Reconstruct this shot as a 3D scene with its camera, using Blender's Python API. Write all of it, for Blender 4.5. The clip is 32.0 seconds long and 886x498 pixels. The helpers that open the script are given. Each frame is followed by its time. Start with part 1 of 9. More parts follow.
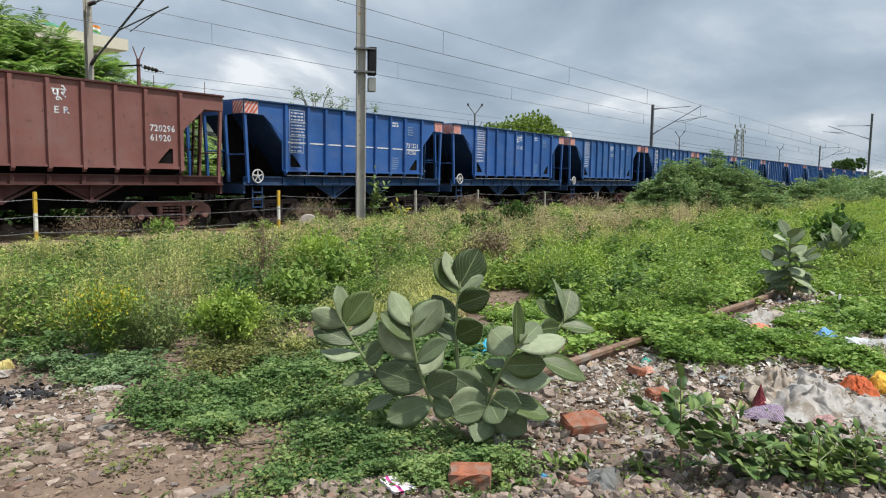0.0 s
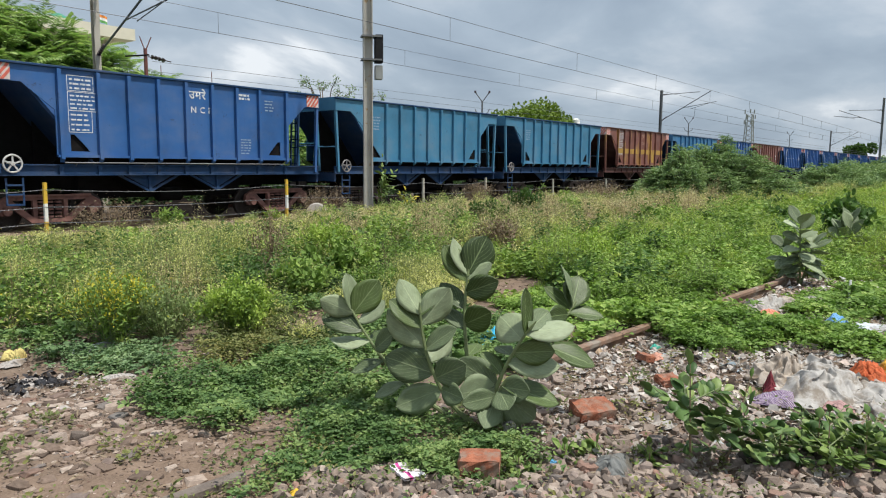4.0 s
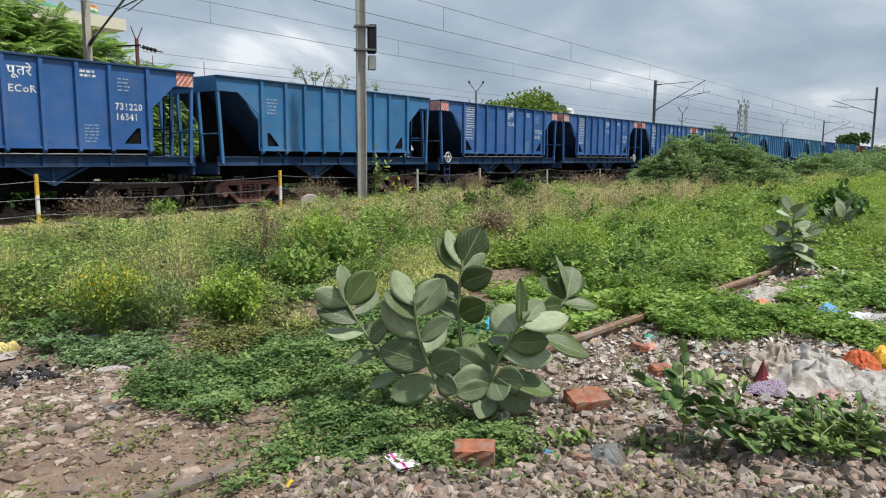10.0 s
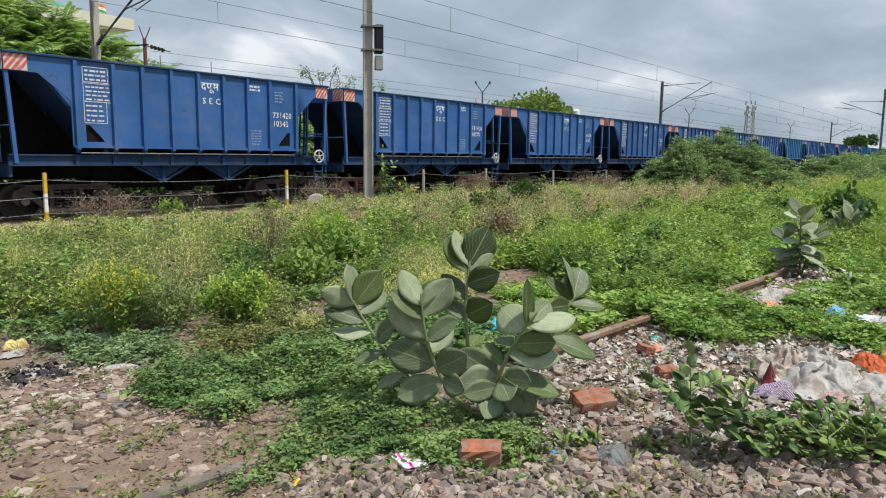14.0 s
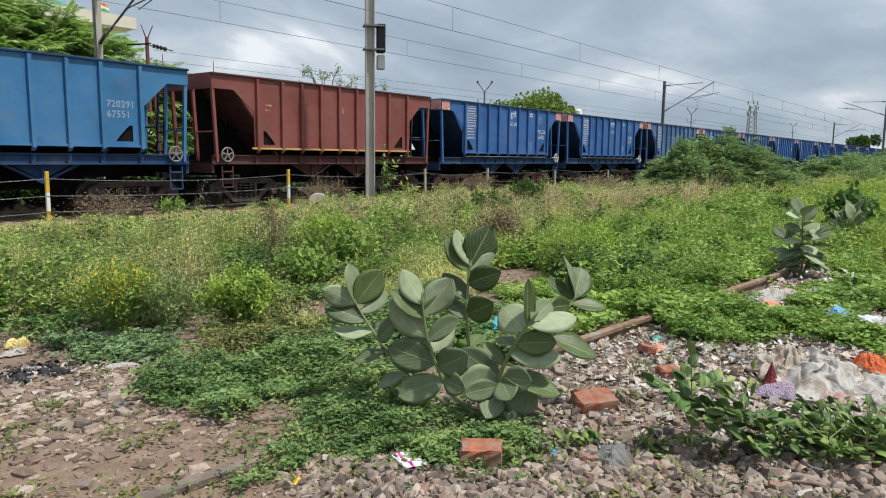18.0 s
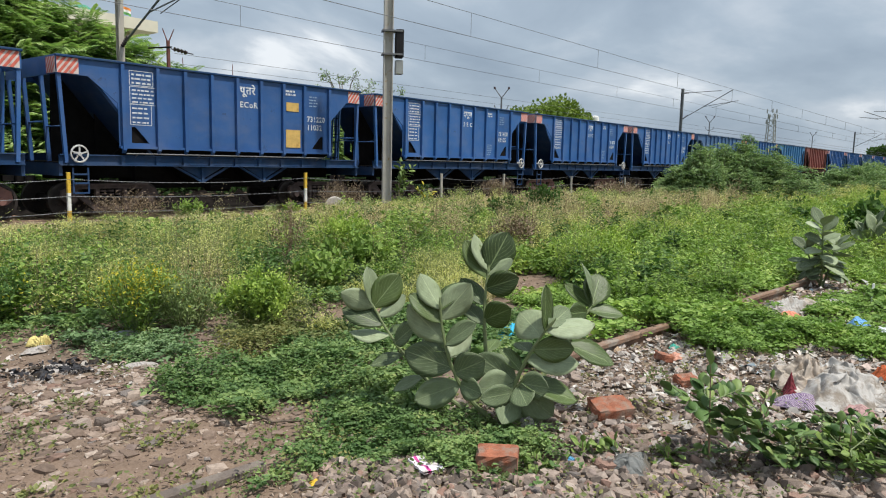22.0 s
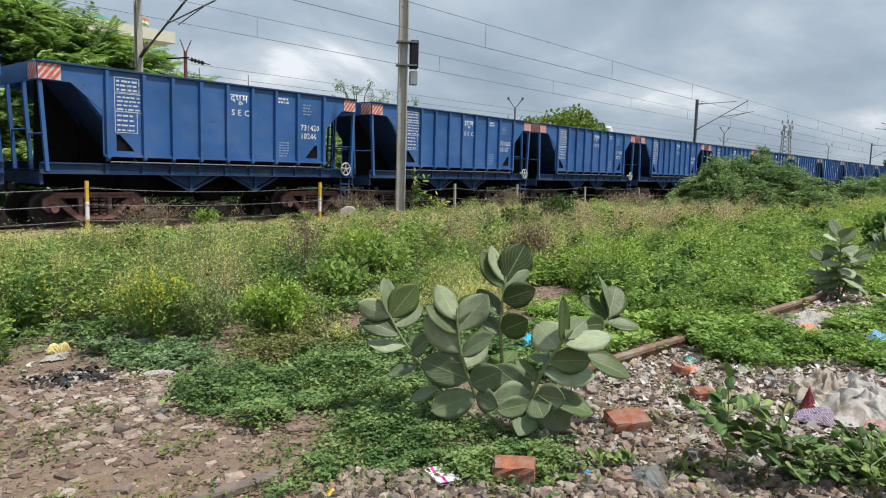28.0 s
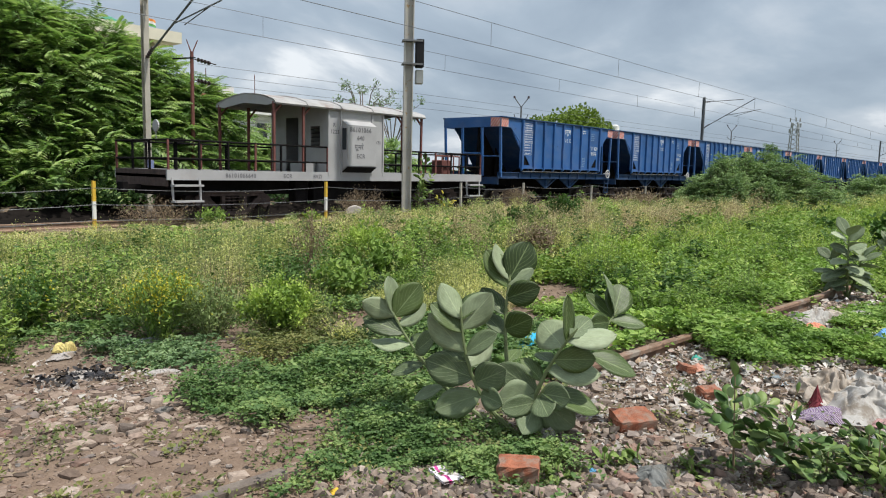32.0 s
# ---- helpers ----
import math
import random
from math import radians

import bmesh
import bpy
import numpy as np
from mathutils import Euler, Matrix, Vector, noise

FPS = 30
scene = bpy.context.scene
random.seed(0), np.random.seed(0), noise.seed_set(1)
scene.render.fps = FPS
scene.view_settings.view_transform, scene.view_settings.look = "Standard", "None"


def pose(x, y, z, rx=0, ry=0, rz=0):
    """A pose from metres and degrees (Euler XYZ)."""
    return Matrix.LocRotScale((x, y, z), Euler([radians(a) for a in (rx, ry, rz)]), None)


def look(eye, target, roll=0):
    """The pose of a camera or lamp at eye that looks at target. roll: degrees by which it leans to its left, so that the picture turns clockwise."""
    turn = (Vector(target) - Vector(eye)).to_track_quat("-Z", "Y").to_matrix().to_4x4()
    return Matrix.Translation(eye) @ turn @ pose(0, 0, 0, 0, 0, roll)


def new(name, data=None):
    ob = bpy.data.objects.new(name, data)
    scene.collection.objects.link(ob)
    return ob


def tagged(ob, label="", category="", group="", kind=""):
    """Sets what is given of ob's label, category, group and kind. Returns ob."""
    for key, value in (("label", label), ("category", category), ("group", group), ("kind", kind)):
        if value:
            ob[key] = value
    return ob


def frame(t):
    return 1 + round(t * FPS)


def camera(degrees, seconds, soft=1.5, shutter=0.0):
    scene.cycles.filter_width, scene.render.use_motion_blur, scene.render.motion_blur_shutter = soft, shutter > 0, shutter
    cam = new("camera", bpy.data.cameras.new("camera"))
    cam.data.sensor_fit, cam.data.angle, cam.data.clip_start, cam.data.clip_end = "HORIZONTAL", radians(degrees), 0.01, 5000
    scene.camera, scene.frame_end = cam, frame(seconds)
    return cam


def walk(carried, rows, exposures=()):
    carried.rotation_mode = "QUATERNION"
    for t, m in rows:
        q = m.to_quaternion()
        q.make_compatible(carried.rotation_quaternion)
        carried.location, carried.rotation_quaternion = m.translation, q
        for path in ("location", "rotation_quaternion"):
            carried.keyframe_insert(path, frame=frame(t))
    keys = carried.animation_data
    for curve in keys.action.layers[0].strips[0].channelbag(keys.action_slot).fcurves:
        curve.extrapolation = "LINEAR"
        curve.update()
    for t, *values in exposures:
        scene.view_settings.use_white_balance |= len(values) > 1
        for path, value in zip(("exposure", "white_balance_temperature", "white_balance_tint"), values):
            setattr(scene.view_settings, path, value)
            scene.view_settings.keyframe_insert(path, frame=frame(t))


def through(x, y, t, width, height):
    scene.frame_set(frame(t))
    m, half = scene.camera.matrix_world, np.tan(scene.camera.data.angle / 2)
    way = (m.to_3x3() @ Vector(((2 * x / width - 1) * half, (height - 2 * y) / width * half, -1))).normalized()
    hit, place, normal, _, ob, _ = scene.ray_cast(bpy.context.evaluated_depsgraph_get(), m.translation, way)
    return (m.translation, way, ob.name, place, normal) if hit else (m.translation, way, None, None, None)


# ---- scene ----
cam = camera(64.62, 32.0, soft=1.1)
PATH = [
    (0, look((0.006, -0.005, 1.502), (7.906, 6.043, 0.492), 0.87)),
    (0.5, look((0.005, -0.006, 1.504), (7.882, 6.069, 0.480), 0.89)),
    (1, look((-0.005, -0.001, 1.504), (7.837, 6.113, 0.446), 0.77)),
    (1.5, look((-0.013, 0.002, 1.506), (7.817, 6.128, 0.421), 0.74)),
    (2, look((-0.014, 0.003, 1.503), (7.810, 6.136, 0.421), 0.76)),
    (2.5, look((-0.007, -0.000, 1.504), (7.819, 6.125, 0.388), 0.73)),
    (3, look((-0.003, -0.004, 1.503), (7.813, 6.129, 0.362), 0.61)),
    (3.5, look((0.004, -0.003, 1.498), (7.818, 6.129, 0.339), 0.49)),
    (5.5, look((0.017, -0.003, 1.497), (7.849, 6.087, 0.243), 0.37)),
    (6, look((0.023, -0.007, 1.494), (7.867, 6.062, 0.217), 0.19)),
    (6.5, look((0.020, -0.005, 1.497), (7.866, 6.057, 0.200), 0.20)),
    (7, look((0.017, -0.005, 1.497), (7.864, 6.050, 0.174), 0.26)),
    (7.5, look((0.010, -0.001, 1.496), (7.867, 6.037, 0.151), 0.34)),
    (8, look((0.000, 0.007, 1.497), (7.861, 6.042, 0.161), 0.45)),
    (8.5, look((-0.008, 0.004, 1.502), (7.845, 6.052, 0.179), 0.49)),
    (9, look((0.001, -0.001, 1.500), (7.853, 6.050, 0.188), 0.48)),
    (9.5, look((0.013, -0.005, 1.499), (7.869, 6.040, 0.180), 0.38)),
    (10, look((0.011, -0.002, 1.499), (7.864, 6.049, 0.188), 0.34)),
    (10.5, look((0.008, -0.002, 1.498), (7.848, 6.067, 0.194), 0.36)),
    (11, look((0.014, -0.004, 1.496), (7.856, 6.064, 0.195), 0.32)),
    (11.5, look((0.015, -0.002, 1.499), (7.854, 6.066, 0.188), 0.34)),
    (12, look((0.002, 0.003, 1.499), (7.834, 6.081, 0.185), 0.46)),
    (12.5, look((-0.005, 0.005, 1.500), (7.818, 6.094, 0.185), 0.51)),
    (13, look((-0.000, -0.000, 1.500), (7.822, 6.090, 0.186), 0.50)),
    (13.5, look((0.001, -0.005, 1.501), (7.823, 6.086, 0.186), 0.50)),
    (14, look((0.000, 0.003, 1.499), (7.806, 6.116, 0.192), 0.57)),
    (14.5, look((-0.001, 0.002, 1.499), (7.796, 6.129, 0.207), 0.54)),
    (16.5, look((0.008, 0.000, 1.498), (7.795, 6.139, 0.203), 0.61)),
    (17, look((0.014, -0.004, 1.497), (7.801, 6.135, 0.199), 0.58)),
    (17.5, look((0.013, -0.005, 1.496), (7.804, 6.127, 0.187), 0.63)),
    (18, look((0.003, 0.001, 1.498), (7.793, 6.132, 0.184), 0.68)),
    (18.5, look((-0.016, 0.004, 1.500), (7.762, 6.150, 0.186), 0.81)),
    (19, look((-0.024, 0.013, 1.500), (7.737, 6.182, 0.196), 1.00)),
    (19.5, look((-0.033, 0.016, 1.503), (7.700, 6.224, 0.212), 1.34)),
    (20, look((-0.032, 0.017, 1.502), (7.675, 6.260, 0.226), 1.45)),
    (20.5, look((-0.025, 0.013, 1.499), (7.655, 6.292, 0.236), 1.36)),
    (21, look((-0.020, 0.010, 1.499), (7.649, 6.304, 0.247), 1.24)),
    (21.5, look((-0.010, 0.005, 1.498), (7.656, 6.304, 0.256), 1.19)),
    (22, look((-0.019, 0.011, 1.497), (7.647, 6.311, 0.252), 1.32)),
    (22.5, look((-0.017, 0.014, 1.494), (7.638, 6.326, 0.249), 1.26)),
    (23, look((-0.017, 0.012, 1.497), (7.645, 6.317, 0.253), 1.13)),
    (23.5, look((-0.021, 0.010, 1.497), (7.637, 6.321, 0.260), 1.21)),
    (24, look((-0.026, 0.011, 1.499), (7.633, 6.319, 0.257), 1.29)),
    (24.5, look((-0.034, 0.017, 1.500), (7.612, 6.341, 0.257), 1.36)),
    (25, look((-0.029, 0.016, 1.500), (7.609, 6.351, 0.266), 1.31)),
    (25.5, look((-0.029, 0.014, 1.500), (7.602, 6.361, 0.279), 1.25)),
    (27.5, look((-0.042, 0.020, 1.502), (7.536, 6.445, 0.368), 1.38)),
    (28, look((-0.048, 0.021, 1.505), (7.514, 6.470, 0.394), 1.54)),
    (28.5, look((-0.043, 0.024, 1.501), (7.514, 6.483, 0.414), 1.56)),
    (29, look((-0.045, 0.019, 1.503), (7.496, 6.497, 0.421), 1.50)),
    (29.5, look((-0.037, 0.023, 1.501), (7.495, 6.511, 0.418), 1.45)),
    (30, look((-0.035, 0.016, 1.502), (7.480, 6.523, 0.414), 1.37)),
    (30.5, look((-0.030, 0.017, 1.500), (7.479, 6.530, 0.405), 1.40)),
    (31, look((-0.021, 0.015, 1.498), (7.479, 6.535, 0.386), 1.37)),
    (31.5, look((-0.022, 0.016, 1.496), (7.475, 6.537, 0.374), 1.31)),
    (32, look((-0.028, 0.019, 1.499), (7.472, 6.537, 0.374), 1.35)),
]
walk(cam, PATH)

# ---- light: a bright, cloudy sky and a veiled sun ----
SUN_EL, SUN_AZ = 67.0, 285.0      # degrees; azimuth counted from +x towards +y


def build_sky():
    world = bpy.data.worlds.new("sky")
    scene.world = world
    world.use_nodes = True
    nt = world.node_tree
    nt.nodes.clear()
    N, K = nt.nodes.new, nt.links.new
    out = N("ShaderNodeOutputWorld")
    bg = N("ShaderNodeBackground")
    tc = N("ShaderNodeTexCoord")
    sky = N("ShaderNodeTexSky")
    sky.sky_type, sky.sun_disc = "NISHITA", False
    sky.sun_elevation, sky.sun_rotation = radians(SUN_EL), radians(90 - SUN_AZ)
    sky.air_density, sky.dust_density = 1.0, 2.0
    dim = N("ShaderNodeVectorMath")
    dim.operation = "SCALE"
    dim.inputs["Scale"].default_value = 0.09
    K(sky.outputs["Color"], dim.inputs[0])
    # cloud sheet: the direction is spread on a flat layer overhead
    sep = N("ShaderNodeSeparateXYZ")
    K(tc.outputs["Generated"], sep.inputs[0])
    zz = N("ShaderNodeMath")
    zz.operation = "MAXIMUM"
    zz.inputs[1].default_value = 0.0
    K(sep.outputs["Z"], zz.inputs[0])
    za = N("ShaderNodeMath")
    za.operation = "ADD"
    za.inputs[1].default_value = 0.42
    K(zz.outputs[0], za.inputs[0])
    div = N("ShaderNodeVectorMath")
    div.operation = "DIVIDE"
    comb = N("ShaderNodeCombineXYZ")
    for i in range(3):
        K(za.outputs[0], comb.inputs[i])
    K(tc.outputs["Generated"], div.inputs[0])
    K(comb.outputs[0], div.inputs[1])
    big = N("ShaderNodeTexNoise")
    big.inputs["Scale"].default_value = CLOUD_SCALE
    big.inputs["Detail"].default_value = 7.0
    big.inputs["Roughness"].default_value = 0.52
    big.inputs["Distortion"].default_value = 0.35
    mp = N("ShaderNodeMapping")
    mp.inputs["Location"].default_value = CLOUD_SHIFT
    K(div.outputs[0], mp.inputs[0])
    K(mp.outputs[0], big.inputs["Vector"])
    ramp = N("ShaderNodeValToRGB")
    e = ramp.color_ramp.elements
    e[0].position, e[0].color = 0.32, (0.35, 0.44, 0.55, 1)
    e[1].position, e[1].color = 0.625, (1.00, 1.05, 1.10, 1)
    m = e.new(0.47)
    m.color = (0.48, 0.58, 0.69, 1)
    m = e.new(0.56)
    m.color = (0.66, 0.74, 0.83, 1)
    K(big.outputs["Fac"], ramp.inputs[0])
    # the veiled sky is somewhat brighter overhead than at the horizon
    grad = N("ShaderNodeMath")
    grad.operation = "MULTIPLY_ADD"
    grad.inputs[1].default_value, grad.inputs[2].default_value = 0.32, 0.87
    K(zz.outputs[0], grad.inputs[0])
    lit = N("ShaderNodeVectorMath")
    lit.operation = "SCALE"
    K(ramp.outputs["Color"], lit.inputs[0])
    K(grad.outputs[0], lit.inputs["Scale"])
    mix = N("ShaderNodeMixRGB")
    mix.inputs[0].default_value = 0.90
    K(dim.outputs[0], mix.inputs[1])
    K(lit.outputs[0], mix.inputs[2])
    K(mix.outputs[0], bg.inputs["Color"])
    bg.inputs["Strength"].default_value = SKY_STRENGTH
    K(bg.outputs[0], out.inputs[0])


CLOUD_SCALE = 1.7
CLOUD_SHIFT = (3.706, 1.003, 0.395)
SKY_STRENGTH = 1.0
build_sky()
sun_data = bpy.data.lights.new("sun", "SUN")
sun_data.energy, sun_data.angle, sun_data.color = 5.0, radians(2), (1.0, 0.96, 0.89)
sun = new("sun", sun_data)
sun_dir = Vector((math.cos(radians(SUN_EL)) * math.cos(radians(SUN_AZ)), math.cos(radians(SUN_EL)) * math.sin(radians(SUN_AZ)), math.sin(radians(SUN_EL))))
sun.matrix_world = look(sun_dir * 60, (0, 0, 0))
scene.view_settings.exposure = 0.0

# ---- materials ----
def shader(name):
    m = bpy.data.materials.new(name)
    m.use_nodes = True
    nt = m.node_tree
    return m, nt, nt.nodes["Principled BSDF"]


def noise_node(nt, scale, detail=4.0, coord="Object", stretch=(1, 1, 1), rough=0.55):
    tc = nt.nodes.new("ShaderNodeTexCoord")
    mp = nt.nodes.new("ShaderNodeMapping")
    mp.inputs["Scale"].default_value = stretch
    nz = nt.nodes.new("ShaderNodeTexNoise")
    nz.inputs["Scale"].default_value, nz.inputs["Detail"].default_value = scale, detail
    nz.inputs["Roughness"].default_value = rough
    nt.links.new(tc.outputs[coord], mp.inputs[0])
    nt.links.new(mp.outputs[0], nz.inputs["Vector"])
    return nz.outputs["Fac"]


def ramp_node(nt, fac, stops):
    r = nt.nodes.new("ShaderNodeValToRGB")
    e = r.color_ramp.elements
    e[0].position, e[0].color = stops[0][0], (*stops[0][1], 1)
    e[1].position, e[1].color = stops[-1][0], (*stops[-1][1], 1)
    for p, c in stops[1:-1]:
        e.new(p).color = (*c, 1)
    nt.links.new(fac, r.inputs[0])
    return r.outputs["Color"]


def mix_node(nt, fac, a, b, mode="MIX"):
    x = nt.nodes.new("ShaderNodeMixRGB")
    x.blend_type = mode
    for sock, v in zip(x.inputs, (fac, a, b)):
        if isinstance(v, (int, float)):
            sock.default_value = v
        elif isinstance(v, tuple):
            sock.default_value = (*v, 1)
        else:
            nt.links.new(v, sock)
    return x.outputs[0]


def bump_node(nt, bsdf, height, strength, dist):
    b = nt.nodes.new("ShaderNodeBump")
    b.inputs["Strength"].default_value, b.inputs["Distance"].default_value = strength, dist
    nt.links.new(height, b.inputs["Height"])
    nt.links.new(b.outputs[0], bsdf.inputs["Normal"])


def plain(name, c, rough=0.6, metal=0.0, vary=0.25, scale=6.0, bump=0.15, fine=60.0, stain=None, stain_at=0.62, coord="Object"):
    """A surface of one base colour with mottling, fine grain, and perhaps stains of a second colour."""
    m, nt, b = shader(name)
    big = noise_node(nt, scale, 5.0, coord)
    dark = tuple(v * (1 - vary) for v in c)
    pale = tuple(min(1.0, v * (1 + vary)) for v in c)
    col = ramp_node(nt, big, [(0.3, dark), (0.5, c), (0.7, pale)])
    small = noise_node(nt, fine, 3.0, coord)
    col = mix_node(nt, 0.25, col, ramp_node(nt, small, [(0.3, dark), (0.7, pale)]))
    if stain:
        f = noise_node(nt, scale * 0.6, 6.0, coord, (1, 1, 1), 0.7)
        f = ramp_node(nt, f, [(stain_at - 0.06, (0, 0, 0)), (stain_at + 0.06, (1, 1, 1))])
        col = mix_node(nt, f, col, stain)
    nt.links.new(col, b.inputs["Base Color"])
    b.inputs["Roughness"].default_value, b.inputs["Metallic"].default_value = rough, metal
    if bump:
        bump_node(nt, b, small, bump, 0.01)
    return m


def paint(name, c, rust=0.5, rust_c=(0.10, 0.055, 0.035), chalk=0.3, rough=0.55):
    """Weathered wagon paint: sun-chalked mottling, streaks that run down, rust freckles and dust."""
    m, nt, b = shader(name)
    big = noise_node(nt, 0.7, 5.0)
    pale = tuple(v * (1 - chalk) + 0.30 * chalk for v in c)
    dark = tuple(v * 0.72 for v in c)
    col = ramp_node(nt, big, [(0.28, dark), (0.5, c), (0.78, pale)])
    streak = noise_node(nt, 2.2, 6.0, "Object", (4.0, 4.0, 0.35), 0.65)
    col = mix_node(nt, ramp_node(nt, streak, [(0.56, (0, 0, 0)), (0.80, (0.55, 0.55, 0.55))]), col, dark)
    spots = noise_node(nt, 8.0, 8.0, "Object", (1, 1, 0.7), 0.72)
    lim = 0.80 - 0.22 * rust
    col = mix_node(nt, ramp_node(nt, spots, [(lim, (0, 0, 0)), (lim + 0.07, (0.9, 0.9, 0.9))]), col, rust_c)
    # scuffs and knocks on the plates
    scuff = noise_node(nt, 2.1, 10.0, "Object", (1.0, 1.0, 1.3), 0.78)
    col = mix_node(nt, ramp_node(nt, scuff, [(0.615, (0, 0, 0)), (0.665, (0.75, 0.75, 0.75))]), col, tuple(0.25 * v + 0.012 for v in c))
    dust = noise_node(nt, 1.6, 4.0, "Object", (1, 1, 2.0))
    col = mix_node(nt, ramp_node(nt, dust, [(0.45, (0, 0, 0)), (0.85, (0.20, 0.20, 0.20))]), col, (0.20, 0.18, 0.16))
    nt.links.new(col, b.inputs["Base Color"])
    b.inputs["Roughness"].default_value = rough
    bump_node(nt, b, noise_node(nt, 1.1, 2.0), 0.45, 0.04)
    return m


def leafy(name, stops, rough=0.5, through=0.25, spec=0.18, patchy=2.2, single=False):
    """Leaves: each one takes its own green; some light comes through."""
    m, nt, b = shader(name)
    geo = nt.nodes.new("ShaderNodeNewGeometry")
    # leaves of one plant are alike; plants and patches differ
    patch = noise_node(nt, patchy, 3.0)
    mr = nt.nodes.new("ShaderNodeMapRange")
    mr.inputs[1].default_value, mr.inputs[2].default_value = 0.36, 0.64
    nt.links.new(patch, mr.inputs[0])
    if single:
        fac = nt.nodes.new("ShaderNodeObjectInfo").outputs["Random"]
    else:
        fac = mix_node(nt, 0.40, mr.outputs[0], geo.outputs["Random Per Island"])
    col = ramp_node(nt, fac, stops)
    nt.links.new(col, b.inputs["Base Color"])
    b.inputs["Roughness"].default_value = rough
    b.inputs["Specular IOR Level"].default_value = spec
    tr = nt.nodes.new("ShaderNodeBsdfTranslucent")
    nt.links.new(mix_node(nt, 1.0, col, (1.05, 1.18, 0.7), "MULTIPLY"), tr.inputs["Color"])
    mx = nt.nodes.new("ShaderNodeMixShader")
    mx.inputs[0].default_value = through
    nt.links.new(b.outputs[0], mx.inputs[1])
    nt.links.new(tr.outputs[0], mx.inputs[2])
    nt.links.new(mx.outputs[0], nt.nodes["Material Output"].inputs[0])
    return m


def soil():
    m, nt, b = shader("dry_soil")
    big = noise_node(nt, 0.55, 6.0)
    mid = noise_node(nt, 6.0, 6.0, rough=0.65)
    fine = noise_node(nt, 90.0, 4.0)
    col = ramp_node(nt, mid, [(0.25, (0.088, 0.060, 0.044)), (0.5, (0.180, 0.124, 0.090)), (0.72, (0.270, 0.196, 0.148))])
    col = mix_node(nt, 0.35, col, ramp_node(nt, fine, [(0.3, (0.085, 0.063, 0.048)), (0.7, (0.270, 0.212, 0.168))]))
    col = mix_node(nt, ramp_node(nt, big, [(0.45, (0, 0, 0)), (0.65, (0.6, 0.6, 0.6))]), col, (0.135, 0.112, 0.090))
    # beyond the near field the ground is overgrown
    tc = nt.nodes.new("ShaderNodeTexCoord")
    ln = nt.nodes.new("ShaderNodeVectorMath")
    ln.operation = "LENGTH"
    nt.links.new(tc.outputs["Object"], ln.inputs[0])
    mr = nt.nodes.new("ShaderNodeMapRange")
    mr.inputs[1].default_value, mr.inputs[2].default_value = 22.0, 60.0
    nt.links.new(ln.outputs["Value"], mr.inputs[0])
    green = ramp_node(nt, noise_node(nt, 0.8, 6.0), [(0.3, (0.05, 0.075, 0.022)), (0.7, (0.15, 0.15, 0.06))])
    col = mix_node(nt, mr.outputs[0], col, green)
    nt.links.new(col, b.inputs["Base Color"])
    b.inputs["Roughness"].default_value = 0.95
    bump_node(nt, b, mid, 0.6, 0.03)
    return m


def stone_mat(name, stops):
    m, nt, b = shader(name)
    geo = nt.nodes.new("ShaderNodeNewGeometry")
    info = nt.nodes.new("ShaderNodeObjectInfo")
    add = nt.nodes.new("ShaderNodeMath")
    add.operation = "ADD"
    nt.links.new(geo.outputs["Random Per Island"], add.inputs[0])
    nt.links.new(info.outputs["Random"], add.inputs[1])
    fr = nt.nodes.new("ShaderNodeMath")
    fr.operation = "FRACT"
    nt.links.new(add.outputs[0], fr.inputs[0])
    col = ramp_node(nt, fr.outputs[0], stops)
    nz = noise_node(nt, 40.0, 5.0)
    col = mix_node(nt, 0.8, col, ramp_node(nt, nz, [(0.3, (0.62, 0.6, 0.58)), (0.7, (1.2, 1.2, 1.2))]), "MULTIPLY")
    nt.links.new(col, b.inputs["Base Color"])
    b.inputs["Roughness"].default_value = 0.85
    bump_node(nt, b, nz, 0.4, 0.006)
    return m


M_SOIL = soil()
M_STONE = stone_mat("broken_stone", [(0.0, (0.084, 0.070, 0.062)), (0.2, (0.165, 0.132, 0.112)), (0.4, (0.240, 0.192, 0.160)), (0.6, (0.295, 0.238, 0.200)), (0.75, (0.380, 0.322, 0.278)), (0.85, (0.260, 0.160, 0.125)), (0.93, (0.270, 0.225, 0.200)), (1.0, (0.150, 0.130, 0.120))])
M_SLAB = stone_mat("tan_broken_stone", [(0.0, (0.095, 0.071, 0.057)), (0.2, (0.155, 0.114, 0.090)), (0.45, (0.220, 0.163, 0.129)), (0.7, (0.300, 0.236, 0.192)), (0.85, (0.385, 0.318, 0.268)), (0.93, (0.200, 0.125, 0.096)), (1.0, (0.175, 0.160, 0.150))])
# near-black bed colour includes the shade beneath the train
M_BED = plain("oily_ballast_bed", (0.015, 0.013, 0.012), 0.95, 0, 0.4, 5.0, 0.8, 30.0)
M_BALLAST = stone_mat("track_ballast", [(0.0, (0.035, 0.028, 0.025)), (1.0, (0.10, 0.078, 0.064))])
M_SCRAP = stone_mat("plastic_scraps", [(0.0, (0.46, 0.43, 0.40)), (0.30, (0.38, 0.345, 0.310)), (0.50, (0.30, 0.255, 0.220)), (0.62, (0.44, 0.33, 0.28)), (0.72, (0.40, 0.37, 0.335)), (0.90, (0.44, 0.405, 0.365)), (0.925, (0.20, 0.27, 0.32)), (0.945, (0.42, 0.39, 0.35)), (0.975, (0.40, 0.28, 0.17)), (1.0, (0.48, 0.455, 0.42))])
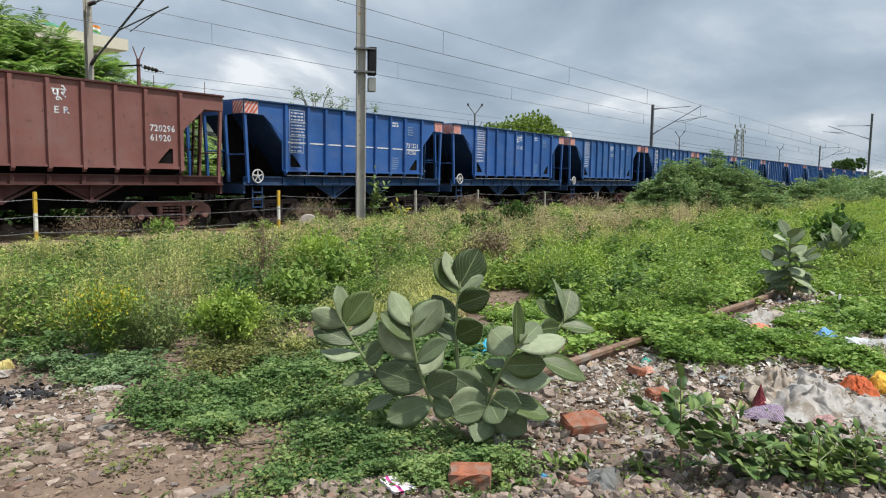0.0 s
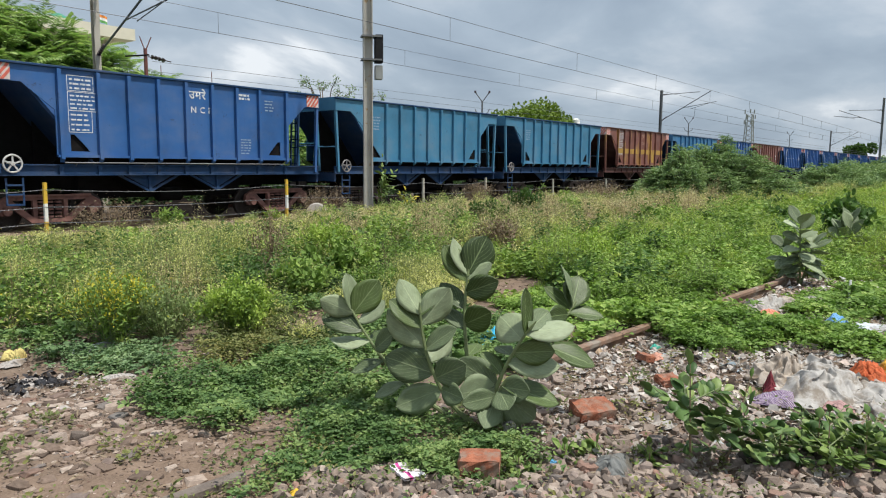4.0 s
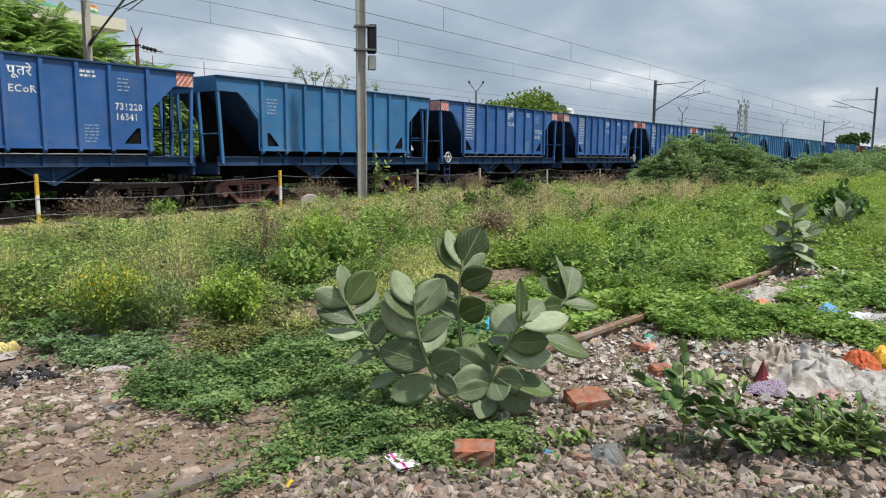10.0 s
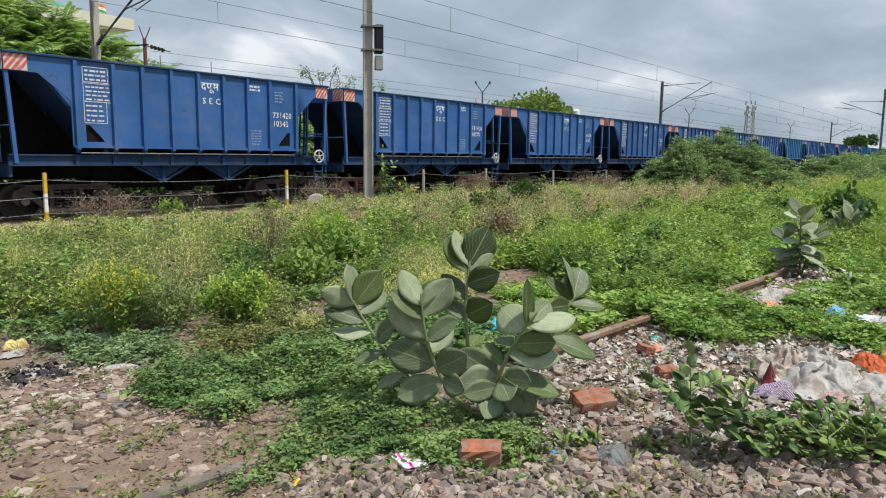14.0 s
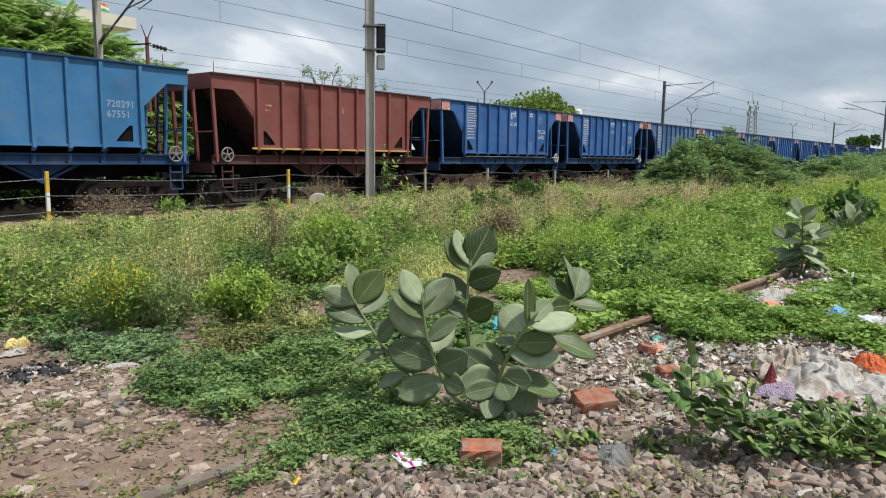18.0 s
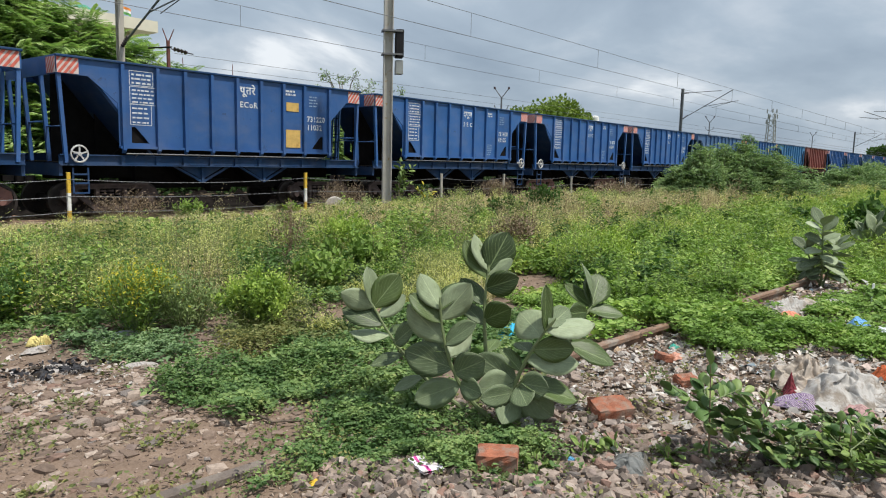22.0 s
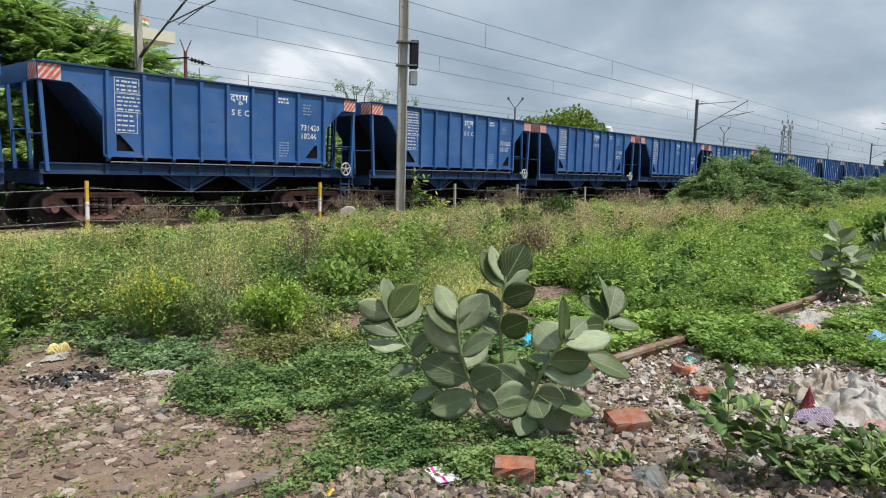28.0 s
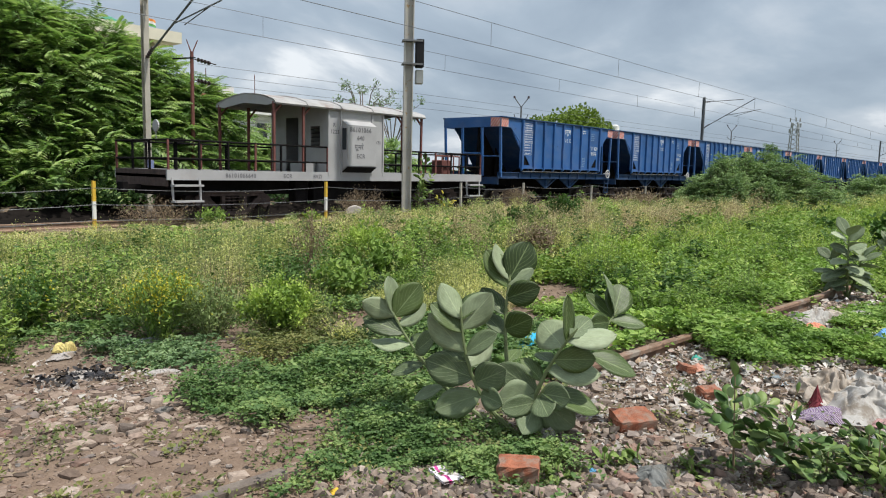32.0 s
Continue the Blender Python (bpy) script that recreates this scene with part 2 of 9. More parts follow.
M_SCRAP.node_tree.nodes["Principled BSDF"].inputs["Roughness"].default_value = 0.4
M_RAIL = plain("rusty_rail_steel", (0.24, 0.155, 0.105), 0.8, 0.0, 0.35, 9.0, 0.3)
M_RAILGREY = plain("old_rail_grey", (0.125, 0.100, 0.085), 0.85, 0.1, 0.35, 7.0, 0.4, stain=(0.18, 0.15, 0.125), stain_at=0.56)
M_RAILOLD = plain("old_rail_rust", (0.20, 0.125, 0.085), 0.85, 0.1, 0.4, 7.0, 0.4, stain=(0.26, 0.22, 0.18), stain_at=0.56)
M_SLEEPER = plain("concrete_sleeper", (0.11, 0.095, 0.08), 0.9, 0, 0.25, 4.0, 0.3)
PAINTS = {
    "blue": paint("blue_wagon_paint", (0.024, 0.108, 0.315), 0.6, chalk=0.20),
    "blue_dark": paint("dark_blue_wagon_paint", (0.022, 0.090, 0.268), 0.5, chalk=0.16),
    "blue_deep": paint("deep_blue_wagon_paint", (0.022, 0.102, 0.335), 0.35, chalk=0.18),
    "teal": paint("faded_teal_wagon_paint", (0.048, 0.196, 0.335), 0.65, chalk=0.35),
    "sky": paint("light_blue_wagon_paint", (0.034, 0.165, 0.355), 0.7, chalk=0.25),
    "dusk": paint("grimy_blue_wagon_paint", (0.052, 0.130, 0.286), 0.9, chalk=0.45),
    "maroon": paint("maroon_wagon_paint", (0.214, 0.086, 0.075), 0.9, (0.065, 0.035, 0.03), 0.25),
    "red": paint("red_oxide_wagon_paint", (0.215, 0.060, 0.050), 0.35, (0.08, 0.03, 0.02), 0.12),
    "orange": paint("rusty_orange_wagon_paint", (0.185, 0.068, 0.054), 0.6, (0.290, 0.150, 0.045), 0.10),
}


def ochre_patches(m):
    """Large worn patches of an older ochre coat, drawn out downwards, with dark scrapes across them."""
    nt = m.node_tree
    b = nt.nodes["Principled BSDF"]
    for scale, stretch, lo, hi, share, c in ((0.75, (1.4, 1.4, 0.55), 0.54, 0.60, 0.80, (0.33, 0.175, 0.050)), (2.6, (1.8, 1.8, 0.5), 0.64, 0.68, 0.85, (0.075, 0.034, 0.026))):
        n = noise_node(nt, scale, 8.0, "Object", stretch, 0.68)
        old = b.inputs["Base Color"].links[0].from_socket
        nt.links.new(mix_node(nt, ramp_node(nt, n, [(lo, (0, 0, 0)), (hi, (share, share, share))]), old, c), b.inputs["Base Color"])


ochre_patches(PAINTS["orange"])
M_BOGIE = plain("bogie_grime", (0.085, 0.062, 0.055), 0.8, 0.1, 0.5, 5.0, 0.3, stain=(0.04, 0.032, 0.03))
M_BOGIERUST = plain("bogie_rust_brown", (0.215, 0.105, 0.085), 0.8, 0.1, 0.45, 5.0, 0.3, stain=(0.08, 0.05, 0.045))
M_COAL = plain("coal_black_plate", (0.016, 0.018, 0.022), 0.9, 0, 0.4, 3.0, 0.2, stain=(0.03, 0.035, 0.05))
# near-black: grime plus the shade under and inside the wagons
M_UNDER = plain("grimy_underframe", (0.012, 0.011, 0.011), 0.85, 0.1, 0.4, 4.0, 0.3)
M_WHEEL = plain("wheel_steel", (0.045, 0.036, 0.032), 0.6, 0.5, 0.3, 6.0, 0.2)
# sill coats: grime, and body paint darkened for shade below the hopper
M_SILL = paint("grimy_dark_blue_sill", (0.016, 0.050, 0.125), 0.9, (0.035, 0.026, 0.024), 0.12, 0.7)
M_SILLRED = paint("grimy_maroon_sill", (0.085, 0.035, 0.032), 0.9, (0.035, 0.026, 0.024), 0.1, 0.7)
M_WHITE = plain("white_lettering", (0.60, 0.62, 0.64), 0.7, 0, 0.2, 9.0, 0, stain=(0.10, 0.17, 0.29), stain_at=0.60)
M_GHOST = plain("worn_lettering", (0.24, 0.33, 0.45), 0.7, 0, 0.3, 14.0, 0)
M_OCHRE = plain("faded_ochre_band", (0.40, 0.24, 0.05), 0.75, 0, 0.3, 3.0, 0, stain=(0.24, 0.12, 0.06), stain_at=0.60)
M_YELLOW = plain("yellow_stencil_panel", (0.56, 0.37, 0.11), 0.7, 0, 0.2, 6.0, 0, stain=(0.40, 0.24, 0.06))
M_HWHITE = plain("faded_white_plate", (0.60, 0.52, 0.50), 0.6, 0, 0.2, 9.0, 0, stain=(0.35, 0.25, 0.22))
M_HRED = plain("faded_red_stripe", (0.55, 0.12, 0.085), 0.6, 0, 0.25, 9.0, 0)
M_GREYPAINT = plain("pale_handwheel_paint", (0.50, 0.50, 0.49), 0.6, 0.1, 0.25, 9.0, 0.1, stain=(0.2, 0.14, 0.1))
M_GREYRUST = plain("rusty_grey_handwheel", (0.21, 0.20, 0.20), 0.7, 0.1, 0.3, 9.0, 0.1, stain=(0.12, 0.07, 0.05))
M_FADED = plain("faded_cream_lettering", (0.42, 0.28, 0.20), 0.7, 0, 0.3, 14.0, 0, stain=(0.22, 0.08, 0.06), stain_at=0.55)
M_VAN = plain("weathered_silver_paint", (0.38, 0.38, 0.385), 0.6, 0.1, 0.14, 1.2, 0.1, stain=(0.36, 0.33, 0.31), stain_at=0.66)
M_VANROOF = plain("weathered_roof_metal", (0.34, 0.335, 0.33), 0.65, 0.1, 0.2, 1.5, 0.15, stain=(0.25, 0.20, 0.18), stain_at=0.62)
M_VANRUST = plain("rust_red_post", (0.16, 0.06, 0.05), 0.8, 0.1, 0.3, 6.0, 0.2)
M_DARK = plain("dark_interior", (0.02, 0.02, 0.022), 0.8, 0, 0.3, 4.0, 0)
M_GALV = plain("galvanised_steel", (0.30, 0.31, 0.30), 0.5, 0.45, 0.15, 3.0, 0.1, stain=(0.30, 0.20, 0.10), stain_at=0.66)
M_MASTDARK = plain("dark_mast_steel", (0.16, 0.165, 0.17), 0.55, 0.4, 0.2, 3.0, 0.1)
M_POLE = paint("weathered_steel_pole", (0.40, 0.39, 0.36), 1.0, (0.30, 0.19, 0.07), 0.25, 0.6)
M_MAST = plain("weathered_mast_paint", (0.42, 0.39, 0.33), 0.65, 0.1, 0.15, 2.0, 0.1, stain=(0.30, 0.22, 0.13), stain_at=0.62)
M_WIRE = plain("overhead_wire", (0.15, 0.155, 0.165), 0.5, 0.5, 0.1, 3.0, 0)
M_INSUL = plain("brown_insulator", (0.05, 0.03, 0.03), 0.3, 0, 0.2, 9.0, 0)
M_POSTY = plain("yellow_post_paint", (0.66, 0.42, 0.04), 0.7, 0, 0.15, 9.0, 0.1, stain=(0.5, 0.42, 0.25))
M_POSTW = plain("white_post_paint", (0.72, 0.72, 0.68), 0.7, 0, 0.12, 9.0, 0.1)
M_POSTGREY = plain("pale_grey_post", (0.40, 0.38, 0.33), 0.8, 0, 0.2, 6.0, 0.2)
M_CREAM = plain("cream_wall_plaster", (0.66, 0.62, 0.50), 0.85, 0, 0.1, 0.8, 0.1, stain=(0.5, 0.46, 0.38), stain_at=0.66)
M_CREAMWALL = plain("shaded_cream_plaster", (0.50, 0.46, 0.37), 0.9, 0, 0.12, 0.8, 0.1, stain=(0.38, 0.35, 0.29), stain_at=0.62)
M_PALEWALL = plain("white_wall_plaster", (0.68, 0.68, 0.66), 0.85, 0, 0.1, 0.8, 0.1)
M_TERRA = plain("terracotta_parapet", (0.42, 0.16, 0.10), 0.8, 0, 0.2, 2.0, 0.1)
M_GLASS = plain("dark_window", (0.03, 0.035, 0.04), 0.15, 0, 0.1, 2.0, 0)
M_TANK = plain("green_tank_plastic", (0.04, 0.22, 0.14), 0.5, 0, 0.1, 3.0, 0)
M_BRICK = plain("fired_brick", (0.285, 0.100, 0.054), 0.95, 0, 0.45, 18.0, 0.6, 140.0, stain=(0.24, 0.16, 0.12), stain_at=0.52)
M_BARK = plain("grey_brown_bark", (0.13, 0.10, 0.075), 0.95, 0, 0.35, 8.0, 0.5)
M_STEM = plain("pale_green_stem", (0.150, 0.190, 0.080), 0.7, 0, 0.2, 20.0, 0.2)
M_DRYSTEM = plain("dry_stalk", (0.22, 0.16, 0.10), 0.9, 0, 0.3, 20.0, 0.2)

M_PARTH = leafy("feathery_weed_leaves", [(0.0, (0.155, 0.188, 0.058)), (0.4, (0.385, 0.410, 0.142)), (0.75, (0.610, 0.595, 0.240)), (1.0, (0.780, 0.715, 0.340))], through=0.32)
M_GREYWEED = leafy("grey_green_leaves", [(0.0, (0.108, 0.158, 0.060)), (0.5, (0.218, 0.285, 0.110)), (1.0, (0.385, 0.430, 0.190))], through=0.26)
M_FLOWER = leafy("pale_weed_flowers", [(0.0, (0.300, 0.320, 0.135)), (0.5, (0.390, 0.400, 0.190)), (1.0, (0.490, 0.480, 0.260))], through=0.15)
M_STRAW = leafy("straw_seed_heads", [(0.0, (0.414, 0.353, 0.182)), (0.5, (0.593, 0.515, 0.290)), (1.0, (0.745, 0.664, 0.424))], through=0.15)
M_STRAWLEAF = leafy("yellowing_leaves", [(0.0, (0.314, 0.280, 0.132)), (0.6, (0.504, 0.437, 0.242)), (1.0, (0.672, 0.594, 0.374))], through=0.2)
M_WEED = leafy("mid_green_leaves", [(0.0, (0.078, 0.142, 0.032)), (0.5, (0.176, 0.272, 0.060)), (0.85, (0.305, 0.400, 0.095)), (1.0, (0.440, 0.475, 0.140))], through=0.26)
M_BROAD = leafy("bright_broad_leaves", [(0.0, (0.082, 0.152, 0.034)), (0.5, (0.180, 0.292, 0.068)), (0.85, (0.290, 0.400, 0.108)), (1.0, (0.385, 0.450, 0.150))], through=0.28)
M_LUSH = leafy("lush_weed_leaves", [(0.0, (0.100, 0.178, 0.038)), (0.5, (0.222, 0.345, 0.078)), (0.85, (0.350, 0.465, 0.125)), (1.0, (0.440, 0.510, 0.170))], through=0.28)
M_MAT = leafy("creeping_leaves", [(0.0, (0.044, 0.096, 0.032)), (0.5, (0.132, 0.218, 0.074)), (0.9, (0.255, 0.342, 0.122)), (1.0, (0.360, 0.400, 0.160))], through=0.26, patchy=5.0)
M_MATPALE = leafy("dull_creeping_leaves", [(0.0, (0.085, 0.115, 0.045)), (0.6, (0.170, 0.195, 0.070)), (1.0, (0.290, 0.260, 0.095))])
M_MATGREY = leafy("grey_creeper_leaves", [(0.0, (0.066, 0.122, 0.054)), (0.5, (0.150, 0.238, 0.110)), (1.0, (0.280, 0.375, 0.185))], through=0.24, patchy=5.0)
M_DEEP = leafy("deep_green_leaves", [(0.0, (0.035, 0.080, 0.02)), (0.5, (0.070, 0.140, 0.035)), (1.0, (0.14, 0.22, 0.06))])
M_SAPLING = leafy("dark_oval_leaves", [(0.0, (0.046, 0.098, 0.028)), (0.5, (0.112, 0.198, 0.056)), (0.85, (0.200, 0.290, 0.090)), (1.0, (0.290, 0.365, 0.125))], through=0.26, spec=0.35, single=True)
M_SAPLINGPALE = leafy("pale_oval_leaves", [(0.0, (0.110, 0.190, 0.040)), (1.0, (0.260, 0.350, 0.100))], through=0.28, spec=0.3, single=True)
M_SAPLINGYELLOW = leafy("yellowed_oval_leaves", [(0.0, (0.16, 0.24, 0.05)), (0.5, (0.40, 0.36, 0.05)), (1.0, (0.62, 0.50, 0.06))], through=0.25, single=True)
# dark leaf colour stands for shade in gaps between weed clumps
M_GAPSHADE = leafy("dark_undergrowth_leaves", [(0.0, (0.018, 0.040, 0.010)), (0.5, (0.040, 0.078, 0.020)), (1.0, (0.085, 0.132, 0.036))], through=0.16)
# scrub green darkened to hold the shade seen under the wagons
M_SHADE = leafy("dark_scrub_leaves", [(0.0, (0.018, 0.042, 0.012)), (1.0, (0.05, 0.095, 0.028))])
M_LIME = leafy("lime_shrub_leaves", [(0.0, (0.165, 0.262, 0.042)), (0.5, (0.315, 0.425, 0.084)), (1.0, (0.475, 0.535, 0.150))], through=0.30)
M_YFLOWER = leafy("yellow_blossom", [(0.0, (0.30, 0.31, 0.03)), (0.5, (0.46, 0.41, 0.04)), (1.0, (0.62, 0.50, 0.05))], through=0.2)
M_DRY = leafy("dry_brown_seedheads", [(0.0, (0.14, 0.10, 0.065)), (0.6, (0.24, 0.18, 0.12)), (1.0, (0.36, 0.30, 0.21))], through=0.1)
M_ACACIA = leafy("thorn_bush_leaves", [(0.0, (0.090, 0.150, 0.064)), (0.5, (0.170, 0.258, 0.105)), (1.0, (0.300, 0.385, 0.170))], through=0.28, patchy=1.4)
M_TREE = leafy("pinnate_tree_leaves", [(0.0, (0.102, 0.188, 0.062)), (0.5, (0.242, 0.360, 0.120)), (1.0, (0.440, 0.530, 0.205))], through=0.38, spec=0.4, patchy=1.4)
M_FARTREE = leafy("far_tree_leaves", [(0.0, (0.09, 0.15, 0.025)), (1.0, (0.20, 0.27, 0.05))], patchy=0.5)


# soot, soil and dry rubble hardly shine
for m, v in ((M_BED, 0.0), (M_UNDER, 0.08), (M_COAL, 0.08), (M_DARK, 0.1), (M_BALLAST, 0.1), (M_BOGIE, 0.3), (M_SOIL, 0.1), (M_STONE, 0.2), (M_SLAB, 0.15), (M_SLEEPER, 0.1), (M_SILL, 0.2), (M_SILLRED, 0.2)):
    m.node_tree.nodes["Principled BSDF"].inputs["Specular IOR Level"].default_value = v
for m in PAINTS.values():
    m.node_tree.nodes["Principled BSDF"].inputs["Specular IOR Level"].default_value = 0.5


def calotropis_leaf(name, stops, vein_c, dusty=0.35, gloss=0.5):
    m, nt, b = shader(name)
    tc = nt.nodes.new("ShaderNodeTexCoord")
    sep = nt.nodes.new("ShaderNodeSeparateXYZ")
    nt.links.new(tc.outputs["UV"], sep.inputs[0])
    # side veins: bands that rise from the midrib
    ab = nt.nodes.new("ShaderNodeMath")
    ab.operation = "ABSOLUTE"
    nt.links.new(sep.outputs["Y"], ab.inputs[0])
    ma = nt.nodes.new("ShaderNodeMath")
    ma.operation = "MULTIPLY_ADD"
    ma.inputs[1].default_value = -0.75
    nt.links.new(ab.outputs[0], ma.inputs[0])
    nt.links.new(sep.outputs["X"], ma.inputs[2])
    mu = nt.nodes.new("ShaderNodeMath")
    mu.operation = "MULTIPLY"
    mu.inputs[1].default_value = 6.0
    nt.links.new(ma.outputs[0], mu.inputs[0])
    fr = nt.nodes.new("ShaderNodeMath")
    fr.operation = "FRACT"
    nt.links.new(mu.outputs[0], fr.inputs[0])
    vein = ramp_node(nt, fr.outputs[0], [(0.0, (1, 1, 1)), (0.05, (0.3, 0.3, 0.3)), (0.12, (0, 0, 0)), (0.95, (0, 0, 0)), (1.0, (0.8, 0.8, 0.8))])
    mid = ramp_node(nt, ab.outputs[0], [(0.02, (1, 1, 1)), (0.05, (0, 0, 0))])
    vein = mix_node(nt, 1.0, vein, mid, "LIGHTEN")
    info = nt.nodes.new("ShaderNodeObjectInfo")
    base = ramp_node(nt, info.outputs["Random"], stops)
    nz = noise_node(nt, 5.0, 6.0)
    base = mix_node(nt, 0.7, base, ramp_node(nt, nz, [(0.3, (0.75, 0.75, 0.7)), (0.7, (1.15, 1.15, 1.2))]), "MULTIPLY")
    dust = noise_node(nt, 7.0, 6.0, rough=0.7)
    base = mix_node(nt, ramp_node(nt, dust, [(0.5, (0, 0, 0)), (0.75, (dusty, dusty, dusty))]), base, (0.26, 0.27, 0.23))
    vf = nt.nodes.new("ShaderNodeMath")
    vf.operation = "MULTIPLY"
    vf.inputs[1].default_value = 0.75
    nt.links.new(vein, vf.inputs[0])
    col = mix_node(nt, vf.outputs[0], base, vein_c)
    nt.links.new(col, b.inputs["Base Color"])
    b.inputs["Roughness"].default_value = gloss
    bump_node(nt, b, vein, 0.25, 0.006)
    tr = nt.nodes.new("ShaderNodeBsdfTranslucent")
    nt.links.new(mix_node(nt, 1.0, col, (1.0, 1.2, 0.55), "MULTIPLY"), tr.inputs["Color"])
    mx = nt.nodes.new("ShaderNodeMixShader")
    mx.inputs[0].default_value = 0.16
    nt.links.new(b.outputs[0], mx.inputs[1])
    nt.links.new(tr.outputs[0], mx.inputs[2])
    nt.links.new(mx.outputs[0], nt.nodes["Material Output"].inputs[0])
    return m


M_CALO = calotropis_leaf("waxy_green_leaf", [(0.0, (0.030, 0.056, 0.010)), (0.5, (0.052, 0.086, 0.018)), (1.0, (0.095, 0.142, 0.036))], (0.23, 0.30, 0.13), 0.04, 0.48)
M_CALODUST = calotropis_leaf("dusty_grey_green_leaf", [(0.0, (0.085, 0.122, 0.055)), (0.5, (0.138, 0.185, 0.092)), (1.0, (0.210, 0.262, 0.145))], (0.26, 0.32, 0.17), 0.25, 0.65)
# pale felt colour; leaves turned pale side out stand for sky sheen
M_CALOUNDER = calotropis_leaf("pale_felted_leaf_underside", [(0.0, (0.235, 0.292, 0.160)), (0.5, (0.290, 0.348, 0.205)), (1.0, (0.350, 0.408, 0.262))], (0.36, 0.43, 0.25), 0.12, 0.65)
# brighter green puts light shining through a leaf into its colour
M_CALOBACKLIT = calotropis_leaf("young_bright_green_leaf", [(0.0, (0.070, 0.150, 0.022)), (1.0, (0.090, 0.180, 0.030))], (0.20, 0.30, 0.10), 0.1, 0.5)

# ---- geometry helpers ----
def mesh_of(bm, name, material):
    me = bpy.data.meshes.new(name)
    bmesh.ops.recalc_face_normals(bm, faces=bm.faces)
    bm.to_mesh(me)
    bm.free()
    me.materials.append(material)
    return me


def part(name, bm, material, parent, label=""):
    """Links a bmesh (or a finished mesh) as one mesh object under a thing or a part."""
    me = mesh_of(bm, name, material) if isinstance(bm, bmesh.types.BMesh) else bm
    ob = new(name, me)
    ob.parent = parent
    return tagged(ob, label)


def thing(name, label, category, at=(0, 0, 0), turn=0.0, group="", kind=""):
    ob = new(name)
    ob.empty_display_size = 0.2
    ob.matrix_basis = pose(*at, 0, 0, turn)
    return tagged(ob, label, category, group, kind)


def box(bm, x0, x1, y0, y1, z0, z1, bevel=0.0):
    vs = [bm.verts.new(p) for p in ((x0, y0, z0), (x1, y0, z0), (x1, y1, z0), (x0, y1, z0), (x0, y0, z1), (x1, y0, z1), (x1, y1, z1), (x0, y1, z1))]
    fs = [bm.faces.new([vs[i] for i in f]) for f in ((0, 3, 2, 1), (4, 5, 6, 7), (0, 1, 5, 4), (1, 2, 6, 5), (2, 3, 7, 6), (3, 0, 4, 7))]
    if bevel:
        es = list({e for f in fs for e in f.edges})
        bmesh.ops.bevel(bm, geom=es, offset=bevel, segments=1, affect="EDGES")
    return bm


def rod(bm, a, b, r0, r1=None, n=8, caps=True):
    """A tapered round bar from a to b."""
    a, b = Vector(a), Vector(b)
    r1 = r0 if r1 is None else r1
    w = (b - a).normalized()
    u = w.orthogonal().normalized()
    v = w.cross(u)
    ring = []
    for p, r in ((a, r0), (b, r1)):
        ring.append([bm.verts.new(p + r * (math.cos(2 * math.pi * i / n) * u + math.sin(2 * math.pi * i / n) * v)) for i in range(n)])
    for i in range(n):
        j = (i + 1) % n
        bm.faces.new((ring[0][i], ring[0][j], ring[1][j], ring[1][i]))
    if caps:
        bm.faces.new(ring[0][::-1])
        bm.faces.new(ring[1])
    return bm


def bar(bm, a, b, w, d):
    """A square bar from a to b, w by d thick."""
    a, b = Vector(a), Vector(b)
    t = (b - a).normalized()
    u = (t.cross(Vector((0, 1, 0))) if abs(t.y) < 0.9 else t.cross(Vector((1, 0, 0)))).normalized()
    v = t.cross(u)
    vs = []
    for p in (a, b):
        for s, q in ((-1, -1), (1, -1), (1, 1), (-1, 1)):
            vs.append(bm.verts.new(p + u * s * w / 2 + v * q * d / 2))
    for f in ((0, 3, 2, 1), (4, 5, 6, 7), (0, 1, 5, 4), (1, 2, 6, 5), (2, 3, 7, 6), (3, 0, 4, 7)):
        bm.faces.new([vs[i] for i in f])
    return bm


def plate(bm, outline, y0, y1, holes=()):
    """A plate in the x-z plane with holes, from y0 to y1."""
    edges = []
    for loop in (outline, *holes):
        vs = [bm.verts.new((x, y0, z)) for x, z in loop]
        edges += [bm.edges.new((vs[i], vs[(i + 1) % len(vs)])) for i in range(len(vs))]
    fs = [g for g in bmesh.ops.triangle_fill(bm, use_beauty=True, edges=edges)["geom"] if isinstance(g, bmesh.types.BMFace)]
    up = bmesh.ops.extrude_face_region(bm, geom=fs)["geom"]
    bmesh.ops.translate(bm, verts=[g for g in up if isinstance(g, bmesh.types.BMVert)], vec=(0, y1 - y0, 0))
    return bm


def prism(bm, poly, axis, a, b):
    """A straight prism of a convex polygon along an axis ('x' or 'y'); poly holds the other two coordinates."""
    def at(p, t):
        return (t, p[0], p[1]) if axis == "x" else (p[0], t, p[1])
    lo = [bm.verts.new(at(p, a)) for p in poly]
    hi = [bm.verts.new(at(p, b)) for p in poly]
    n = len(poly)
    bm.faces.new(lo[::-1])
    bm.faces.new(hi)
    for i in range(n):
        bm.faces.new((lo[i], lo[(i + 1) % n], hi[(i + 1) % n], hi[i]))
    return bm


def lathe(bm, profile, n, axis="y"):
    """Turns a profile of (radius, place along the axis) into a round body."""
    rings = []
    for r, t in profile:
        ring = []
        for i in range(n):
            c, s = math.cos(2 * math.pi * i / n) * r, math.sin(2 * math.pi * i / n) * r
            ring.append(bm.verts.new((c, t, s) if axis == "y" else (c, s, t)))
        rings.append(ring)
    for a, b in zip(rings, rings[1:]):
        for i in range(n):
            j = (i + 1) % n
            bm.faces.new((a[i], a[j], b[j], b[i]))
    bm.faces.new(rings[0][::-1])
    bm.faces.new(rings[-1])
    return bm


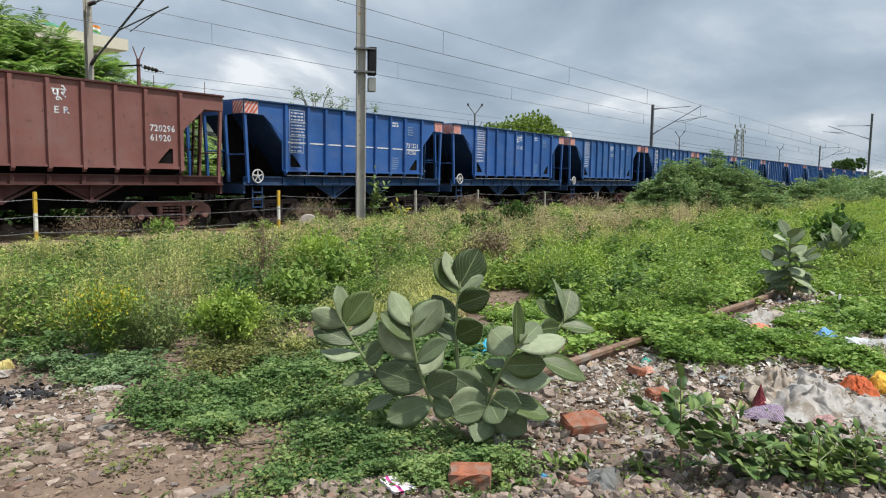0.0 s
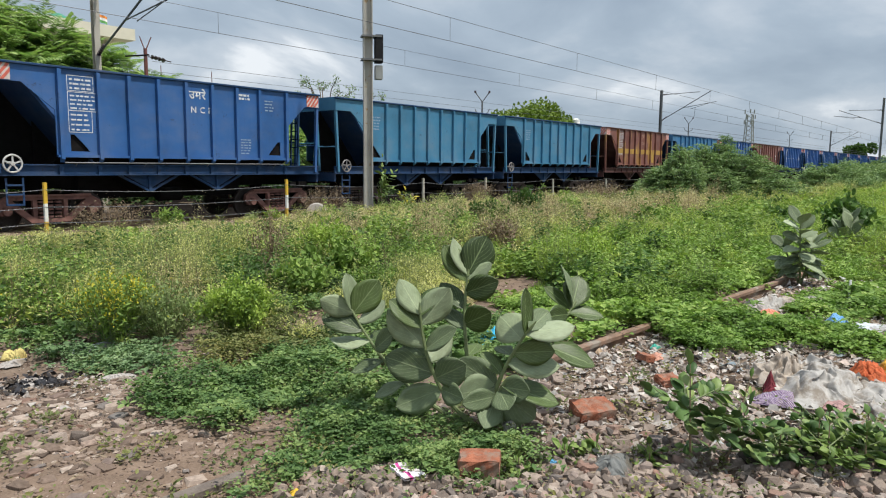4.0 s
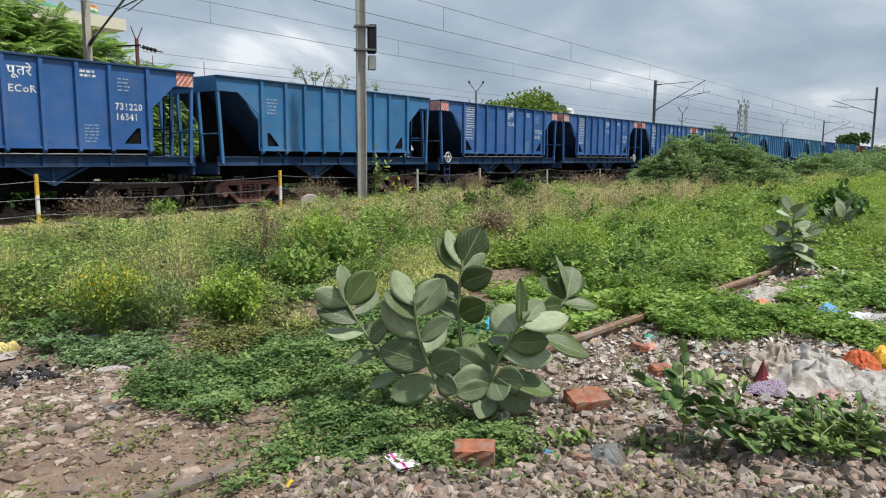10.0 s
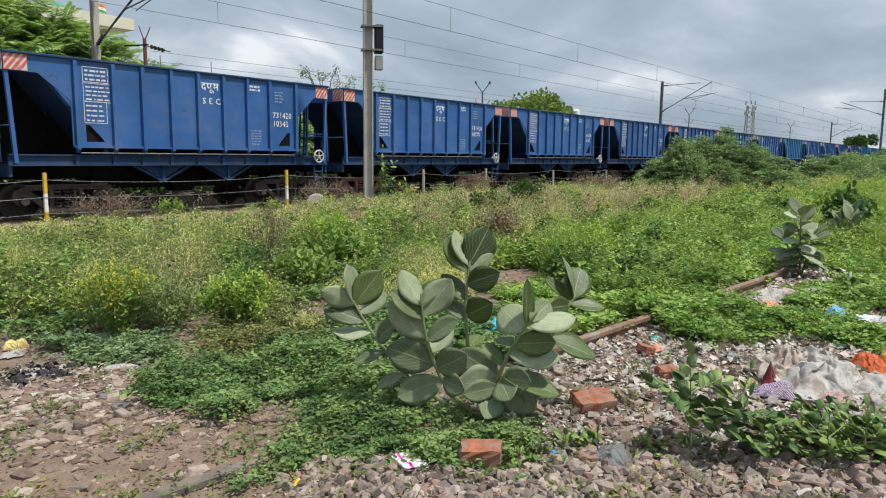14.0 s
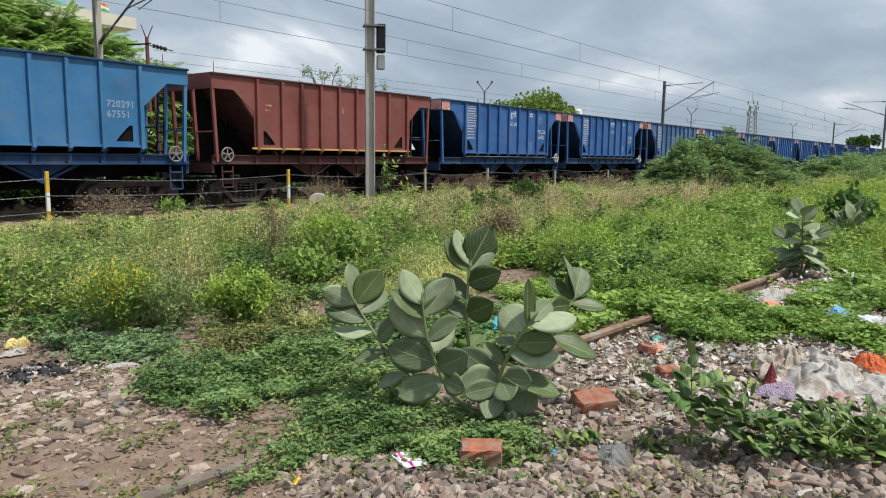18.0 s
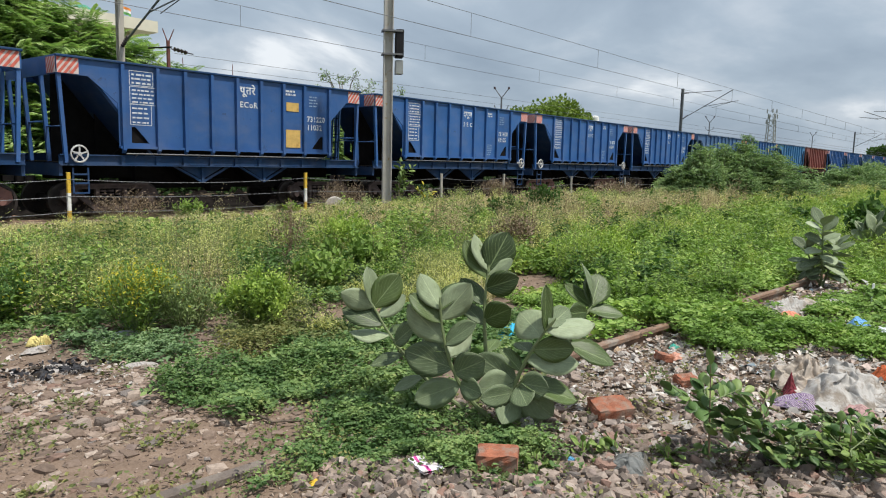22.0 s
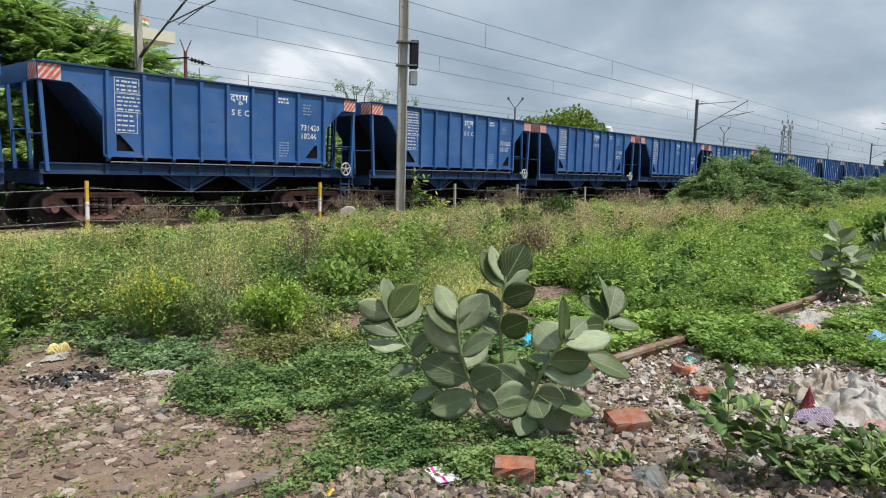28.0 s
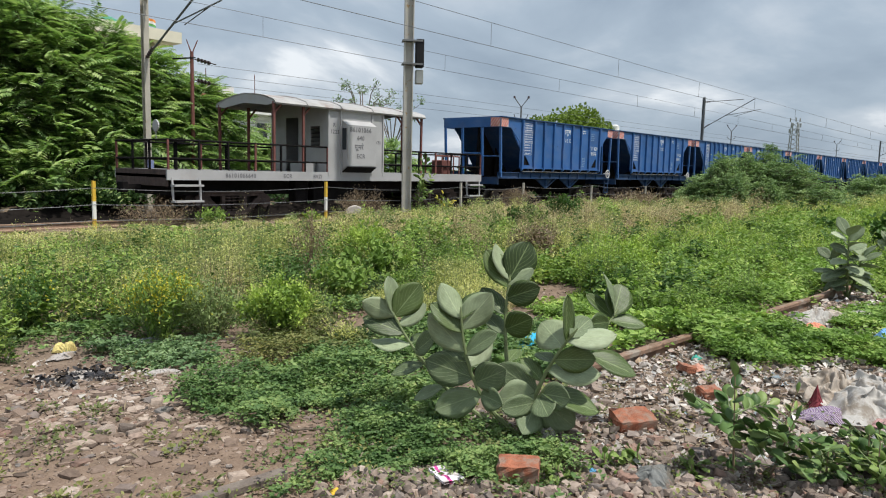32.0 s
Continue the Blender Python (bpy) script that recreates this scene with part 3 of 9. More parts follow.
def tube(bm, pts, radii, n=7):
    """One closed bent tube through the points."""
    rings = []
    for i, p in enumerate(pts):
        t = (Vector(pts[min(i + 1, len(pts) - 1)]) - Vector(pts[max(i - 1, 0)])).normalized()
        u = t.cross(Vector((0.31, 0.17, 0.93))).normalized()
        v = t.cross(u)
        rings.append([bm.verts.new(Vector(p) + radii[i] * (math.cos(6.2832 * k / n) * u + math.sin(6.2832 * k / n) * v)) for k in range(n)])
    for a, b in zip(rings, rings[1:]):
        for k in range(n):
            bm.faces.new((a[k], a[(k + 1) % n], b[(k + 1) % n], b[k]))
    bm.faces.new(rings[0][::-1])
    bm.faces.new(rings[-1])
    return bm


TEXTS = {}


def text_mesh(s, size, material, squeeze=1.0):
    """Lettering in the built-in font as a mesh in the x-z plane that faces -y, its lower left corner at the origin."""
    key = (s, size, material.name, squeeze)
    if key not in TEXTS:
        cu = bpy.data.curves.new("lettering", "FONT")
        cu.body, cu.size, cu.resolution_u = s, size, 2
        cu.offset, cu.space_character = 0.020 * size, 1.10
        ob = bpy.data.objects.new("lettering", cu)
        scene.collection.objects.link(ob)
        dg = bpy.context.evaluated_depsgraph_get()
        me = bpy.data.meshes.new_from_object(ob.evaluated_get(dg))
        bpy.data.objects.remove(ob)
        bpy.data.curves.remove(cu)
        me.transform(Matrix(((squeeze, 0, 0, 0), (0, 0, -1, 0), (0, 1, 0, 0), (0, 0, 0, 1))))
        me.materials.clear()
        me.materials.append(material)
        TEXTS[key] = me
    return TEXTS[key]


def mesh_np(name, V, F, material):
    """A mesh straight from arrays of vertices and of triangles or quads."""
    me = bpy.data.meshes.new(name)
    F = np.asarray(F, np.int32)
    n, k = F.shape
    me.vertices.add(len(V))
    me.vertices.foreach_set("co", np.asarray(V, np.float32).ravel())
    me.loops.add(n * k)
    me.loops.foreach_set("vertex_index", F.ravel())
    me.polygons.add(n)
    me.polygons.foreach_set("loop_start", np.arange(0, n * k, k, dtype=np.int32))
    me.polygons.foreach_set("loop_total", np.full(n, k, np.int32))
    me.update(calc_edges=True)
    me.polygons.foreach_set("use_smooth", np.zeros(n, bool))
    me.materials.append(material)
    return me


# ---- the lie of the land ----
TRACK_Y, RAIL_Z, GAUGE = 19.5, -0.17, 1.676


def lump(x, y):
    x, y = np.asarray(x, float), np.asarray(y, float)
    return (0.018 * np.sin(1.7 * x + 0.6 * np.sin(2.1 * y)) * np.cos(1.3 * y + 0.8) + 0.011 * np.sin(4.3 * x + 1.1 * y) * np.sin(3.7 * y - 0.9 * x)
            + 0.006 * np.sin(9.1 * x - 2.0 * y) * np.cos(8.3 * y + 1.7 * x))


def ground_z(x, y):
    """Height of the ground: nearly level, with a shallow trough for the railway."""
    y = np.asarray(y, float)
    d = np.clip((np.abs(y - 20.6) - 3.2) / 1.3, 0, 1)
    return lump(x, y) * np.clip(d, 0.25, 1) - 0.37 * (1 - d * d * (3 - 2 * d))


def build_ground():
    def steps(lo, a, b, hi, fine):
        mid = np.arange(a, b, fine)
        up, g = [b], fine
        while up[-1] < hi:
            g *= 1.35
            up.append(up[-1] + g)
        dn, g = [a], fine
        while dn[-1] > lo:
            g *= 1.35
            dn.append(dn[-1] - g)
        return np.concatenate([np.array(dn[:0:-1]), mid, np.array(up)])
    xs, ys = steps(-2500, -2.0, 26.0, 2500, 0.14), steps(-2500, -2.0, 26.0, 2500, 0.14)
    X, Y = np.meshgrid(xs, ys, indexing="ij")
    V = np.stack([X, Y, ground_z(X, Y)], -1).reshape(-1, 3)
    nx, ny = len(xs), len(ys)
    i, j = np.meshgrid(np.arange(nx - 1), np.arange(ny - 1), indexing="ij")
    a = (i * ny + j).ravel()
    F = np.stack([a, a + ny, a + ny + 1, a + 1], -1)
    me = mesh_np("ground", V, F, M_SOIL)
    me.polygons.foreach_set("use_smooth", np.ones(len(F), bool))
    tagged(new("ground", me), "dry brown soil strewn with stones, overgrown further off", "ground", kind="structure")


build_ground()


def rail_profile():
    return [(-0.068, 0), (0.068, 0), (0.068, 0.014), (0.012, 0.034), (0.010, 0.115), (0.034, 0.128), (0.034, 0.158), (0.026, 0.166), (-0.026, 0.166), (-0.034, 0.158), (-0.034, 0.128), (-0.010, 0.115), (-0.012, 0.034), (-0.068, 0.014)]


def rail_bm(x0, x1, y, z):
    bm = bmesh.new()
    prof = rail_profile()
    lo = [bm.verts.new((x0, y + p, z + q)) for p, q in prof]
    hi = [bm.verts.new((x1, y + p, z + q)) for p, q in prof]
    n = len(prof)
    for i in range(n):
        bm.faces.new((lo[i], lo[(i + 1) % n], hi[(i + 1) % n], hi[i]))
    bm.faces.new(lo[::-1])
    bm.faces.new(hi)
    return bm


def build_track():
    tr = thing("railway_track", "broad-gauge railway track with rusty rails on concrete sleepers", "track", kind="structure")
    for s in (-1, 1):
        part("rail", rail_bm(-160, 900, TRACK_Y + s * (GAUGE / 2 + 0.034), RAIL_Z - 0.166), M_RAIL, tr)
    bm = bmesh.new()
    prism(bm, [(TRACK_Y - 1.37, -0.50), (TRACK_Y + 1.37, -0.50), (TRACK_Y + 1.37, -0.36), (TRACK_Y + 0.5, -0.385), (TRACK_Y - 0.5, -0.385), (TRACK_Y - 1.37, -0.36)], "x", -0.12, 0.12)
    me = mesh_of(bm, "sleeper", M_SLEEPER)
    for i in range(110):
        ob = new("sleeper", me)
        ob.parent = tr
        ob.location = (-6 + 0.62 * i, 0, 0.02)
    return tr


build_track()


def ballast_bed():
    """The bed of the railway, a low sheet of old ballast, coloured near-black for the shade under the train."""
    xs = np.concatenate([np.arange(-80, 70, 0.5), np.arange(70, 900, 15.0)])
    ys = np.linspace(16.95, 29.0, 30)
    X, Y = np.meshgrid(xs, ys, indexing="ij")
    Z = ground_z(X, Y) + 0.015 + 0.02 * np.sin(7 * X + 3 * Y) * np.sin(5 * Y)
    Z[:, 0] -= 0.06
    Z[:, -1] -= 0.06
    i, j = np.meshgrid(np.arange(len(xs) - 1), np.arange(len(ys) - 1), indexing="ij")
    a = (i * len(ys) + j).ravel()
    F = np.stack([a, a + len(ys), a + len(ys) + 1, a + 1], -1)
    tagged(new("ballast_bed", mesh_np("ballast_bed", np.stack([X, Y, Z], -1).reshape(-1, 3), F, M_BED)), "oily ballast bed coloured black, with the train's shade put in", "ballast", kind="structure")


ballast_bed()

# ---- the train: hopper wagons and a brake van ----
PITCH, WL = 10.6, 9.85
RIBS = (1.55, 2.49, 3.28, 4.10, 4.925, 5.75, 6.58, 7.40, 8.43)
HW = 1.6


def train_s(t):
    """How far the train has run at t seconds."""
    return 2.787 + 16.697 * t + 0.016876 * t * t - 8.5e-6 * t ** 3


def side_frame_bm(y0, y1):
    bm = bmesh.new()
    out = [(-1.26, 0.52), (-1.23, 0.72), (-0.96, 0.87), (0.96, 0.87), (1.23, 0.72), (1.26, 0.52), (1.12, 0.40), (0.92, 0.40), (0.88, 0.57), (0.45, 0.20), (-0.45, 0.20), (-0.88, 0.57), (-0.92, 0.40), (-1.12, 0.40)]
    holes = [[(-0.86, 0.75), (-0.41, 0.75), (-0.41, 0.34)], [(-0.31, 0.76), (0.31, 0.76), (0.31, 0.30), (-0.31, 0.30)], [(0.41, 0.75), (0.86, 0.75), (0.41, 0.34)]]
    plate(bm, out, y0, y1, holes)
    ym = y0 if abs(y0) > abs(y1) else y1
    s = -1 if ym < 0 else 1
    for x in (-1.0, 1.0):
        rod(bm, (x, ym - 0.02 * s, 0.50), (x, ym + 0.09 * s, 0.50), 0.125, 0.10, 10)
    box(bm, -0.98, 0.98, min(ym, ym + 0.05 * s), max(ym, ym + 0.05 * s), 0.84, 0.89)
    for x in (-0.2, 0.0, 0.2):
        for i in range(5):
            rod(bm, (x, ym - 0.06 * s, 0.32 + 0.09 * i), (x, ym - 0.06 * s, 0.365 + 0.09 * i), 0.085, n=8)
    return bm


def wheelset_bm():
    bm = bmesh.new()
    rod(bm, (0, -1.15, 0), (0, 1.15, 0), 0.085, n=10)
    for s in (-1, 1):
        yy = s * 0.80
        prof = [(0.12, yy - 0.09), (0.14, yy - 0.03), (0.38, yy - 0.02), (0.39, yy - 0.07), (0.46, yy - 0.06), (0.465, yy + 0.06), (0.39, yy + 0.06), (0.38, yy + 0.02), (0.14, yy + 0.03), (0.12, yy + 0.09)]
        lathe(bm, prof, 22)
        for i in range(3):
            a = 2 * math.pi * i / 3
            rod(bm, (0.26 * math.cos(a), yy - 0.06, 0.26 * math.sin(a)), (0.26 * math.cos(a), yy + 0.06, 0.26 * math.sin(a)), 0.035, n=6)
    return bm


def wagon_kit():
    """The meshes that all hopper wagons share: name, mesh, whether it takes the wagon's paint, place."""
    kit = []

    def add(name, bm, material=None, at=(0, 0, 0), label=""):
        me = mesh_of(bm, name, material or PAINTS["blue"])
        kit.append((name, me, material is None, at, label))

    out = [(0, 3.53), (0.72, 3.53), (1.45, 2.93), (1.45, 1.82), (8.55, 1.82), (8.55, 2.89), (9.23, 3.53), (9.85, 3.53), (9.85, 3.92), (0, 3.92)]
    tri = [(1.64, 2.36), (1.64, 1.95), (2.10, 1.95), (2.02, 2.06), (1.74, 2.36)]
    rear_tri = [(x + 0.14, z) for x, z in tri]
    for name, y in (("side_panel", -HW), ("side_panel", HW - 0.03)):
        bm = bmesh.new()
        plate(bm, out, y, y + 0.03, [rear_tri, [(WL - x, z) for x, z in tri[::-1]]])
        add(name, bm)
    for s in (-1, 1):
        bm = bmesh.new()
        box(bm, -0.02, WL + 0.02, s * HW - 0.06, s * HW + 0.06, 3.92, 3.98, 0.012)
        add("top_coping", bm, M_SILL)
    for x in RIBS:
        bm = bmesh.new()
        prism(bm, [(-HW - 0.10, 3.90), (-HW - 0.10, 1.76), (-HW - 0.02, 1.68), (-HW, 1.68), (-HW, 3.92)], "x", x - 0.045, x + 0.045)
        add("rib", bm)
    bm = bmesh.new()
    box(bm, 1.45, 8.55, -HW - 0.07, -HW, 1.80, 1.86)
    add("bottom_flange", bm)
    for x in (0.0, WL - 0.04):
        bm = bmesh.new()
        box(bm, x, x + 0.04, -HW + 0.03, HW - 0.03, 3.53, 3.98)
        add("end_beam", bm)
    for k in (0, 1):
        bm = bmesh.new()
        f = (lambda x: x) if k == 0 else (lambda x: WL - x)
        prism(bm, [(f(0.46), 3.90), (f(2.45), 1.50), (f(2.53), 1.50), (f(0.54), 3.92)], "y", -HW + 0.08, HW - 0.03)
        # end slopes take the darkened sill coat for shade in the recess
        add("end_slope", bm, M_SILL)
        # added web, near-black to stand for shade under the end slope
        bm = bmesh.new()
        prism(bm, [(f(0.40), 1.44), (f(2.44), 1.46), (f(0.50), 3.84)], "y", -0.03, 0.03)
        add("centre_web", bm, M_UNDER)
    # hopper slopes are near-black for the shade under the body
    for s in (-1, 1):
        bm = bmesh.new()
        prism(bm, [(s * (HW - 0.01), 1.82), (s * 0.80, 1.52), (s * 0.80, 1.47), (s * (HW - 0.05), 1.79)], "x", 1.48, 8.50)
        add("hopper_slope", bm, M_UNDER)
    for s in (-1, 1):
        bm = bmesh.new()
        y = s * 1.50
        prism(bm, [(y - 0.02, 1.36), (y + 0.02, 1.36), (y + 0.02, 1.62), (y - 0.02, 1.62)], "x", 0.0, WL)
        box(bm, 0, WL, min(y, y + s * 0.08), max(y, y + s * 0.08), 1.60, 1.63)
        box(bm, 0, WL, min(y, y + s * 0.08), max(y, y + s * 0.08), 1.355, 1.38)
        for x in RIBS:
            box(bm, x - 0.05, x + 0.05, min(y, y + s * 0.075), max(y, y + s * 0.075), 1.38, 1.60)
        add("solebar", bm, M_SILL)
    bm = bmesh.new()
    rod(bm, (1.6, -HW - 0.05, 1.67), (8.3, -HW - 0.05, 1.67), 0.018, n=6)
    for x in (1.9, 3.7, 5.6, 8.0):
        bar(bm, (x, -HW - 0.05, 1.67), (x, -1.5, 1.58), 0.03, 0.02)
    add("air_pipe", bm, M_MASTDARK)
    for x0, x1 in ((0.0, 1.36), (WL - 1.36, WL)):
        # platforms are near-black for the shade inside the end recess
        bm = bmesh.new()
        box(bm, x0, x1, -1.48, 1.48, 1.40, 1.44)
        add("end_platform", bm, M_UNDER)
        bm = bmesh.new()
        xe = 0.0 if x0 == 0 else WL - 0.08
        box(bm, xe, xe + 0.08, -1.5, 1.5, 1.10, 1.42)
        add("headstock", bm, M_SILL)
    for k in (0, 1):
        f = (lambda x: x) if k == 0 else (lambda x: WL - x)
        for y in (-HW + 0.06, -0.55, 0.55, HW - 0.06):
            bm = bmesh.new()
            bar(bm, (f(0.16), y, 1.42), (f(0.05), y, 3.60), 0.085, 0.09)
            add("end_post", bm)
        bm = bmesh.new()
        rod(bm, (f(0.12), -0.55, 2.42), (f(0.12), 0.55, 2.42), 0.025, n=6)
        rod(bm, (f(0.12), -HW + 0.06, 2.30), (f(0.12), -0.55, 2.30), 0.02, n=6)
        add("hand_rail", bm)
    bm = bmesh.new()
    for y in (-0.95, -0.60):
        bar(bm, (WL - 0.42, y, 1.44), (WL - 0.30, y, 3.85), 0.05, 0.05)
    for i in range(8):
        z = 1.70 + 0.27 * i
        x = WL - 0.42 + 0.12 * (z - 1.44) / 2.41
        rod(bm, (x, -0.95, z), (x, -0.60, z), 0.016, n=6)
    add("ladder", bm, M_SILL)
    # added backing sheet, black like the shade behind the triangular holes
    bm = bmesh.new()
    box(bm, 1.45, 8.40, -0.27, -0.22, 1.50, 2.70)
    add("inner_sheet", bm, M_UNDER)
    # added plates close the holes in black so they read as shade
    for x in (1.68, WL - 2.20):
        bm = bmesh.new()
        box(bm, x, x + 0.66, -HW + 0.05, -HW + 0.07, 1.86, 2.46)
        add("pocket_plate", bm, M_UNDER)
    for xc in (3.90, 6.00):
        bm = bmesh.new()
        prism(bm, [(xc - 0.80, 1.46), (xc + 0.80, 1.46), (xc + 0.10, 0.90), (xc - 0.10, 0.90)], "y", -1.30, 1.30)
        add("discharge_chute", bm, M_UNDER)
        bm = bmesh.new()
        for s in (-1, 1):
            bar(bm, (xc + s * 0.86, -1.40, 1.36), (xc, -1.40, 0.92), 0.06, 0.06)
        bar(bm, (xc, -1.42, 1.36), (xc, -1.42, 0.90), 0.09, 0.05)
        prism(bm, [(xc - 0.70, 1.36), (xc + 0.70, 1.36), (xc, 0.98)], "y", -1.385, -1.365)
        add("chute_strut", bm, M_SILL)
    # boxes made deep and black to fill the shaded gap underneath
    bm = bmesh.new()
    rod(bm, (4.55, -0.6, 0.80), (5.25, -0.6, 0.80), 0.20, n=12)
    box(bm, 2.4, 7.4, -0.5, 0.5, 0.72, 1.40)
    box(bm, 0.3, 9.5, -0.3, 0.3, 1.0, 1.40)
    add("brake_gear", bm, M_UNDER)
    for x0, d in ((0.0, -1), (WL, 1)):
        bm = bmesh.new()
        bar(bm, (x0, 0, 1.0), (x0 + d * 0.30, 0, 1.0), 0.14, 0.14)
        box(bm, min(x0 + d * 0.26, x0 + d * 0.40), max(x0 + d * 0.26, x0 + d * 0.40), -0.18, 0.18, 0.84, 1.16, 0.03)
        add("coupler", bm, M_UNDER)
    return kit


def bogie_kit():
    bm = bmesh.new()
    box(bm, -0.24, 0.24, -1.05, 1.05, 0.55, 0.86, 0.02)
    rod(bm, (0, 0, 0.8), (0, 0, 1.2), 0.2, n=10)
    bolster = mesh_of(bm, "bogie", M_UNDER)
    frames = [mesh_of(side_frame_bm(-1.15, -1.03), "side_frame", M_BOGIE), mesh_of(side_frame_bm(1.03, 1.15), "side_frame", M_BOGIE)]
    return bolster, frames, mesh_of(wheelset_bm(), "wheelset", M_WHEEL)


def handwheel_mesh():
    bm = bmesh.new()
    n, R, r = 20, 0.20, 0.022
    rings = []
    for i in range(n):
        a = 2 * math.pi * i / n
        ring = []
        for j in range(6):
            b = 2 * math.pi * j / 6
            q = R + r * math.cos(b)
            ring.append(bm.verts.new((q * math.cos(a), r * math.sin(b), q * math.sin(a))))
        rings.append(ring)
    for i in range(n):
        for j in range(6):
            bm.faces.new((rings[i][j], rings[(i + 1) % n][j], rings[(i + 1) % n][(j + 1) % 6], rings[i][(j + 1) % 6]))
    for i in range(5):
        a = 2 * math.pi * i / 5 + 0.3
        bar(bm, (0.03 * math.cos(a), 0, 0.03 * math.sin(a)), (R * math.cos(a), 0, R * math.sin(a)), 0.035, 0.02)
    rod(bm, (0, -0.03, 0), (0, 0.22, 0), 0.05, n=8)
    return mesh_of(bm, "handwheel", M_GREYPAINT)


def steps_mesh():
    bm = bmesh.new()
    for x in (0.0, 0.36):
        bar(bm, (x, 0, 0), (x, 0, -0.64), 0.04, 0.03)
    for z in (-0.16, -0.38, -0.62):
        box(bm, 0, 0.36, -0.04, 0.05, z - 0.02, z + 0.02)
    return mesh_of(bm, "foot_steps", M_SILL)


def hazard_meshes():
    """Red and white slanted stripes at the corners of a wagon, on its side and on its end."""
    w, h = 0.50, 0.38
    bm = bmesh.new()
    box(bm, 0, w, -0.012, 0, 0, h)
    back = mesh_of(bm, "marker_plate", M_HWHITE)
    bm = bmesh.new()
    for i in range(6):
        x = -0.28 + 0.14 * i
        # cut slanted stripes by moving the cut corner along the stripe
        lo, hi = x, x + 0.08
        poly = []
        for u0 in (lo, hi):
            v0 = 0.0 if u0 >= 0 else -u0 * h / 0.30
            u1 = u0 + 0.30
            v1 = h if u1 <= w else h - (u1 - w) * h / 0.30
            poly.append(((max(u0, 0.0), v0), (min(u1, w), v1)))
        (a0, a1), (b0, b1) = poly
        if a1[1] <= a0[1] or b1[1] <= b0[1]:
            continue
        q = [a0, b0, b1, a1]
        vs = [bm.verts.new((u, -0.016, v)) for u, v in q]
        bm.faces.new(vs)
    return back, mesh_of(bm, "warning_stripes", M_HRED)


def bars_mesh(name, w, rows, h, gap, material, seed, frame_line=False):
    """Rows of short painted bars for lettering too small to read, with or without a painted border."""
    rnd = random.Random(seed)
    bm = bmesh.new()
    z = 0.0
    H = rows * (h + gap)
    for i in range(rows):
        x = 0.03
        while x < w - 0.08:
            d = rnd.uniform(0.05, 0.16)
            d = min(d, w - 0.03 - x)
            vs = [bm.verts.new(p) for p in ((x, 0, z), (x + d, 0, z), (x + d, 0, z + h), (x, 0, z + h))]
            bm.faces.new(vs)
            x += d + rnd.uniform(0.02, 0.05)
        z += h + gap
    if frame_line:
        for x0, x1, z0, z1 in ((-0.03, w + 0.03, -0.05, -0.035), (-0.03, w + 0.03, H, H + 0.015), (-0.03, -0.015, -0.035, H), (w + 0.015, w + 0.03, -0.035, H)):
            bm.faces.new([bm.verts.new(p) for p in ((x0, 0, z0), (x1, 0, z0), (x1, 0, z1), (x0, 0, z1))])
    return mesh_of(bm, name, material)


KIT = wagon_kit()
BOGIE = bogie_kit()
HANDWHEEL, STEPS = handwheel_mesh(), steps_mesh()
STRIPE_BACK, STRIPES = hazard_meshes()
TABLE_A = bars_mesh("load_table", 0.58, 3, 0.045, 0.06, M_WHITE, 1, True)
TABLE_B = bars_mesh("load_table", 0.66, 4, 0.038, 0.062, M_WHITE, 2, True)
TABLE_C = bars_mesh("load_table", 0.52, 4, 0.04, 0.08, M_WHITE, 3, True)
SMALL_A = bars_mesh("small_lettering", 0.45, 2, 0.06, 0.04, M_WHITE, 4)
SMALL_B = bars_mesh("small_lettering", 0.40, 4, 0.035, 0.06, M_GHOST, 5)
SMALL_C = bars_mesh("small_lettering", 0.42, 6, 0.03, 0.05, M_GHOST, 6)
SMALL_E = bars_mesh("small_lettering", 0.30, 2, 0.05, 0.10, M_FADED, 8)
SMALL_D = bars_mesh("small_lettering", 0.50, 5, 0.045, 0.06, M_GHOST, 7)
bm = bmesh.new()
box(bm, 0, 0.56, -0.008, 0, 0, 0.55)
YELLOW_BIG = mesh_of(bm, "yellow_panel", M_YELLOW)
bm = bmesh.new()
box(bm, 0, 0.48, -0.008, 0, 0, 0.27)
YELLOW_SMALL = mesh_of(bm, "yellow_panel", M_YELLOW)
bm = bmesh.new()
for x0, x1 in zip((1.45, *RIBS), (*RIBS, 8.55)):
    if x1 - x0 > 0.3:
        box(bm, x0 + 0.047, x1 - 0.047, -0.008, 0, 0, 0.29)
for x in RIBS:
    box(bm, x - 0.046, x + 0.046, -0.104, -0.098, 0, 0.29)
YELLOW_BAND = mesh_of(bm, "yellow_stripe", M_OCHRE)
bm = bmesh.new()
for x0, x1 in zip((1.45, *RIBS), (*RIBS, 8.55)):
    if x1 - x0 > 0.3:
        box(bm, x0 + 0.058, x1 - 0.058, -0.008, 0, 0, 0.045)
WHITE_LINE = mesh_of(bm, "white_stripe", M_WHITE)
bm = bmesh.new()
box(bm, 1.3, 8.55, -0.012, 0, 0, 0.05)
YELLOW_LINE = mesh_of(bm, "yellow_stripe", M_YELLOW)


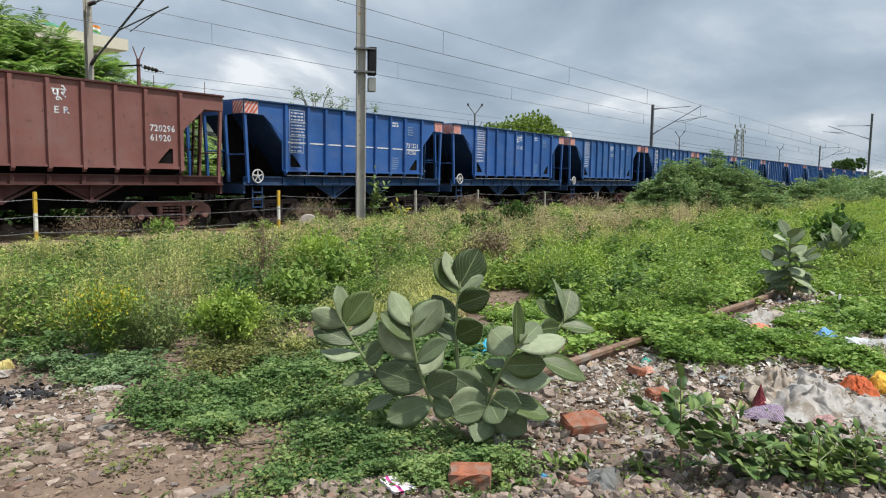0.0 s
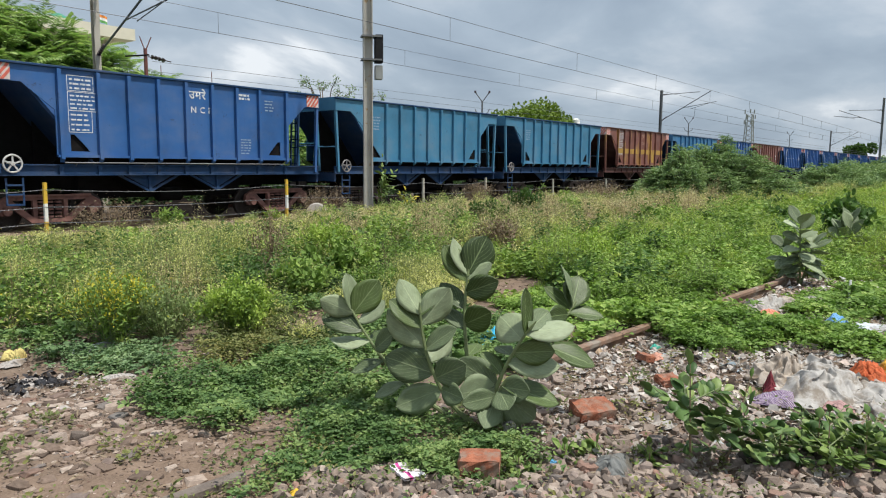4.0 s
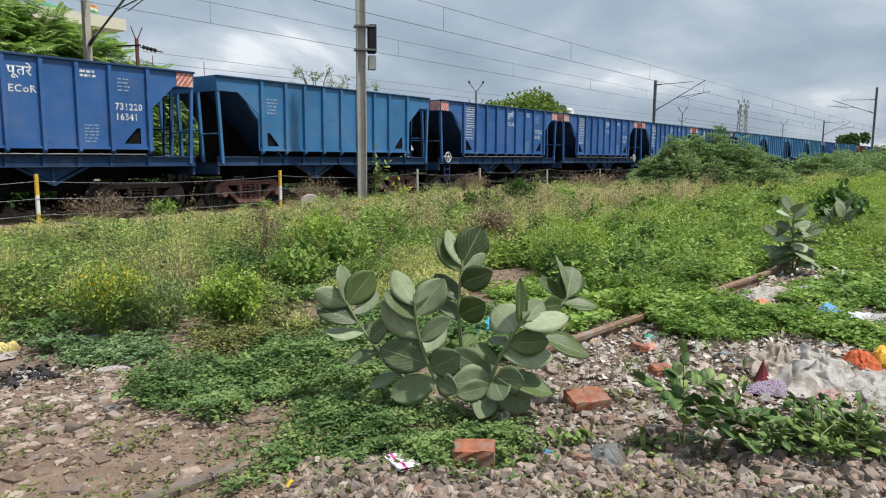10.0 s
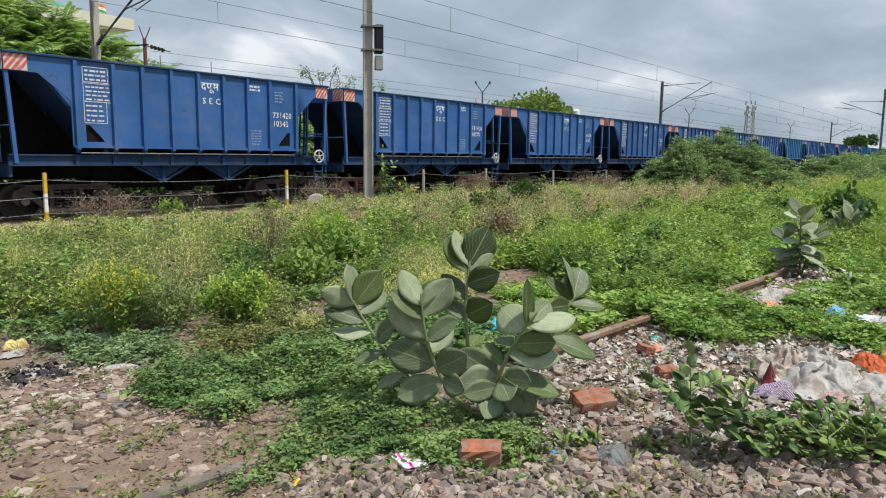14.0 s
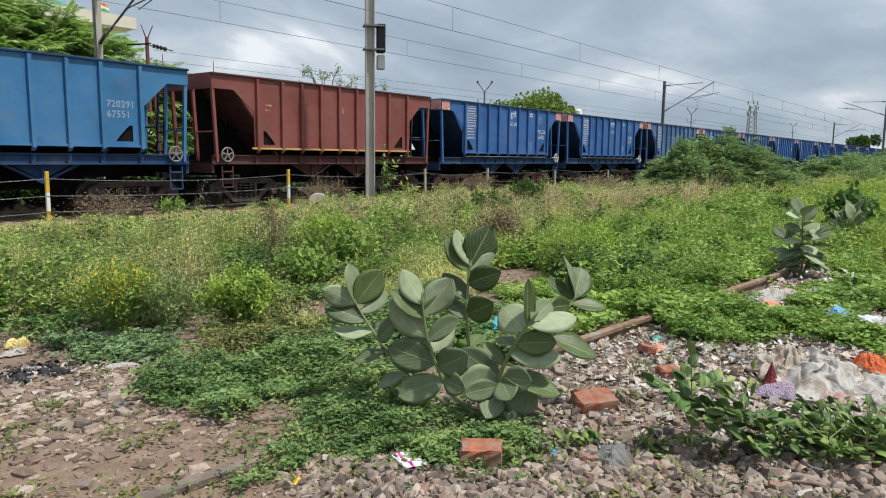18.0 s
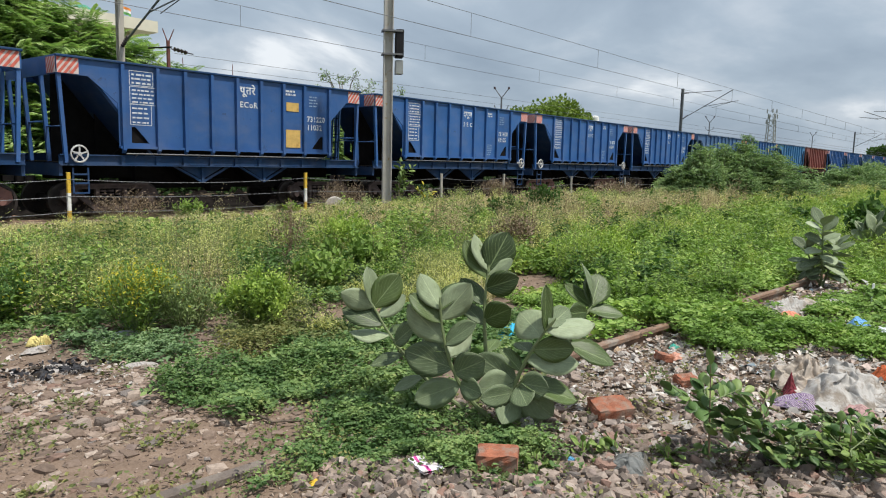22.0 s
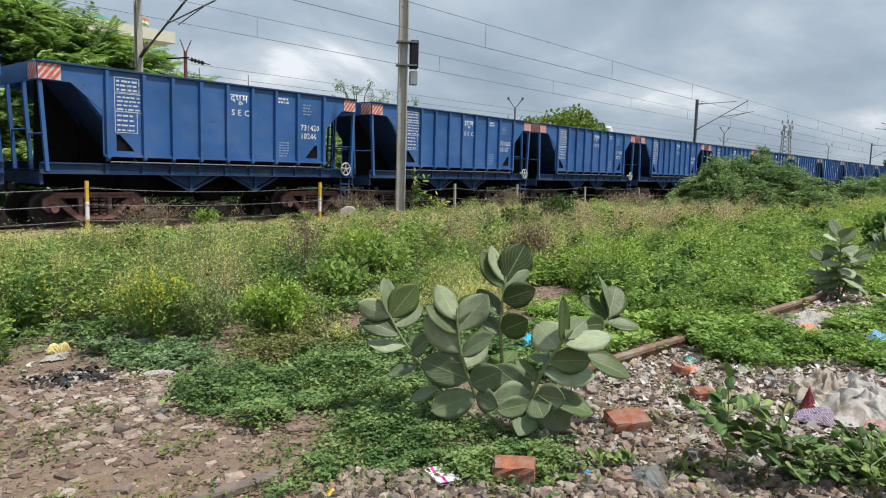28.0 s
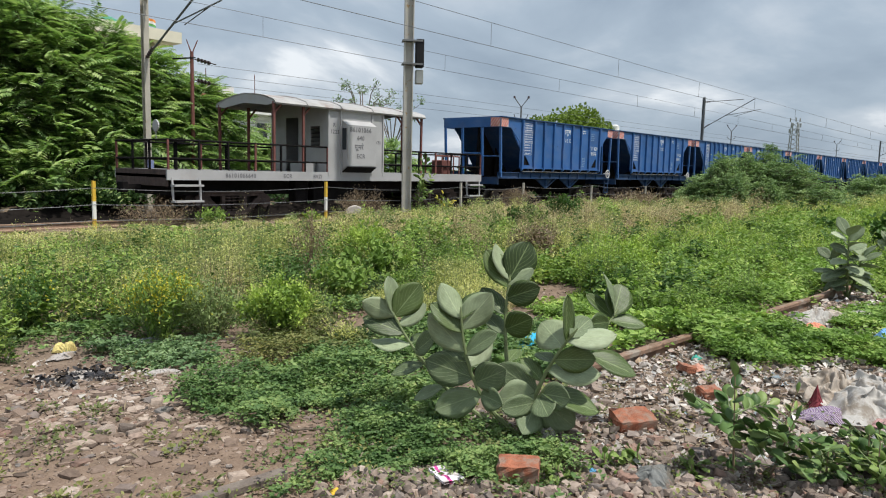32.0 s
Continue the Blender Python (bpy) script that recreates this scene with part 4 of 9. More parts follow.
def wagon(k, colour, zone=(), number=(), plates=True, wheel="front", yellow=False, extra="", text=None):
    """One hopper wagon, k places ahead of the first one counted; x = 0 at its rear corner, z = 0 on the rails."""
    names = {"blue": "blue", "blue_dark": "dark blue", "blue_deep": "bright deep blue", "teal": "faded teal", "sky": "light blue", "dusk": "grimy dusty blue", "maroon": "maroon", "red": "red oxide", "orange": "rust-streaked orange"}
    what = names[colour] + " steel hopper wagon with " + ("yellow stencil panels" if yellow else "striped corner markers" if plates else "plain worn corners")
    w = thing("hopper_wagon", what, "wagon", (train_s(0) + k * PITCH, TRACK_Y, RAIL_Z), group="wagons of the train")
    mat = PAINTS[colour]
    txt = text or M_WHITE

    def put(me, x, y, z, name=None):
        ob = new(name or me.name.split(".")[0], me)
        ob.parent = w
        ob.location = (x, y, z)
        return ob

    def paint_on(ob):
        ob.material_slots[0].link = "OBJECT"
        ob.material_slots[0].material = mat

    for name, me, painted, at, label in KIT:
        if name == "air_pipe" and not plates:
            continue
        ob = put(me, *at, name)
        if painted:
            paint_on(ob)
        elif me.materials[0] == M_SILL and colour in ("maroon", "red", "orange"):
            ob.material_slots[0].link = "OBJECT"
            ob.material_slots[0].material = M_SILLRED
    spin = []
    bolster, frames, wheels = BOGIE
    for x in (1.42, WL - 1.42):
        b = put(bolster, x, 0, 0, "bogie")
        for name, me in (("side_frame", frames[0]), ("side_frame", frames[1])):
            o = new(name, me)
            o.parent = b
            if k % 3 == 0 and colour != "orange":
                o.material_slots[0].link = "OBJECT"
                o.material_slots[0].material = M_BOGIERUST
        for dx in (-1.0, 1.0):
            o = new("wheelset", wheels)
            o.parent = b
            o.location = (dx, 0, 0.465)
            spin.append((o, dx))
    ys = -HW - 0.006
    ends = {"front": (9.36,), "rear": (0.42,), "both": (0.42, 9.36)}.get(wheel, ())
    for x in ends:
        ob = put(HANDWHEEL, x, -HW - 0.08, 1.64)
        step = put(STEPS, x - 0.13, -HW + 0.02, 1.30)
        if not plates:
            ob.material_slots[0].link = "OBJECT"
            ob.material_slots[0].material = M_GREYRUST
        if colour in ("maroon", "red", "orange"):
            step.material_slots[0].link = "OBJECT"
            step.material_slots[0].material = M_SILLRED
    if plates:
        for x, y, turn in ((0.004, -HW - 0.004, 0), (WL - 0.54, -HW - 0.004, 0), (-0.006, -HW + 0.54, -90)):
            p = put(STRIPE_BACK, x, y, 3.55)
            q = new("warning_stripes", STRIPES)
            q.parent = p
            p.rotation_euler = (0, 0, radians(turn))
        put(TABLE_A, 1.78, ys, 3.46)
        put(TABLE_B, 1.78, ys, 2.98)
        put(TABLE_C, 1.78, ys, 2.46)
        if colour != "orange":
            put(SMALL_A, 6.66, ys, 3.58)
            put(SMALL_B, 7.60, ys, 3.30)
            put(SMALL_C, 6.70, ys, 1.98)
    else:
        if colour == "red":
            put(SMALL_E, 1.85, ys, 2.98)
        else:
            put(SMALL_D, 1.75, ys, 2.95)
    if zone:
        hindi, latin = zone
        if hindi:
            put(text_mesh(hindi, 0.31, txt), 5.05, ys, 3.49)
        put(text_mesh(" ".join(latin) if len(latin) < 4 else latin, 0.235, txt, 1.05), 5.08 if len(latin) < 4 else 5.04, ys, 3.10)
    for i, line in enumerate(number):
        put(text_mesh(line, 0.24, txt, 0.95), 7.54, ys, 2.82 - 0.26 * i)
    if yellow:
        ob = put(YELLOW_BIG, 6.70, ys, 1.98)
        if colour == "orange":
            ob.material_slots[0].link = "OBJECT"
            ob.material_slots[0].material = M_OCHRE
        else:
            put(YELLOW_SMALL, 6.72, ys, 3.10)
    if extra == "white_line":
        put(WHITE_LINE, 0, -HW - 0.002, 2.72)
    if extra == "yellow_band":
        put(YELLOW_BAND, 0, -HW - 0.002, 2.50)
    if extra == "yellow_line":
        put(YELLOW_LINE, 0, -HW - 0.075, 1.81)
    return k, w, spin


SEC, ECO, ER, NCR, ECR = ("दपूम", "SEC"), ("पूतरे", "ECoR"), ("पूरे", "ER"), ("उमरे", "NCR"), ("पूमरे", "ECR")
TRAIN = []


def build_train():
    T = TRAIN.append
    for k in range(14, 1, -1):
        T(wagon(k, ("blue", "blue_dark", "blue_deep")[k % 3] if k != 13 else "sky", SEC if k % 2 else ECO, (), True, "rear" if k < 5 else "front"))
    T(wagon(1, "blue_deep", (), ("731321", "10206"), True, "rear", extra="white_line"))
    T(wagon(0, "maroon", ("पूरे", "ER"), ("720296", "61920"), False, "rear"))
    T(wagon(-1, "blue_deep", NCR, ("731321", "10010"), True, "rear"))
    T(wagon(-2, "sky", (), (), False, "rear"))
    T(wagon(-3, "orange", ECO, (), True, "front", True, "yellow_band", M_FADED))
    T(wagon(-4, "teal", (), (), False, "rear"))
    T(wagon(-5, "teal", (), (), False, "rear"))
    T(wagon(-6, "blue", NCR, (), True, "rear"))
    T(wagon(-7, "teal", (), ("720295", "64375"), False, "rear"))
    T(wagon(-8, "sky", (), (), False, "rear", text=M_GHOST))
    T(wagon(-9, "sky", ("", "E R"), ("720296", "64209"), False, "rear", text=M_GHOST))
    T(wagon(-10, "sky", ("", "E R"), ("720296", "64203"), False, "rear", text=M_GHOST))
    for k, n in ((-11, "10107"), (-12, "10181"), (-13, "10137")):
        T(wagon(k, "blue", SEC, ("731420", n)))
    T(wagon(-14, "blue", ECO, ("731220", "16402"), True, "rear"))
    T(wagon(-15, "sky", (), (), False, ""))
    T(wagon(-16, "blue", ECO, ("731220", "16341"), True, "rear"))
    for k, n in ((-17, "16310"), (-18, "16389"), (-19, "16372")):
        T(wagon(k, "blue_dark", ECO, ("731220", n)))
    for k, n in ((-20, "10145"), (-21, "10275"), (-22, "10343")):
        T(wagon(k, "blue", SEC, ("731420", n)))
    T(wagon(-23, "blue_dark", ECO, ("731220", "16419")))
    T(wagon(-24, "blue", SEC, ("731420", "10218")))
    T(wagon(-25, "dusk", (), (), True, "front"))
    T(wagon(-26, "blue", SEC, ("731420", "10171")))
    T(wagon(-27, "blue", ECO, ("731220", "16306")))
    T(wagon(-28, "red", ("", "E"), (), False, "rear", extra="yellow_line", text=M_FADED))
    T(wagon(-29, "sky", (), ("720291", "67551"), False, "front", text=M_GHOST))
    T(wagon(-30, "blue", ER, ("730218", "13420"), True, "front", True))
    T(wagon(-31, "dusk", (), (), False, "rear"))
    for k, n in ((-32, "10794"), (-33, "10404"), (-34, "10105")):
        T(wagon(k, "blue", SEC, ("731420", n), True, "" if k == -32 else "both" if k == -33 else "front"))
    for k, n in ((-35, "11032"), (-36, "10813"), (-37, "10554"), (-38, "10639")):
        T(wagon(k, "blue_dark" if k % 2 else "blue", ECO, ("731220", n), True, "rear", True))
    T(wagon(-39, "blue", ER, ("730219", "13383"), True, "front", True))
    T(wagon(-40, "blue_dark", ECR, ("731019", "10936"), True, "front", True))
    T(wagon(-41, "blue", SEC, ("731420", "10671"), True, ""))
    for k, n in ((-42, "10362"), (-43, "10325"), (-44, "10167"), (-45, "10244"), (-46, "10258"), (-47, "10170"), (-48, "10015"), (-49, "10091"), (-50, "10084")):
        T(wagon(k, "blue", SEC, ("731420", n)))


build_train()


def brake_van():
    """The brake van at the tail; x = 0 at its rear end, z = 0 on the rails."""
    v = thing("brake_van", "weathered silver-grey brake van with open railed platforms", "brake van", (train_s(0) - 51 * PITCH - 4.2, TRACK_Y, RAIL_Z))
    L = 13.6

    def add(name, bm, m, label=""):
        return part(name, bm, m, v, label)

    bm = bmesh.new()
    box(bm, 0, L, -1.5, 1.5, 1.28, 1.36)
    add("floor_deck", bm, M_UNDER)
    for s in (-1, 1):
        bm = bmesh.new()
        box(bm, 0, L, min(s * 1.5, s * 1.56), max(s * 1.5, s * 1.56), 1.22, 1.50)
        add("fascia", bm, M_VAN)
    for x in (0.0, L - 0.06):
        bm = bmesh.new()
        box(bm, x, x + 0.06, -1.5, 1.5, 1.05, 1.50)
        add("headstock", bm, M_VAN if x else M_BOGIE)
    # cabin walls with a window and a door in the rear wall
    bm = bmesh.new()
    y0 = -1.54
    box(bm, 5.5, 8.0, y0, y0 + 0.05, 1.50, 3.58)
    for x in (5.53, 6.05, 7.45, 7.97):
        box(bm, x - 0.03, x + 0.03, y0 - 0.035, y0, 1.40, 3.60)
    add("cabin_side", bm, M_VAN)
    bm = bmesh.new()
    box(bm, 5.5, 8.0, 1.49, 1.54, 1.50, 3.58)
    add("cabin_side", bm, M_VAN)
    for x in (5.5, 7.95):
        bm = bmesh.new()
        out = [(-1.49, 1.36), (1.49, 1.36), (1.49, 3.60), (0.6, 3.78), (-0.6, 3.78), (-1.49, 3.60)]
        win = [(-1.15, 2.3), (-1.15, 3.0), (-0.65, 3.0), (-0.65, 2.3)]
        door = [(0.0, 1.45), (0.0, 3.3), (0.7, 3.3), (0.7, 1.45)]
        plate(bm, out, 0, 0.05, [win, door])
        bm.transform(Matrix(((0, 1, 0, x), (1, 0, 0, 0), (0, 0, 1, 0), (0, 0, 0, 1))))
        add("cabin_end", bm, M_VAN)
        bm = bmesh.new()
        for i in range(5):
            rod(bm, (x + 0.025, -1.15, 2.38 + 0.13 * i), (x + 0.025, -0.65, 2.38 + 0.13 * i), 0.012, n=6)
        add("window_bars", bm, M_UNDER)
    bm = bmesh.new()
    prism(bm, [(-1.54, 3.22), (-1.82, 3.06), (-1.82, 1.72), (-1.54, 1.54)], "x", 6.10, 7.40)
    look_out = add("lookout_box", bm, M_VAN)
    bm = bmesh.new()
    box(bm, 6.085, 6.10, -1.77, -1.58, 2.25, 2.95)
    part("lookout_window", bm, M_GLASS, look_out)
    bm = bmesh.new()
    prism(bm, [(-1.83, 1.70), (-1.545, 1.52), (-1.545, 1.50), (-1.84, 1.68)], "x", 6.10, 7.40)
    part("lookout_base", bm, M_DARK, look_out)
    # arched roof
    bm = bmesh.new()
    arc = [(-1.66, 3.56), (-1.58, 3.66), (-1.1, 3.80), (-0.5, 3.89), (0, 3.92), (0.5, 3.89), (1.1, 3.80), (1.58, 3.66), (1.66, 3.56)]
    lo = [[bm.verts.new((x, y, z)) for y, z in arc] for x in (3.40, 10.05)]
    hi = [[bm.verts.new((x, y * 0.985, z - 0.05)) for y, z in arc] for x in (3.42, 10.03)]
    for a, b in ((lo[0], lo[1]), (hi[1], hi[0])):
        for i in range(len(arc) - 1):
            bm.faces.new((a[i], a[i + 1], b[i + 1], b[i]))
    for e in (0, 1):
        for i in range(len(arc) - 1):
            bm.faces.new((lo[e][i], lo[e][i + 1], hi[e][i + 1], hi[e][i]))
    for i in (0, -1):
        bm.faces.new((lo[0][i], lo[1][i], hi[1][i], hi[0][i]))
    roof = add("roof", bm, M_VANROOF)
    for x in (4.6, 6.0, 7.4, 8.9):
        bm = bmesh.new()
        for (ya, za), (yb, zb) in zip(arc, arc[1:]):
            rod(bm, (x, ya, za + 0.012), (x, yb, zb + 0.012), 0.022, n=6)
        part("roof_seam", bm, M_VANROOF, roof)
    for e, x in ((0, 3.42), (1, 10.0)):
        bm = bmesh.new()
        end = [(-1.6, 3.56), *[(y * 0.97, z - 0.03) for y, z in arc[1:-1]], (1.6, 3.56), (1.2, 3.50), (0, 3.62), (-1.2, 3.50)]
        plate(bm, end, 0, 0.03)
        bm.transform(Matrix(((0, 1, 0, x), (1, 0, 0, 0), (0, 0, 1, 0), (0, 0, 0, 1))))
        part("roof_end", bm, M_VAN, roof)
    for x in (3.45, 4.55, 8.97, 9.98):
        for y in (-1.5, 1.5):
            bm = bmesh.new()
            bar(bm, (x, y, 1.36), (x, y, 3.60), 0.07, 0.07)
            bar(bm, (x, y, 3.25), (x + (0.3 if x < 6 else -0.3), y, 3.56), 0.05, 0.05)
            add("roof_post", bm, M_VANRUST)
    # railings on the two open platforms
    for x0, x1 in ((0.05, 5.5), (8.0, 13.55)):
        for y in (-1.53, 1.53):
            for z in (1.80, 2.30):
                bm = bmesh.new()
                rod(bm, (x0, y, z), (x1, y, z), 0.028, n=8)
                add("rail_bar", bm, M_UNDER)
            n = 6
            for i in range(n + 1):
                x = x0 + (x1 - x0) * i / n
                bm = bmesh.new()
                bar(bm, (x, y, 1.25), (x, y, 2.31), 0.05, 0.05)
                add("rail_post", bm, M_VANRUST if i % 3 == 0 else M_UNDER)
        xe = x0 if x0 < 1 else x1
        for z in (1.80, 2.30):
            bm = bmesh.new()
            rod(bm, (xe, -1.53, z), (xe, 1.53, z), 0.028, n=8)
            add("rail_bar", bm, M_UNDER)
        for y in (-0.5, 0.5):
            bm = bmesh.new()
            bar(bm, (xe, y, 1.36), (xe, y, 2.31), 0.05, 0.05)
            add("rail_post", bm, M_UNDER)
    # brake column, seat and lamp on the platforms
    bm = bmesh.new()
    rod(bm, (1.2, 0.2, 1.36), (1.2, 0.2, 2.3), 0.05, n=8)
    rod(bm, (1.2, 0.2, 2.3), (1.2, 0.2, 2.34), 0.24, n=14)
    add("brake_column", bm, M_UNDER)
    bm = bmesh.new()
    box(bm, 5.0, 5.45, -1.0, -0.2, 1.36, 1.82, 0.02)
    add("bench", bm, M_VAN)
    bm = bmesh.new()
    rod(bm, (0.05, -0.9, 2.31), (0.05, -0.9, 2.62), 0.012, n=6)
    rod(bm, (0.03, -0.9, 2.68), (0.07, -0.9, 2.68), 0.16, n=14)
    add("tail_disc", bm, M_VAN)
    bm = bmesh.new()
    for i in range(5):
        rod(bm, (11.3 + 0.35 * i, -1.1, 1.36), (11.3 + 0.35 * i, -1.1, 2.2), 0.03, n=6)
    rod(bm, (11.3, -1.1, 2.2), (12.7, -1.1, 2.2), 0.03, n=6)
    rod(bm, (11.3, -1.1, 1.8), (12.7, -1.1, 1.8), 0.03, n=6)
    box(bm, 11.9, 12.5, -0.9, -0.3, 1.36, 2.05, 0.03)
    add("red_stand", bm, M_VANRUST)
    for x in (0.12, L - 0.97):
        bm = bmesh.new()
        for z in (1.05, 0.62):
            box(bm, x, x + 0.85, -1.75, -1.5, z, z + 0.05)
        for dx in (0.02, 0.83):
            bar(bm, (x + dx, -1.55, 1.3), (x + dx, -1.6, 0.62), 0.05, 0.04)
        add("foot_steps", bm, M_VAN)
    for x0, d in ((0.0, -1), (L, 1)):
        bm = bmesh.new()
        bar(bm, (x0, 0, 1.0), (x0 + d * 0.45, 0, 1.0), 0.14, 0.14)
        box(bm, min(x0 + d * 0.4, x0 + d * 0.58), max(x0 + d * 0.4, x0 + d * 0.58), -0.18, 0.18, 0.84, 1.16, 0.03)
        add("coupler", bm, M_UNDER)
    bm = bmesh.new()
    box(bm, 5.2, 8.4, -1.2, -0.5, 0.55, 1.22, 0.03)
    box(bm, 4.4, 4.9, -1.3, -0.9, 0.5, 1.2, 0.03)
    add("battery_box", bm, M_UNDER)
    # added sill, deep and black to stand for shade under the van
    bm = bmesh.new()
    box(bm, 0.3, L - 0.3, -0.95, 0.95, 0.78, 1.22)
    add("centre_sill", bm, M_UNDER)
    spin = []
    bolster, frames, wheels = BOGIE
    for x in (2.3, L - 2.3):
        b = new("bogie", bolster)
        b.parent, b.location = v, (x, 0, 0)
        for name, me in (("side_frame", frames[0]), ("side_frame", frames[1])):
            o = new(name, me)
            o.parent = b
        for dx in (-1.0, 1.0):
            o = new("wheelset", wheels)
            o.parent, o.location = b, (dx, 0, 0.465)
            spin.append((o, dx))
    dark = plain("grey_stencil", (0.13, 0.13, 0.14), 0.7, 0, 0.3, 14.0, 0)

    def write(s, size, x, z, y=-1.56 - 0.006):
        o = new("lettering", text_mesh(s, size, dark))
        o.parent, o.location = v, (x, y, z)

    yl = -1.826
    write("86101066", 0.22, 6.20, 2.84, yl)
    write("640", 0.20, 6.52, 2.58, yl)
    write("पूमरे", 0.22, 6.42, 2.28, yl)
    write("ECR", 0.20, 6.50, 1.98, yl)
    write("R", 0.18, 5.72, 2.98, -1.546)
    write("1223", 0.18, 5.60, 2.76, -1.546)
    write("BVZI", 0.15, 7.52, 2.50, -1.546)
    write("BVZI", 0.16, 4.9, 1.30)
    write("ECR", 0.17, 3.75, 1.30)
    write("86101066640", 0.17, 1.75, 1.30)
    return -51, v, spin


VAN = brake_van()

# ---- masts, wires, fence and buildings along the line ----
def mast(x, y, top, material, label):
    m = thing("catenary_mast", label, "mast", (x, y, float(ground_z(x, y)) - 0.02), group="masts of the overhead line")
    bm = bmesh.new()
    w = 0.095
    for s in (-1, 1):
        box(bm, -w, w, s * w - 0.012, s * w + 0.012, 0, top)
    box(bm, -0.012, 0.012, -w + 0.012, w - 0.012, 0, top)
    part("column", bm, material, m)
    bm = bmesh.new()
    box(bm, -0.4, 0.4, -0.4, 0.4, -0.2, 0.25, 0.03)
    part("footing", bm, M_SLEEPER, m)
    return m


def bracket(m, z0, reach, z1, material, d):
    """A cantilever: strut, top tube and registration arm, out to one side."""
    bm = bmesh.new()
    rod(bm, (0, 0, z0), (0, d * reach, z1), 0.035, n=8)
    part("strut", bm, material, m)
    bm = bmesh.new()
    rod(bm, (0, 0, z1 - 0.10), (0, d * reach * 0.78, z1 - 0.02), 0.028, n=8)
    part("top_tube", bm, material, m)
    bm = bmesh.new()
    rod(bm, (0, d * reach * 0.45, z0 + (z1 - z0) * 0.45), (0, d * reach * 1.12, z0 + (z1 - z0) * 0.62), 0.024, n=8)
    rod(bm, (0, d * reach * 0.62, z0 + (z1 - z0) * 0.40), (0, d * reach * 0.98, z0 + (z1 - z0) * 0.58), 0.018, n=6)
    part("registration_arm", bm, material, m)
    for p, q in (((0, d * 0.16, z0 + 0.07), (0, d * 0.62, z0 + 0.07 + (z1 - z0) * 0.14)), ((0, d * 0.15, z1 - 0.10), (0, d * 0.58, z1 - 0.09))):
        bm = bmesh.new()
        a, b = Vector(p), Vector(q)
        for i in range(6):
            c = a.lerp(b, i / 5)
            e = a.lerp(b, min(1.0, i / 5 + 0.09))
            rod(bm, c, e, 0.075, 0.05, n=8)
        part("insulator", bm, M_INSUL, m)


def build_masts():
    m = mast(11.75, 24.0, 7.6, M_MAST, "weathered steel mast with a slanting cantilever")
    bracket(m, 5.4, 4.3, 7.5, M_MASTDARK, -1)
    bm = bmesh.new()
    box(bm, -0.14, 0.14, -0.16, -0.145, 1.6, 1.95)
    part("number_plate", bm, plain("faded_blue_plate", (0.20, 0.24, 0.42), 0.6), m)
    for x in (62.0, 143.7):
        m = mast(x, 24.0, 8.7, M_MASTDARK, "dark steel mast with a cantilever arm over the track")
        bracket(m, 6.0, 4.3, 8.4, M_MASTDARK, -1)
    m = mast(90.0, 10.15, 9.2, M_MASTDARK, "tall dark steel mast with a cantilever arm")
    bracket(m, 6.4, 4.2, 8.0, M_MASTDARK, 1)
    # the near pole, with a relay box and a small plate clamped to it
    p = thing("steel_pole", "tall grey rust-stained steel pole with clamped boxes", "pole", (15.95, 15.5, float(ground_z(15.95, 15.5)) - 0.03), -38)
    bm = bmesh.new()
    w = 0.125
    for s in (-1, 1):
        box(bm, s * w - 0.015, s * w + 0.015, -w, w, 0, 9.0)
    box(bm, -w + 0.015, w - 0.015, -0.015, 0.015, 0, 9.0)
    part("column", bm, M_POLE, p)
    bm = bmesh.new()
    box(bm, -0.4, 0.4, -0.4, 0.4, -0.2, 0.18, 0.03)
    part("footing", bm, M_SLEEPER, p)
    for z in (4.72, 5.42):
        bm = bmesh.new()
        box(bm, -0.20, 0.42, -0.19, 0.19, z, z + 0.05)
        part("clamp", bm, M_MASTDARK, p)
    bm = bmesh.new()
    box(bm, 0.22, 0.46, -0.17, 0.17, 4.66, 5.50, 0.015)
    part("relay_box", bm, M_DARK, p, "dark metal relay box")
    bm = bmesh.new()
    box(bm, 0.22, 0.45, -0.14, 0.14, 4.16, 4.58, 0.015)
    part("junction_box", bm, M_GALV, p, "small grey junction box")


build_masts()


def wire(name, y, z, x0, x1, r, label, sag=0.0):
    bm = bmesh.new()
    n = 60
    pts = []
    for i in range(n + 1):
        x = x0 + (x1 - x0) * (i / n) ** 1.6
        f = ((x - x0) / 54.0) % 1.0
        pts.append(Vector((x, y, z - sag * 4 * f * (1 - f))))
    for a, b in zip(pts, pts[1:]):
        rod(bm, a, b, r, n=5, caps=False)
    return tagged(new(name, mesh_of(bm, name, M_WIRE)), label, "wire", "overhead wires")


def catenary(y, zc, zm, droppers):
    w = thing("overhead_line", "thin grey overhead contact line with droppers above the track", "overhead line", (0, 0, 0), group="overhead wires")
    for name, z, r in (("messenger_wire", zm, 0.008), ("contact_wire", zc, 0.009)):
        bm = bmesh.new()
        rod(bm, (-60, y, z), (60, y, z), r, n=5, caps=False)
        rod(bm, (60, y, z), (600, y, z), r * 1.6, n=5, caps=False)
        part(name, bm, M_WIRE, w)
    for x in droppers:
        bm = bmesh.new()
        rod(bm, (x, y, zc), (x, y, zm), 0.005 + 0.00008 * x, n=5, caps=False)
        part("dropper", bm, M_WIRE, w)


